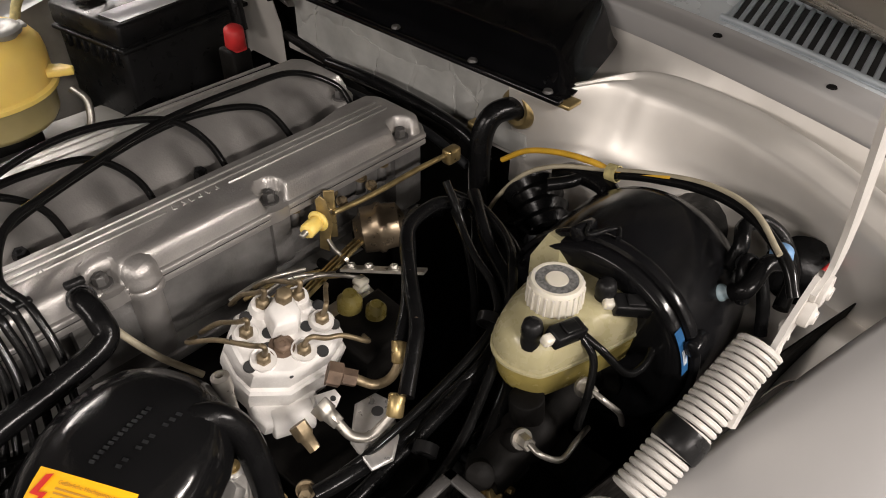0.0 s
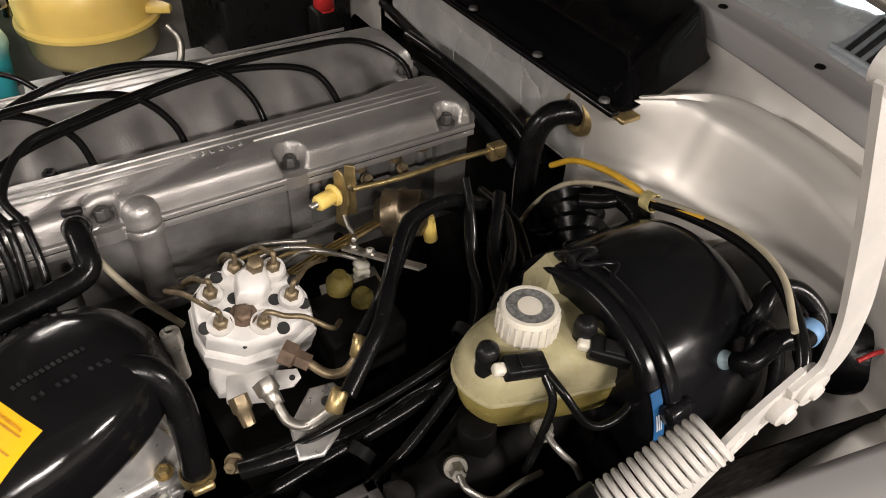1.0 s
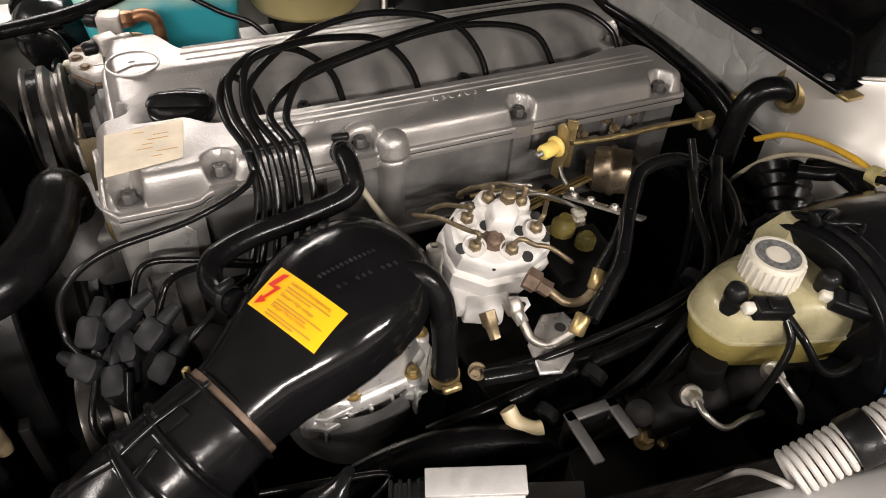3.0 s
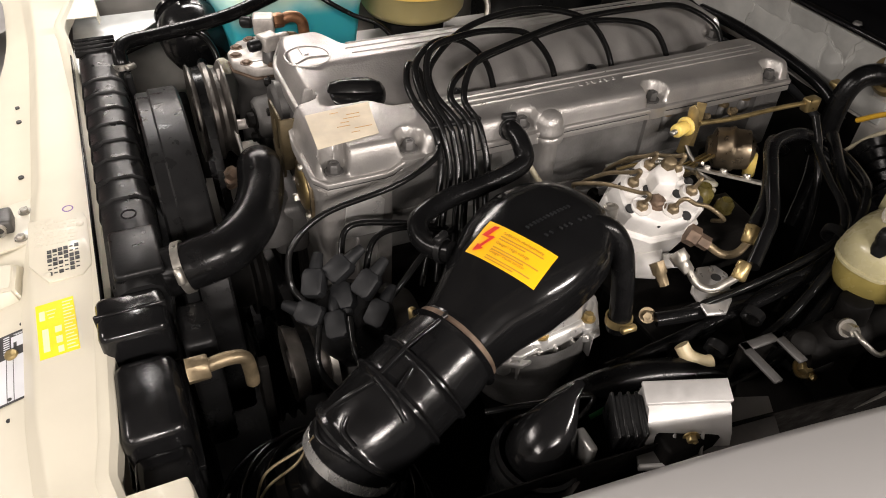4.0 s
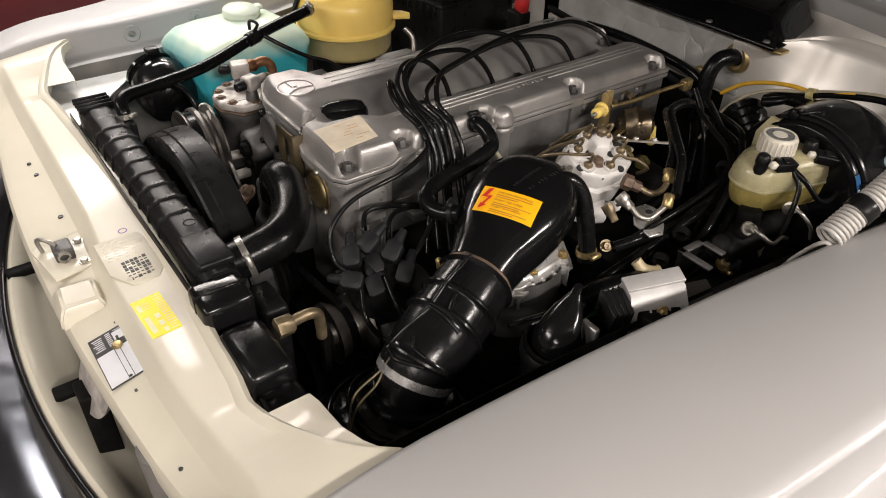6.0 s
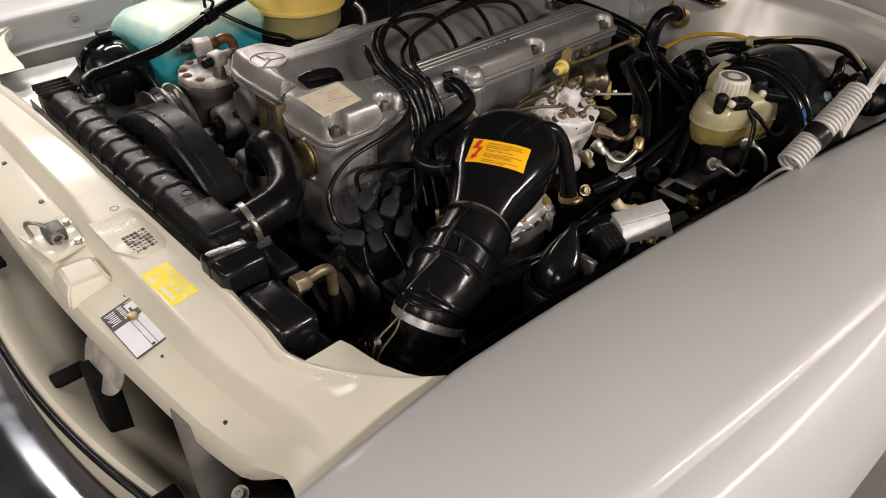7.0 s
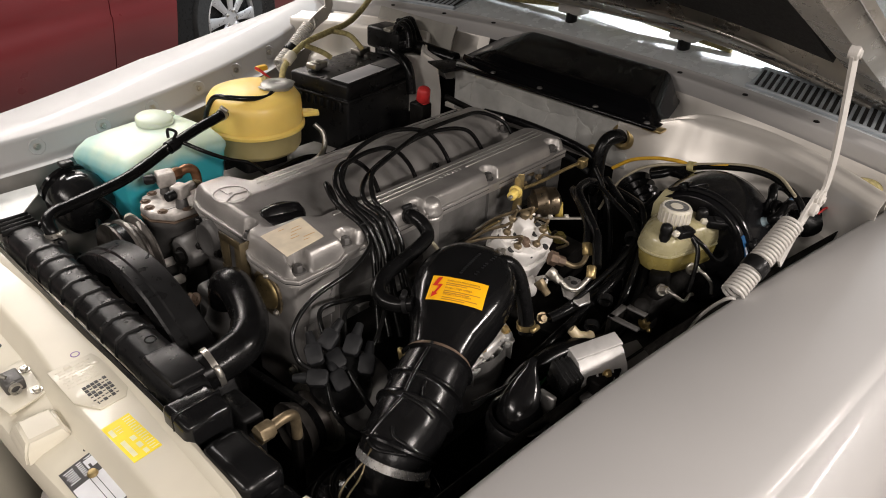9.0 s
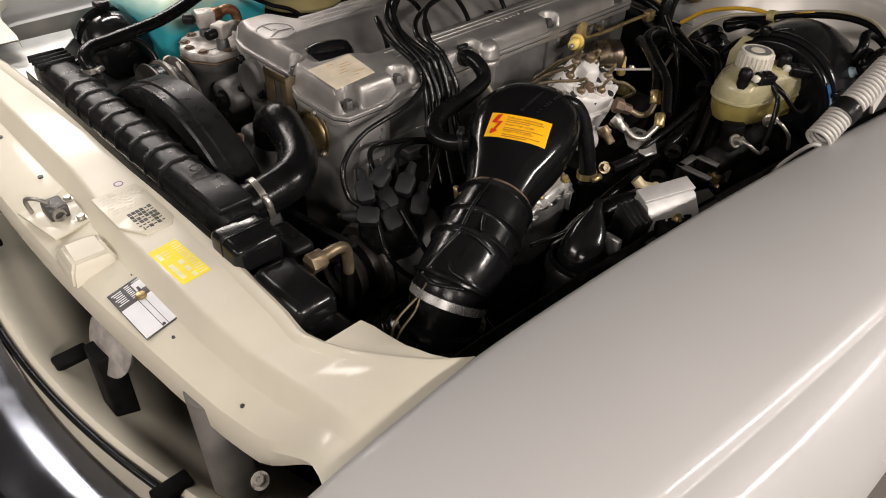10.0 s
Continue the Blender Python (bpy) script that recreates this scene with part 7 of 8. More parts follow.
part("overflow_pipe", tube([(0.350, 0.535, 0.935), (0.320, 0.520, 0.930), (0.275, 0.525, 0.936), (0.245, 0.545, 0.94), (0.232, 0.575, 0.935), (0.226, 0.60, 0.90), (0.222, 0.61, 0.86)], 0.0055, 10), CABLE, et)
part("bracket", tube([(0.425, 0.50, 0.85), (0.436, 0.485, 0.83), (0.425, 0.470, 0.80), (0.395, 0.465, 0.785), (0.36, 0.475, 0.775)], 0.006, 8), STEEL, et)
part("stand", bx(0.27, 0.38, 0.54, 0.64, 0.60, 0.788, 0.01), DARK, et)
ch = solo("vent_hose", tube([(0.226, 0.530, 0.917), (0.205, 0.524, 0.914), (0.160, 0.515, 0.908), (0.090, 0.492, 0.900), (-0.024, 0.454, 0.881), (-0.130, 0.427, 0.878), (-0.168, 0.414, 0.880), (-0.184, 0.400, 0.876), (-0.186, 0.388, 0.864), (-0.186, 0.384, 0.850)], 0.0102, 14, 7), RUBBER, "black rubber vent hose from tank to radiator", "hose")
clamp_band((0.218, 0.528, 0.916), (0.8, 0.3, 0.1), 0.0105, 0.008, STEEL, ch, (0, -0.5, 0.8))
clamp_band((-0.186, 0.386, 0.858), (0, 0.2, 1), 0.0105, 0.008, STEEL, ch, (1, -1, 0))
tie = thing("cable_tie_clip", "black plastic clip round the vent hose", "clip", (0.08, 0.465, 0.88))
part("collar", lathe([(0.0105, -0.011), (0.0125, -0.011), (0.0125, 0.011), (0.0105, 0.011)], (0.085, 0.4905, 0.899), (0.09, 0.03, 0.013), 20), BLACKM, tie)
part("strap", tube([(0.085, 0.501, 0.911), (0.09, 0.508, 0.924), (0.098, 0.494, 0.921), (0.087, 0.486, 0.912)], 0.003, 6), BLACKM, tie)
solo("washer_hose", tube([(0.10, 0.475, 0.905), (0.13, 0.455, 0.885), (0.17, 0.44, 0.862), (0.21, 0.425, 0.845), (0.25, 0.40, 0.80)], 0.004, 8, 6), CABLE, "thin black washer hose", "hose", "thin hoses")
solo("washer_hose", tube([(0.07, 0.475, 0.90), (0.045, 0.490, 0.885), (0.03, 0.50, 0.865), (0.032, 0.51, 0.84)], 0.004, 8, 6), CABLE, "thin black washer hose", "hose", "thin hoses")

# Added shelf and pipes lighten the gap where grey-brown engine parts belong.
ws = thing("stand_in_shelf", "grey shelf added in place of unclear parts by the far inner wing", "shelf", (0.34, 0.50, 0.60))
part("shelf", loft([[Vector((x, y, z)) for x, y in ((0.19, 0.40), (0.52, 0.40), (0.55, 0.47), (0.50, 0.60), (0.20, 0.60))] for z in (0.60, 0.752)] + [[Vector((x, y, 0.762)) for x, y in ((0.20, 0.415), (0.51, 0.415), (0.535, 0.47), (0.49, 0.59), (0.21, 0.59))]]), INNERM, ws, "", 40)
for k, (x0, x1, y, r) in enumerate(((0.20, 0.52, 0.425, 0.009), (0.22, 0.50, 0.452, 0.006), (0.30, 0.54, 0.478, 0.012))):
    solo("shelf_pipe", tube([(x0, y, 0.772), (x0 + 0.08, y + 0.012, 0.778), (x1 - 0.09, y - 0.006, 0.774), (x1, y + 0.01, 0.785)], r, 10, 6), (DULLBRASS, INNERM, RUBBER)[k], ("tarnished", "dusty grey", "black rubber")[k] + " pipe along the far shelf", "pipe")
bt = thing("battery", "black car battery with pale labels on top", "battery", (0.56, 0.52, 0.6))
BM = Matrix.Translation((0.510, 0.480, -0.004)) @ pose(0, 0, 0, 0, 0, 9)
part("case", bx(0, 0.24, 0.004, 0.171, 0.715, 0.895, 0.006, m=BM), BLACKM, bt)
part("lid", bx(-0.004, 0.244, 0.0, 0.175, 0.892, 0.928, 0.006, m=BM), BLACKM, bt)
part("side_rib", bx(-0.006, 0.246, -0.003, 0.178, 0.884, 0.891, 0.002, m=BM), BLACKM, bt)
part("label", bx(0.010, 0.150, 0.010, 0.062, 0.9285, 0.9292, 0, m=BM), WHITE, bt, "white label")
part("label", bx(0.156, 0.225, 0.010, 0.062, 0.9285, 0.9292, 0, m=BM), mat("grey_label", (0.25, 0.25, 0.25), 0.4, 0.2), bt, "grey label")
part("tray", bx(-0.02, 0.26, -0.015, 0.19, 0.66, 0.716, 0.006, m=BM), DARK, bt)
for u, v in ((0.04, 0.13), (0.20, 0.13)):
    part("post", cyl(BM @ Vector((u, v, 0.926)), BM @ Vector((u, v, 0.948)), 0.009), STEEL, bt)
    part("post_clamp", bx(u - 0.022, u + 0.022, v - 0.015, v + 0.015, 0.932, 0.946, 0.003, m=BM), STEEL, bt)
for i in range(7):
    part("case_rib", bx(-0.006, 0.002, 0.02 + 0.02 * i, 0.026 + 0.02 * i, 0.862, 0.884, 0.001, 1, m=BM), BLACKM, bt)
solo("battery_cable", tube([(0.36, 0.585, 0.945), (0.40, 0.585, 0.925), (0.43, 0.60, 0.958), (0.50, 0.625, 0.985), (0.58, 0.64, 0.995), (0.66, 0.66, 1.0), (0.74, 0.70, 1.01), (0.84, 0.74, 1.05)], 0.007, 10, 7), OLIVE, "frayed olive cloth-wrapped battery cable", "cable")
solo("cable_branch", tube([(0.50, 0.625, 0.985), (0.54, 0.61, 0.965), (0.56, 0.60, 0.95)], 0.006, 10, 6), OLIVE, "frayed olive cable branch on the battery", "cable")
solo("cable_branch", tube([(0.60, 0.645, 0.996), (0.635, 0.62, 0.985), (0.65, 0.59, 0.955)], 0.006, 10, 6), OLIVE, "frayed olive cable branch on the battery", "cable")
solo("cable_sleeve", cyl((0.435, 0.603, 0.962), (0.46, 0.612, 0.974), 0.012), CAPW, "ivory plastic sleeve on the battery cable", "sleeve")
jt = thing("jumper_terminal", "bright red terminal cap behind the engine", "terminal", (0.626, 0.362, 0.86))
part("cap", lathe([(0, 0.030), (0.010, 0.030), (0.0145, 0.026), (0.0155, 0.0), (0.012, -0.004), (0, -0.004)], (0.626, 0.362, 0.898), (-0.1, -0.2, 1), 20), REDP, jt)
part("cap_skirt", bx(0.618, 0.640, 0.352, 0.364, 0.865, 0.905, 0.004), REDP, jt)
part("post", bx(0.61, 0.645, 0.35, 0.39, 0.80, 0.89, 0.005), DARK, jt)
solo("red_wire", tube([(0.355, 0.605, 0.965), (0.365, 0.59, 0.955), (0.385, 0.585, 0.930), (0.395, 0.575, 0.90)], 0.003, 8, 6), REDP, "thin red wire by the battery", "wire")
solo("wire_connector", bx(0.36, 0.385, 0.60, 0.615, 0.955, 0.966, 0.003), YELWIRE, "small orange wire connector by the battery", "connector")
# valve block behind battery
hv = thing("heater_valve", "black heater valve block with hoses at the bulkhead", "heater valve", (0.80, 0.60, 0.85))
part("block", bx(0.76, 0.84, 0.58, 0.70, 0.92, 0.975, 0.008), BLACKM, hv)
for i in range(3):
    part("valve_stub", cyl((0.772 + 0.024 * i, 0.60 + 0.02 * i, 0.97), (0.770 + 0.024 * i, 0.595 + 0.02 * i, 0.992), 0.011, 0.009), BLACKP, hv)
    part("valve_hose", tube([(0.770 + 0.024 * i, 0.595 + 0.02 * i, 0.985), (0.768 + 0.024 * i, 0.575 + 0.01 * i, 1.0), (0.76 + 0.02 * i, 0.545 + 0.01 * i, 0.990), (0.75 + 0.02 * i, 0.53, 0.955)], 0.0085, 10), RUBBER, hv)
part("valve_clip", bx(0.75, 0.80, 0.60, 0.625, 0.975, 0.984, 0.003), STEEL, hv)
part("pipe", tube([(0.78, 0.60, 0.94), (0.78, 0.54, 0.95), (0.79, 0.47, 0.945), (0.80, 0.42, 0.94)], 0.018, 14), RUBBER, hv)
part("pipe", tube([(0.74, 0.62, 0.93), (0.72, 0.55, 0.94), (0.715, 0.50, 0.92), (0.71, 0.48, 0.86)], 0.012, 12), RUBBER, hv)
part("foot", bx(0.77, 0.83, 0.60, 0.68, 0.80, 0.925, 0.006), DARK, hv)
solo("insulation_flap", grid(lambda y, t: Vector((0.86 - 0.02 * math.sin(t * 3), y, 0.88 + 0.12 * t)), lin(0.47, 0.74, 12), lin(0, 1, 8), 0.006), mat("pale_worn_pad", (0.30, 0.29, 0.26), 0.6, 0.0, var=0.15, scale=20, bump=0.2), "pale worn insulation pad at the bulkhead", "insulation pad")

# headlamp housing seen from behind on the far side
hl = thing("headlamp_housing", "black headlamp bucket seen from behind with an ivory hose tail", "headlamp housing", (-0.11, 0.60, 0.6))
HB, HX = Vector((-0.076, 0.622, 0.826)), Vector((0.18, -0.86, -0.46))
part("bucket", lathe([(0.040, -0.006), (0.043, 0.0), (0.043, 0.012), (0.050, 0.020), (0.056, 0.040), (0.056, 0.066), (0.048, 0.090), (0.030, 0.100), (0, 0.102)], HB, HX, 36), ELBOW, hl)
part("cap", lathe([(0, -0.012), (0.022, -0.011), (0.034, -0.007), (0.0405, -0.002), (0.0405, 0.003)], HB, HX, 36), BLACKM, hl)
part("ring", lathe([(0.043, -0.004), (0.0465, -0.002), (0.0465, 0.004), (0.043, 0.006)], HB, HX, 36), BLACKP, hl)
part("plug", bx(-0.082, -0.058, 0.590, 0.612, 0.866, 0.876, 0.003), BLACKM, hl)
part("tap", tube([(-0.068, 0.506, 0.776), (-0.058, 0.500, 0.778), (-0.047, 0.488, 0.777), (-0.030, 0.478, 0.779)], 0.0052, 10), CAPW, hl, "ivory hose tail")
part("cable", tube([(-0.21, 0.44, 0.84), (-0.16, 0.47, 0.845), (-0.10, 0.51, 0.842), (-0.065, 0.50, 0.838), (-0.05, 0.48, 0.82), (-0.045, 0.46, 0.78)], 0.005, 8), CABLE, hl)
part("stem", bx(-0.145, -0.10, 0.50, 0.55, 0.55, 0.72, 0.006), DARK, hl)
part("neck_ring", lathe([(0.012, 0.0), (0.016, 0.002), (0.016, 0.006), (0.010, 0.008)], (-0.072, 0.510, 0.775), (0.8, -0.45, 0.2), 20), BLACKM, hl)
solo("grille_air_guide", prism([(-0.255, 0.49), (-0.11, 0.66), (-0.10, 0.70), (-0.25, 0.70)], 0.80, 0.803, 0.001), mat("pale_inner_panel", (0.60, 0.60, 0.58), 0.4, 0.2), "pale painted corner panel by the lamp", "panel")

# ---------------------------------------------------------------- scuttle tray
tr = thing("scuttle_intake_tray", "glossy black plastic scuttle air intake", "air intake tray", (0.84, 0.12, 0.95))


def tray_f(u, v):
    """Rounded pillow: u from front to rear, v along the scuttle, both -1 to 1."""
    near_x, far_x = 0.722 + 0.045 * max(0, v) ** 2, 0.951 + 0.020 * v - 0.020 * max(0, v - 0.4)
    k = (u * (1 - 0.06 * abs(v) ** 12) + 1) / 2
    x = near_x + (far_x - near_x) * k
    y0 = -0.156 + 0.052 * k ** 1.3
    y = y0 + (0.385 - y0) * (v * (1 - 0.03 * abs(u) ** 10) + 1) / 2
    e = sm(-1.0, -0.50, u) * sm(1.0, 0.80, u) * sm(-1.0, -0.80, v) * sm(1.0, 0.62, v)
    ledge = 0.006 * math.exp(-((u + 0.86) / 0.07) ** 2) * sm(-0.93, -0.86, v)
    return Vector((x, y, 0.9585 + 0.030 * e ** 0.8 + ledge + 0.026 * k * sm(-1.0, -0.85, v) * sm(1.0, 0.85, u)))


part("shell", grid(tray_f, lin(-1, 1, 44), lin(-1, 1, 72), 0.003), TRAY, tr, "", 60)
part("front_bar", tube([(0.742, -0.122, 0.966), (0.742, 0.0, 0.967), (0.747, 0.2, 0.968), (0.765, 0.335, 0.968)], 0.0075, 12, 5), TRAY, tr)
part("end_bar", tube([(0.742, -0.122, 0.966), (0.765, -0.118, 0.972), (0.80, -0.108, 0.976)], 0.006, 10, 5), TRAY, tr)
part("edge_bar", bx(0.715, 0.728, -0.155, 0.35, 0.956, 0.964, 0.003), TRAY, tr)
for x, y in ((0.722, -0.135), (0.722, -0.02), (0.726, 0.12), (0.73, 0.25), (0.940, -0.07), (0.955, 0.12)):
    part("screw", lathe([(0, 0.004), (0.005, 0.003), (0.0065, 0)], (x, y, 0.966 if x < 0.8 else 0.976), (0, 0, 1), 14), ALUD, tr)
part("under_clip", bx(0.724, 0.75, -0.165, -0.125, 0.951, 0.957, 0.002), BRASS, tr)
solo("fuse_flap", prism([(0.69, 0.36), (0.76, 0.345), (0.80, 0.40), (0.72, 0.44)], 0.945, 0.95, 0.002), BLACKM, "flat black plastic cover at the end of the scuttle", "cover")
# heater hose with grommet
solo("heater_hose", tube([(0.748, -0.080, 0.915), (0.735, -0.074, 0.917), (0.716, -0.064, 0.912), (0.702, -0.060, 0.893), (0.694, -0.062, 0.860), (0.688, -0.07, 0.81), (0.68, -0.085, 0.76), (0.66, -0.10, 0.70)], 0.0145, 16, 8), RUBBER, "black rubber heater hose through a bulkhead grommet", "hose")
solo("grommet", lathe([(0.014, 0.0), (0.014, 0.008), (0.020, 0.010), (0.026, 0.006), (0.027, 0.0), (0.026, -0.004)], (0.747, -0.080, 0.915), (-1, 0.05, 0.05), 32), BRASS, "yellowed metal grommet ring in the bulkhead", "grommet")
solo("bulkhead_clip", bx(0.718, 0.735, -0.035, -0.018, 0.868, 0.884, 0.003), BRASS, "small brass-coloured clip on the bulkhead", "clip")

# ---------------------------------------------------------------- cables and hoses by the servo
YW = [(0.706, -0.090, 0.862), (0.700, -0.13, 0.895), (0.692, -0.18, 0.918), (0.685, -0.225, 0.930), (0.683, -0.262, 0.933), (0.68, -0.32, 0.955), (0.672, -0.375, 0.965), (0.655, -0.42, 0.962)]
solo("yellow_wire", tube(YW[:6], 0.0036, 8, 7), YELWIRE, "yellow wire along the bulkhead", "wire")
solo("beige_wire", tube([(0.650, -0.105, 0.795), (0.660, -0.12, 0.84), (0.668, -0.15, 0.885), (0.675, -0.19, 0.912), (0.682, -0.24, 0.928), (0.682, -0.30, 0.950), (0.676, -0.36, 0.968), (0.66, -0.41, 0.972), (0.63, -0.45, 0.962)], 0.0028, 8, 7), BEIGEWIRE, "beige wire arching over the brake servo", "wire")
solo("black_harness", tube([(0.688, -0.20, 0.908), (0.684, -0.25, 0.926), (0.682, -0.30, 0.945), (0.675, -0.36, 0.962), (0.660, -0.41, 0.966), (0.635, -0.455, 0.955), (0.62, -0.475, 0.935)], 0.0055, 10, 7), CABLE, "black wiring harness over the brake servo", "cable")
solo("wire_tie", lathe([(0.008, -0.006), (0.0095, -0.006), (0.0095, 0.006), (0.008, 0.006)], (0.684, -0.255, 0.929), (-0.02, -1, 0.2), 16), OLIVE, "olive tape round the wiring", "tape")
solo("vacuum_hose", tube([on_drum(0.60, 0.012, 0.012), on_drum(0.62, 0.014, 0.026), (0.640, -0.440, 0.938), (0.660, -0.446, 0.934), (0.682, -0.440, 0.932), (0.70, -0.43, 0.92)], 0.0085, 14, 7), RUBBER, "black vacuum hose on the brake servo", "hose")
solo("blue_check_valve", cyl((0.664, -0.445, 0.9335), (0.678, -0.441, 0.9325), 0.0105), mat("pale_blue_band", (0.16, 0.30, 0.50), 0.4), "pale blue one-way valve in the vacuum hose", "valve")
solo("ribbed_boot", lathe([(0.03 + 0.006 * (i % 2), 0.009 * i) for i in range(9)] + [(0, 0.075)], (0.66, -0.20, 0.83), (0.35, 0.6, 0.25), 28), RUBBER, "ribbed black rubber boot at the bulkhead", "boot")
solo("wing_hose", tube([(0.70, -0.18, 0.885), (0.69, -0.21, 0.905), (0.68, -0.25, 0.912), (0.66, -0.28, 0.905)], 0.012, 12, 6), RUBBER, "short black rubber hose behind the servo", "hose")
harn = [[(0.60, -0.10, 0.87), (0.590, -0.15, 0.882), (0.560, -0.21, 0.893), (0.518, -0.255, 0.902), (0.478, -0.283, 0.875), (0.43, -0.302, 0.845), (0.37, -0.318, 0.815), (0.30, -0.322, 0.79), (0.22, -0.315, 0.775)],
        [(0.62, -0.10, 0.85), (0.610, -0.16, 0.852), (0.575, -0.225, 0.855), (0.53, -0.270, 0.858), (0.48, -0.298, 0.845), (0.42, -0.322, 0.820), (0.36, -0.338, 0.795), (0.28, -0.340, 0.772), (0.17, -0.335, 0.755)]]
for i, pts in enumerate(harn):
    solo("wiring_loom", tube(pts, (0.005, 0.007)[i], 12, 7), CABLE, "glossy black wiring loom across the engine bay", "cable", "wiring looms")
FH = [(0.354, -0.275, 0.869), (0.381, -0.256, 0.882), (0.405, -0.237, 0.893), (0.441, -0.192, 0.905), (0.482, -0.15, 0.91), (0.535, -0.137, 0.905), (0.574, -0.136, 0.885), (0.62, -0.10, 0.84)]
fh = solo("fuel_hose", tube(FH, 0.0074, 14, 7), RUBBER, "black rubber fuel hose with faint red print", "hose", "fuel hoses", angle=70)
for k in range(3):
    p, q = Vector(FH[2 + k // 2]), Vector(FH[3])
    c = p + (q - p) * (0.10 + 0.22 * k)
    part("print_bar", lathe([(0.0014, 0), (0.0026, 0), (0.0026, 0.0005), (0.0014, 0.0005)], c + Vector((-0.0040, -0.0050, 0.0042)), (-0.55, -0.65, 0.55), 12), RUST, fh)
solo("fuel_hose", tube([(0.388, -0.234, 0.878), (0.42, -0.212, 0.892), (0.46, -0.172, 0.898), (0.50, -0.132, 0.894), (0.55, -0.10, 0.87), (0.60, -0.08, 0.83)], 0.0076, 12, 7), RUBBER, "black rubber fuel hose", "hose", "fuel hoses")
solo("vacuum_line", tube([(0.552, -0.135, 0.925), (0.545, -0.16, 0.90), (0.535, -0.185, 0.865), (0.53, -0.20, 0.82), (0.52, -0.21, 0.77)], 0.0045, 10, 6), CABLE, "thin black vacuum line", "hose", "vacuum lines")
solo("coolant_pipe", tube([(0.33, -0.335, 0.775), (0.27, -0.315, 0.785), (0.20, -0.30, 0.79), (0.13, -0.30, 0.782), (0.10, -0.32, 0.77)], 0.016, 14, 7), RUBBER, "thick black hose low in the engine bay", "hose")
solo("ivory_pipe_end", tube([(0.268, -0.296, 0.808), (0.272, -0.306, 0.800), (0.284, -0.316, 0.796), (0.292, -0.318, 0.796)], 0.0078, 14, 6), mat("aged_ivory_plastic", (0.66, 0.55, 0.34), 0.4, 0.0, var=0.1, scale=60), "ivory plastic pipe bend", "pipe")
solo("thin_wire", tube([(0.05, -0.29, 0.80), (0.10, -0.30, 0.80), (0.15, -0.315, 0.805), (0.13, -0.325, 0.79), (0.10, -0.33, 0.78)], 0.003, 8, 6), CABLE, "thin black wire under the intake", "wire")
solo("green_wire", tube([(0.16, -0.31, 0.76), (0.19, -0.315, 0.775), (0.23, -0.325, 0.77), (0.25, -0.33, 0.75)], 0.0028, 8, 6), GREENW, "green wire low in the engine bay", "wire")
solo("feed_pipe", tube([(0.215, -0.032, 0.893), (0.228, -0.045, 0.865), (0.245, -0.06, 0.838), (0.27, -0.08, 0.81)], 0.0035, 8, 6), BEIGEWIRE, "thin beige pipe beside the breather hose", "pipe")
for i in range(5):
    solo("injection_pipe", tube([(0.325 + 0.012 * i, -0.056 - 0.006 * i, 0.855 - 0.003 * i), (0.36 + 0.01 * i, -0.066 - 0.008 * i, 0.866 - 0.004 * (i % 2)), (0.405 + 0.012 * i, -0.074 - 0.009 * i, 0.858 - 0.005 * i)], 0.0022, 8, 4), BRASS if i % 2 else STEEL, "thin bright injection pipe", "pipe", "injection pipes")
for i in range(3):
    solo("injection_pipe", tube([(0.38, -0.095 + 0.008 * i, 0.838 - 0.004 * i), (0.43, -0.082 + 0.008 * i, 0.84 - 0.004 * i), (0.50, -0.06 + 0.008 * i, 0.835 - 0.004 * i)], 0.0022, 8, 4), BRASS, "thin brass-coloured injection pipe", "pipe", "injection pipes")

# hoses and cables that crowd the gap between engine and servo
solo("bay_hose", tube([(0.545, -0.154, 0.900), (0.512, -0.210, 0.895), (0.496, -0.251, 0.885), (0.470, -0.274, 0.870), (0.408, -0.277, 0.850), (0.324, -0.272, 0.830), (0.270, -0.252, 0.800)], 0.0042, 12, 7), CABLE, "glossy black hose or cable crowding the gap by the servo", "hose", "bay hoses", angle=70)
solo("bay_hose", tube([(0.595, -0.138, 0.890), (0.542, -0.206, 0.885), (0.519, -0.254, 0.870), (0.486, -0.277, 0.850), (0.429, -0.282, 0.830), (0.356, -0.280, 0.810), (0.278, -0.277, 0.790), (0.204, -0.271, 0.770)], 0.0075, 12, 7), RUBBER, "glossy black hose or cable crowding the gap by the servo", "hose", "bay hoses", angle=70)
solo("bay_hose", tube([(0.537, -0.253, 0.860), (0.494, -0.269, 0.850), (0.444, -0.280, 0.840), (0.399, -0.274, 0.820), (0.335, -0.280, 0.800), (0.314, -0.279, 0.770), (0.312, -0.277, 0.730)], 0.0050, 12, 7), CABLE, "glossy black hose or cable crowding the gap by the servo", "hose", "bay hoses", angle=70)
solo("bay_hose", tube([(0.263, -0.259, 0.810), (0.293, -0.268, 0.815), (0.336, -0.273, 0.815), (0.387, -0.273, 0.810)], 0.0080, 12, 7), RUBBER, "glossy black hose or cable crowding the gap by the servo", "hose", "bay hoses", angle=70)
solo("bay_hose", tube([(0.610, -0.110, 0.860), (0.610, -0.148, 0.850), (0.631, -0.163, 0.840), (0.656, -0.176, 0.850), (0.686, -0.171, 0.860)], 0.0065, 12, 7), RUBBER, "glossy black hose or cable crowding the gap by the servo", "hose", "bay hoses", angle=70)
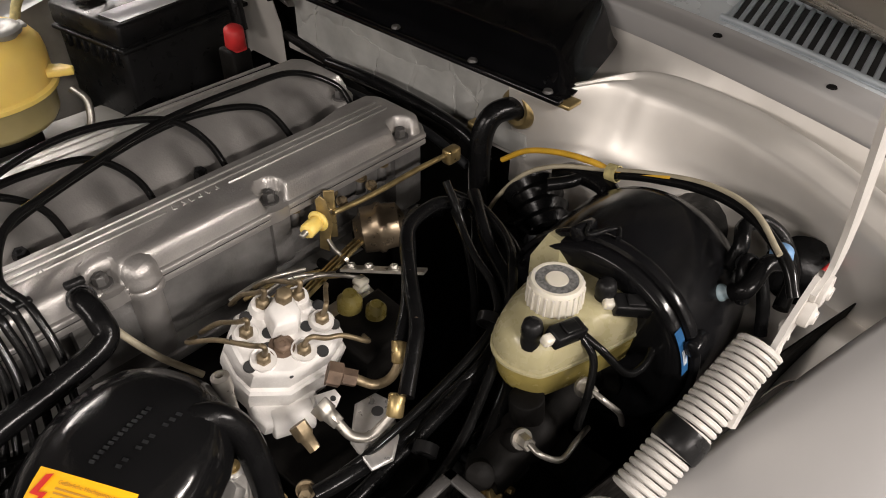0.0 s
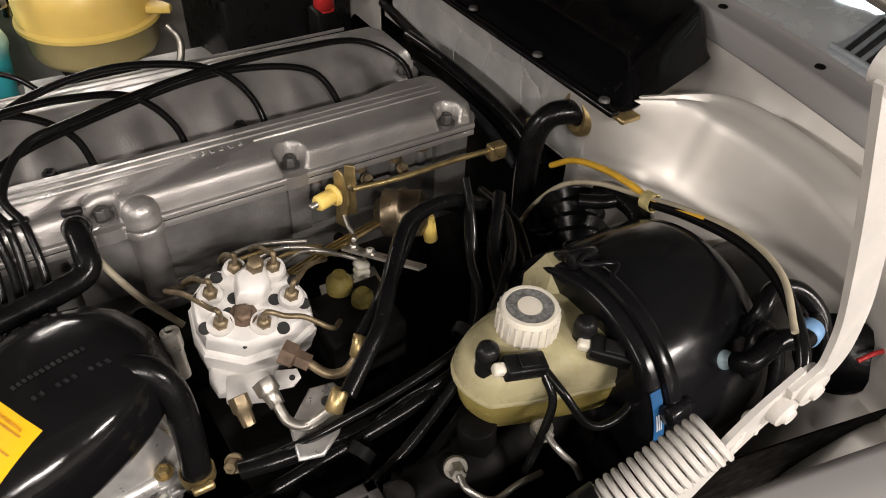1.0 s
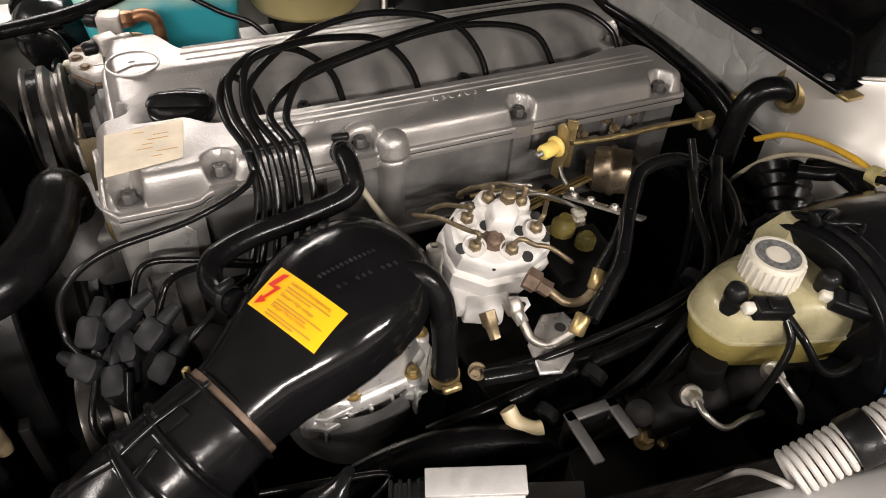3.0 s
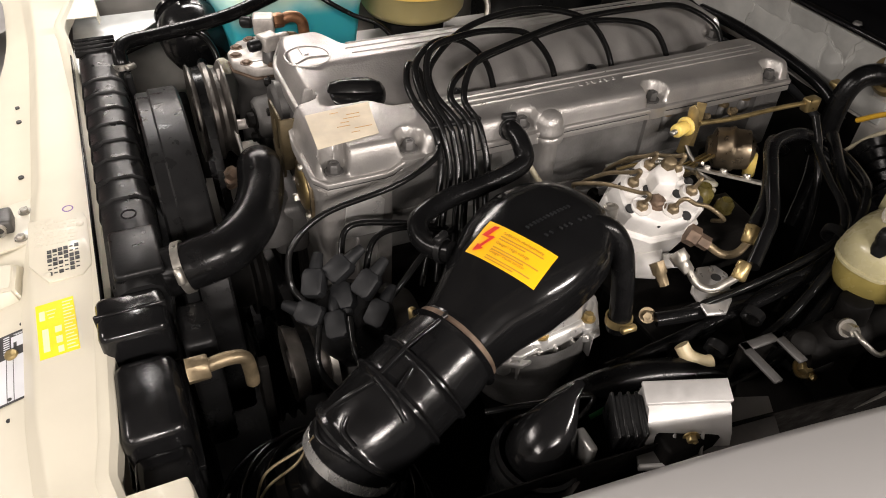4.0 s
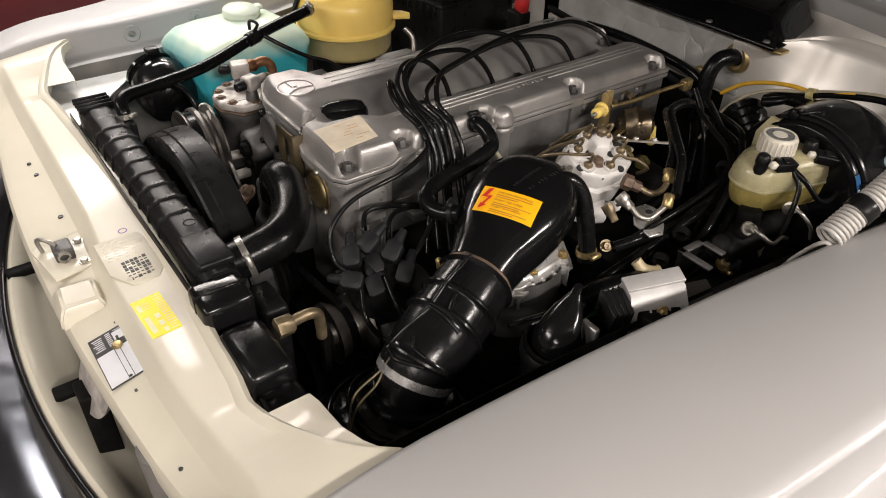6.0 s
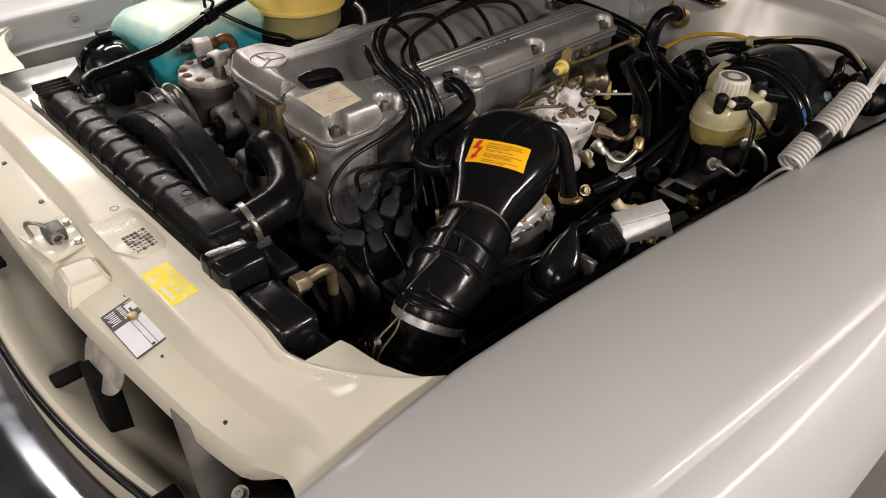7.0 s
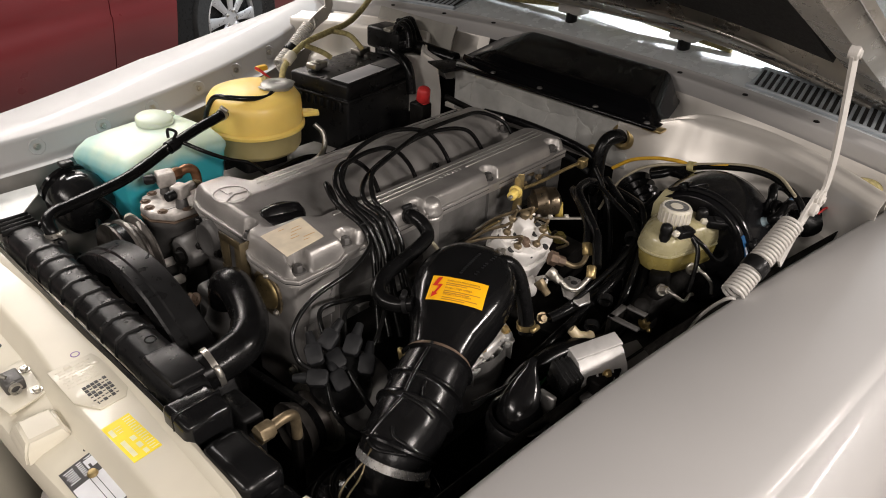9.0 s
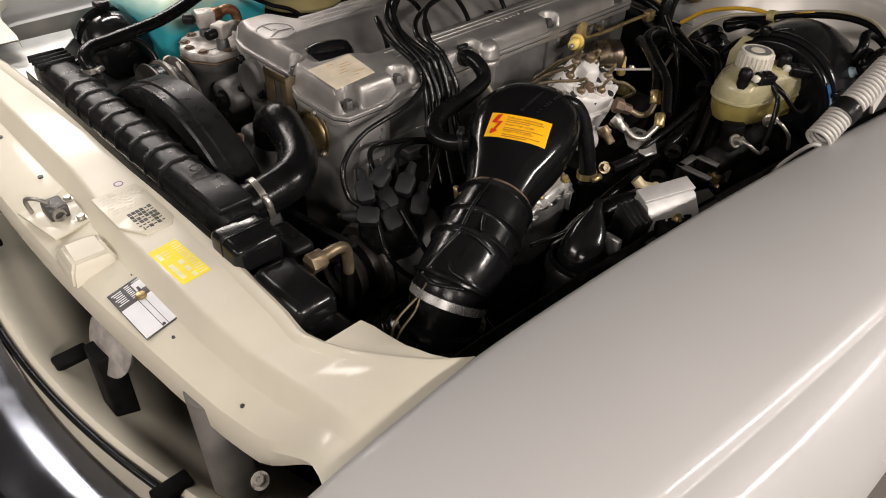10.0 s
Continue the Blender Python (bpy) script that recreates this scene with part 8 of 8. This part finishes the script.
solo("bay_hose", tube([(0.654, -0.195, 0.900), (0.670, -0.213, 0.905), (0.694, -0.225, 0.910), (0.704, -0.241, 0.915)], 0.0075, 12, 7), RUBBER, "glossy black hose or cable crowding the gap by the servo", "hose", "bay hoses", angle=70)

# ---------------------------------------------------------------- ignition module, canister, steering box
ig = thing("ignition_module", "finned aluminium ignition module on a bracket", "ignition module", (0.19, -0.385, 0.80))
MODM = mat("brushed_pale_alloy", (0.50, 0.49, 0.475), 0.50, 0.40, var=0.12, scale=40, bump=0.08, bscale=500)
IM = Matrix.Translation((0.194, -0.382, 0.838)) @ pose(0, 0, 0, 14, -4, -22)
part("heat_sink", loft([[IM @ Vector((sx * w_, y_, z_)) for sx, y_ in ((-1, yn), (1, yn), (1, 0.022), (-1, 0.022))] for w_, yn, z_ in ((0.037, -0.024, -0.011), (0.036, -0.018, 0.004), (0.035, -0.002, 0.0205))]), MODM, ig)
part("top_plate", bx(-0.037, 0.037, 0.002, 0.023, 0.020, 0.025, 0.001, m=IM), MODM, ig)
for i in range(2):
    part("gusset", prism([(-0.019, 0.010), (-0.019, -0.011), (-0.034, -0.011)], -0.0012, 0.0012, 0.0004, 1, m=IM @ Matrix(((0, 0, 1, -0.014 + 0.024 * i), (1, 0, 0, 0), (0, 1, 0, 0), (0, 0, 0, 1)))), MODM, ig)
part("rail", bx(-0.044, 0.084, -0.041, -0.037, -0.018, -0.009, 0.0008, 1, m=IM), MODM, ig)
for k in range(4):
    part("plug_rib", bx(-0.064 + 0.007 * k, -0.061 + 0.007 * k, -0.0235, 0.0175, -0.026, 0.0175, 0.0008, 1, m=IM), BLACKM, ig)
part("screw", hexbolt(IM @ Vector((0.0, -0.021, 0.006)), IM.to_3x3() @ Vector((0, -1, 0.3)), 0.005, 0.006), BRASS, ig)
part("plug", bx(-0.062, -0.036, -0.022, 0.016, -0.028, 0.016, 0.003, m=IM), BLACKM, ig)
part("bracket", bx(-0.044, 0.084, -0.040, 0.020, -0.0165, -0.0115, 0.001, m=IM), ALUD, ig)
part("stay", bx(0.16, 0.22, -0.41, -0.36, 0.60, 0.838, 0.004), DARK, ig)
cn = thing("idle_valve_canister", "glossy black capped canister beside the intake duct", "canister", (0.074, -0.348, 0.7))
CO = Vector((0.074, -0.348, 0.800))
part("can", lathe([(0, -0.12), (0.036, -0.12), (0.037, -0.022), (0.041, -0.016), (0.042, -0.006), (0.037, 0.0), (0.034, 0.004)], CO, (0.05, -0.05, 1), 36), BLACKM, cn)
part("ring", lathe([(0.036, -0.001), (0.0395, 0.0), (0.0395, 0.005), (0.036, 0.007)], CO, (0.05, -0.05, 1), 36), BLACKP, cn)
part("hood", loft([[CO + Vector((k * 0.029 * math.cos(a) + sh_, k * 0.029 * math.sin(a) + sh_ * 0.35, z * 0.85)) for a in lin(0, 2 * math.pi * 23 / 24, 24)] for k, z, sh_ in ((1.02, 0.0, 0.0), (1.03, 0.010, 0.0), (0.97, 0.022, 0.002), (0.84, 0.036, 0.007), (0.62, 0.050, 0.015), (0.40, 0.060, 0.024), (0.22, 0.068, 0.032), (0.16, 0.076, 0.038))]), BLACKP, cn, "", 60)
part("strap", bx(0.103, 0.112, -0.378, -0.353, 0.775, 0.83, 0.003), ALUB, cn)
sbx = thing("steering_box", "oily steering box low in the bay, shade in its near-black colour", "steering box", (0.33, -0.36, 0.6))
part("body", bx(0.29, 0.38, -0.42, -0.32, 0.58, 0.76, 0.012, 3), DARK, sbx)
part("cover", cyl((0.335, -0.37, 0.755), (0.335, -0.37, 0.785), 0.038), DARK, sbx)
fb_ = thing("bracket_plate", "dull steel U-shaped bracket with a cut-out", "bracket", (0.32, -0.36, 0.80))
for a in ((0.295, 0.305, -0.385, -0.335), (0.335, 0.345, -0.375, -0.335), (0.295, 0.345, -0.345, -0.335)):
    part("bar", bx(a[0], a[1], a[2], a[3], 0.836, 0.840, 0.001, 1), ALUD, fb_)
part("upright", bx(0.300, 0.342, -0.34, -0.333, 0.76, 0.838, 0.002), DARK, fb_)
part("screw", hexbolt((0.368, -0.362, 0.80), (0, -0.5, 0.9), 0.007, 0.01), BRASS, fb_)
rb_ = thing("resistor_block", "dark ribbed resistor block low beside the steering box", "resistor", (0.40, -0.33, 0.77))
for i in range(5):
    part("rib", bx(0.372 + 0.012 * i, 0.379 + 0.012 * i, -0.352, -0.312, 0.772, 0.792, 0.0015, 1), BLACKM, rb_)
part("base", bx(0.366, 0.436, -0.356, -0.308, 0.758, 0.774, 0.002), ALUD, rb_)
part("screw", hexbolt((0.400, -0.358, 0.77), (0, -1, 0.3), 0.004, 0.006), BRASS, rb_)
part("leg", bx(0.38, 0.42, -0.34, -0.32, 0.60, 0.76, 0.003), DARK, rb_)
for x, y, z in ((0.300, -0.312, 0.806), (0.352, -0.300, 0.822), (0.47, -0.268, 0.872)):
    solo("hose_clip", lathe([(0.0095, -0.005), (0.0115, -0.005), (0.0115, 0.005), (0.0095, 0.005)], (x, y, z), (0.8, 0.4, 0.35), 16), BLACKM, "small black clip round the looms", "clip", "loom clips")

chs = thing("chassis_leg", "dark painted chassis leg below the bay", "chassis leg", (0.3, -0.40, 0.45))
part("rail", bx(-0.25, 0.8, -0.45, -0.36, 0.45, 0.58, 0.01), DARK, chs)
copy_thing(chs, Matrix.Translation((0.3, -0.40 + 1.09, 0.45)))
part("undertray", bx(-0.30, 0.80, -0.46, 0.80, 0.16, 0.18, 0.0), DARK, body)
solo("cross_member", bx(0.05, 0.20, -0.42, 0.78, 0.36, 0.45, 0.01), DARK, "dark front cross member", "cross member")
for i, (x, y, z, l) in enumerate(((0.40, -0.30, 0.70, 0.12), (0.48, -0.25, 0.72, 0.10), (0.26, -0.28, 0.68, 0.14), (0.55, -0.22, 0.74, 0.12))):
    solo("dark_pipe", tube([(x, y, z), (x + l * 0.5, y + 0.02, z + 0.02), (x + l, y + 0.05, z - 0.03)], 0.012, 10, 6), RUBBER, "dark rubber pipe deep in the bay", "pipe", "deep pipes")

# ---------------------------------------------------------------- bonnet struts


def strut(sgn, group, off=(0.0, 0.0, 0.0)):
    def P(x, w, z):
        return Vector((x + off[0], YC + sgn * (w + off[1]), z + off[2]))
    s = thing("bonnet_hinge_strut", "white steel bonnet strut with a coil spring", "strut", P(0.50, 0.668, 0.95), group)
    # flat lower arm from inner wing to pivot
    def flat(pts, half, th, name, mt=STRUTW):
        rings = []
        C = spline(pts, 5)
        for i, c in enumerate(C):
            t = (C[min(i + 1, len(C) - 1)] - C[max(i - 1, 0)]).normalized()
            v = t.cross(Vector((0, 1, 0))).normalized()
            h = half[0] + (half[1] - half[0]) * i / (len(C) - 1)
            rings.append([c + v * h + Vector((0, th / 2, 0)), c - v * h + Vector((0, th / 2, 0)), c - v * h - Vector((0, th / 2, 0)), c + v * h - Vector((0, th / 2, 0))])
        bm = loft(rings)
        bmesh.ops.bevel(bm, geom=[e for e in bm.edges if e.is_manifold and e.calc_face_angle(0) > 0.6], offset=0.0008, segments=1, affect="EDGES")
        return part(name, bm, mt, s)
    flat([P(0.556, 0.671, 1.003), P(0.52, 0.671, 0.985), P(0.49, 0.672, 0.962), P(0.46, 0.673, 0.932)], (0.017, 0.012), 0.004, "lower_arm")
    flat([P(0.540, 0.675, 0.998), P(0.556, 0.675, 1.004), P(0.565, 0.675, 1.010), P(0.5695, 0.675, 1.018), P(0.569, 0.675, 1.030), P(0.562, 0.675, 1.058), P(0.548, 0.675, 1.09), P(0.515, 0.675, 1.155), P(0.472, 0.675, 1.232)], (0.0135, 0.0110), 0.004, "upper_arm")
    for x, z, pr_ in ((0.556, 1.003, 0.013), (0.536, 0.993, 0.010), (0.472, 1.230, 0.0085)):
        part("pivot", lathe([(0, 0.008), (0.005, 0.008), (0.006, 0.006), (pr_ - 0.0005, 0.005), (pr_, 0.002), (pr_, -0.006), (0, -0.006)], P(x, 0.675, z), (0, sgn, 0), 20), STRUTW, s)
    a, b = P(0.497, 0.664, 0.980), P(0.382, 0.645, 0.904)
    d = (b - a).normalized()
    u = d.orthogonal().normalized()
    w = d.cross(u)
    L = (b - a).length
    turns, N = 24, 14
    coil = [a + d * (L * k / (turns * N)) + (u * math.cos(2 * math.pi * k / N) + w * math.sin(2 * math.pi * k / N)) * 0.0150 for k in range(turns * N + 1)]
    part("spring", tube(coil, 0.0024, 7, raw=True), STRUTW, s, "white coil spring")
    part("spring_hook", tube([a + u * 0.0150, a - d * 0.012 + u * 0.010, P(0.515, 0.668, 0.992), P(0.528, 0.670, 0.986), P(0.526, 0.672, 0.972)], 0.0024, 8), STRUTW, s)
    part("spring_rod", tube([b + u * 0.0150, b + d * 0.008, P(0.391, 0.613, 0.850), P(0.367, 0.592, 0.800)], 0.0026, 8), STRUTW, s)
    k = a + d * L * 0.62
    part("spring_sleeve", lathe([(0.0175, -0.010), (0.0187, -0.008), (0.0187, 0.008), (0.0175, 0.010)], k, d, 24), BLACKM, s, "black rubber sleeve")
    return s


strut(-1, "bonnet struts")
strut(1, "bonnet struts", (0.150, -0.052, -0.008))
solo("wing_lamp_lead", tube([(0.70, -0.475, 0.915), (0.715, -0.48, 0.922), (0.73, -0.485, 0.918), (0.745, -0.495, 0.905)], 0.002, 8, 6), REDP, "thin red wire by the wing", "wire")
solo("loop_hose", tube([(0.640, -0.405, 0.90), (0.650, -0.412, 0.935), (0.668, -0.405, 0.948), (0.690, -0.415, 0.945), (0.700, -0.435, 0.928), (0.690, -0.455, 0.905), (0.66, -0.462, 0.885)], 0.0075, 12, 7), RUBBER, "black rubber hose looped by the brake servo", "hose", "looped hoses")
solo("loop_hose", tube([(0.626, -0.436, 0.90), (0.628, -0.428, 0.925), (0.640, -0.424, 0.936), (0.646, -0.436, 0.925), (0.640, -0.450, 0.90), (0.632, -0.46, 0.87)], 0.006, 12, 7), RUBBER, "black rubber hose looped by the brake servo", "hose", "looped hoses")
solo("cable_plug", bx(0.632, 0.648, -0.430, -0.416, 0.926, 0.938, 0.004), BOOTM, "dark grey cable plug by the brake servo", "plug")
solo("corner_boot", lathe([(0.0, 0.03), (0.012, 0.03), (0.020, 0.022), (0.026, 0.0), (0.022, -0.01), (0, -0.01)], (0.825, -0.505, 0.925), (-0.6, -0.2, 0.75), 24, sq=(1.3, 0.8)), OLIVE, "yellow-brown moulded boot in the bulkhead corner", "boot")
# Black disc stands in for the darkness inside a corner opening.
solo("dark_bulkhead_hole", lathe([(0, 0.0), (0.030, 0.0), (0.034, 0.004), (0.030, 0.007), (0, 0.004)], (0.715, -0.455, 0.895), (-0.85, -0.2, 0.45), 28), RUBBER, "black disc in place of a dark hole in the bulkhead corner", "bung")

# ---------------------------------------------------------------- red car beyond
rc = thing("red_car", "dark red car parked beyond the far wing", "car", (1.6, 3.1, 0.0))
ang = math.degrees(math.atan2(0.31, 0.95))
RM = Matrix.Translation((0.41, 2.66, 0.0)) @ pose(0, 0, 0, 0, 0, ang)


def red_side(x0, x1):
    def f(x, t):
        prof = [(0.06, 0.22), (0.03, 0.28), (0.01, 0.40), (-0.005, 0.52), (0.002, 0.535), (0.0, 0.60), (0.01, 0.72), (0.06, 0.88), (0.10, 0.95)]
        y, z = prof[int(round(t))]
        return RM @ Vector((x, y, z))
    return grid(f, lin(x0, x1, 8), lin(0, 8, 9), 0.02)


part("door", red_side(-0.9, 0.66), REDCAR, rc, "dark red door with moulding")
part("door", red_side(-2.1, -0.905), REDCAR, rc)
part("rear_quarter", red_side(0.665, 1.10), REDCAR, rc)
part("quarter_top", grid(lambda x, t: RM @ Vector((x, 0.0 + 0.07 * t, 0.74 + 0.2 * t)), lin(1.10, 2.4, 8), lin(0, 1, 4), 0.02), REDCAR, rc)
part("glasshouse", bx(-1.4, 1.2, 0.15, 1.6, 0.93, 1.38, 0.08, 3, m=RM), BLACKP, rc)
part("far_body", bx(-2.1, 2.4, 0.12, 1.75, 0.22, 0.94, 0.05, 2, m=RM), REDCAR, rc)
part("sill_shadow_strip", bx(-2.1, 1.1, 0.10, 0.16, 0.12, 0.24, 0.01, m=RM), BLACKM, rc)
for wx in (1.62,):
    wc = RM @ Vector((wx, 0.06, 0.315))
    wn = RM.to_3x3() @ Vector((0, -1, 0))
    wh = part("wheel", lathe([(0.20, -0.09), (0.215, 0.0), (0.205, 0.012), (0.20, 0.006), (0.195, -0.02), (0.06, -0.03), (0.055, 0.0), (0.03, 0.006), (0, 0.006)], wc, wn, 40), RIM, rc, "silver alloy wheel")
    part("tyre", lathe([(0.20, -0.16), (0.29, -0.16), (0.312, -0.13), (0.314, -0.02), (0.30, 0.005), (0.25, 0.014), (0.212, 0.008), (0.205, -0.01)], wc, wn, 48), TYRE, wh)
    for k in range(8):
        a = k * math.pi / 4
        ua, ub = RM.to_3x3() @ Vector((1, 0, 0)), Vector((0, 0, 1))
        dirv = ua * math.cos(a) + ub * math.sin(a)
        perp = ua * -math.sin(a) + ub * math.cos(a)
        rings = [[wc + dirv * r + perp * q * w_ + wn * h for q, h in ((-1, 0.0), (-0.7, 0.010), (0.7, 0.010), (1, 0.0))] for r, w_ in ((0.05, 0.020), (0.12, 0.026), (0.20, 0.038))]
        part("spoke", loft(rings), RIM, wh)
    for k in range(5):
        a = k * 2 * math.pi / 5
        part("wheel_bolt", cyl(wc + (RM.to_3x3() @ Vector((math.cos(a), 0, 0)) + Vector((0, 0, math.sin(a)))) * 0.045, wc + (RM.to_3x3() @ Vector((math.cos(a), 0, 0)) + Vector((0, 0, math.sin(a)))) * 0.045 + wn * 0.014, 0.009, n=6), STEEL, wh)
part("wheel_arch_liner", bx(1.15, 2.1, 0.08, 0.14, 0.2, 0.78, 0.02, m=RM), BLACKM, rc)
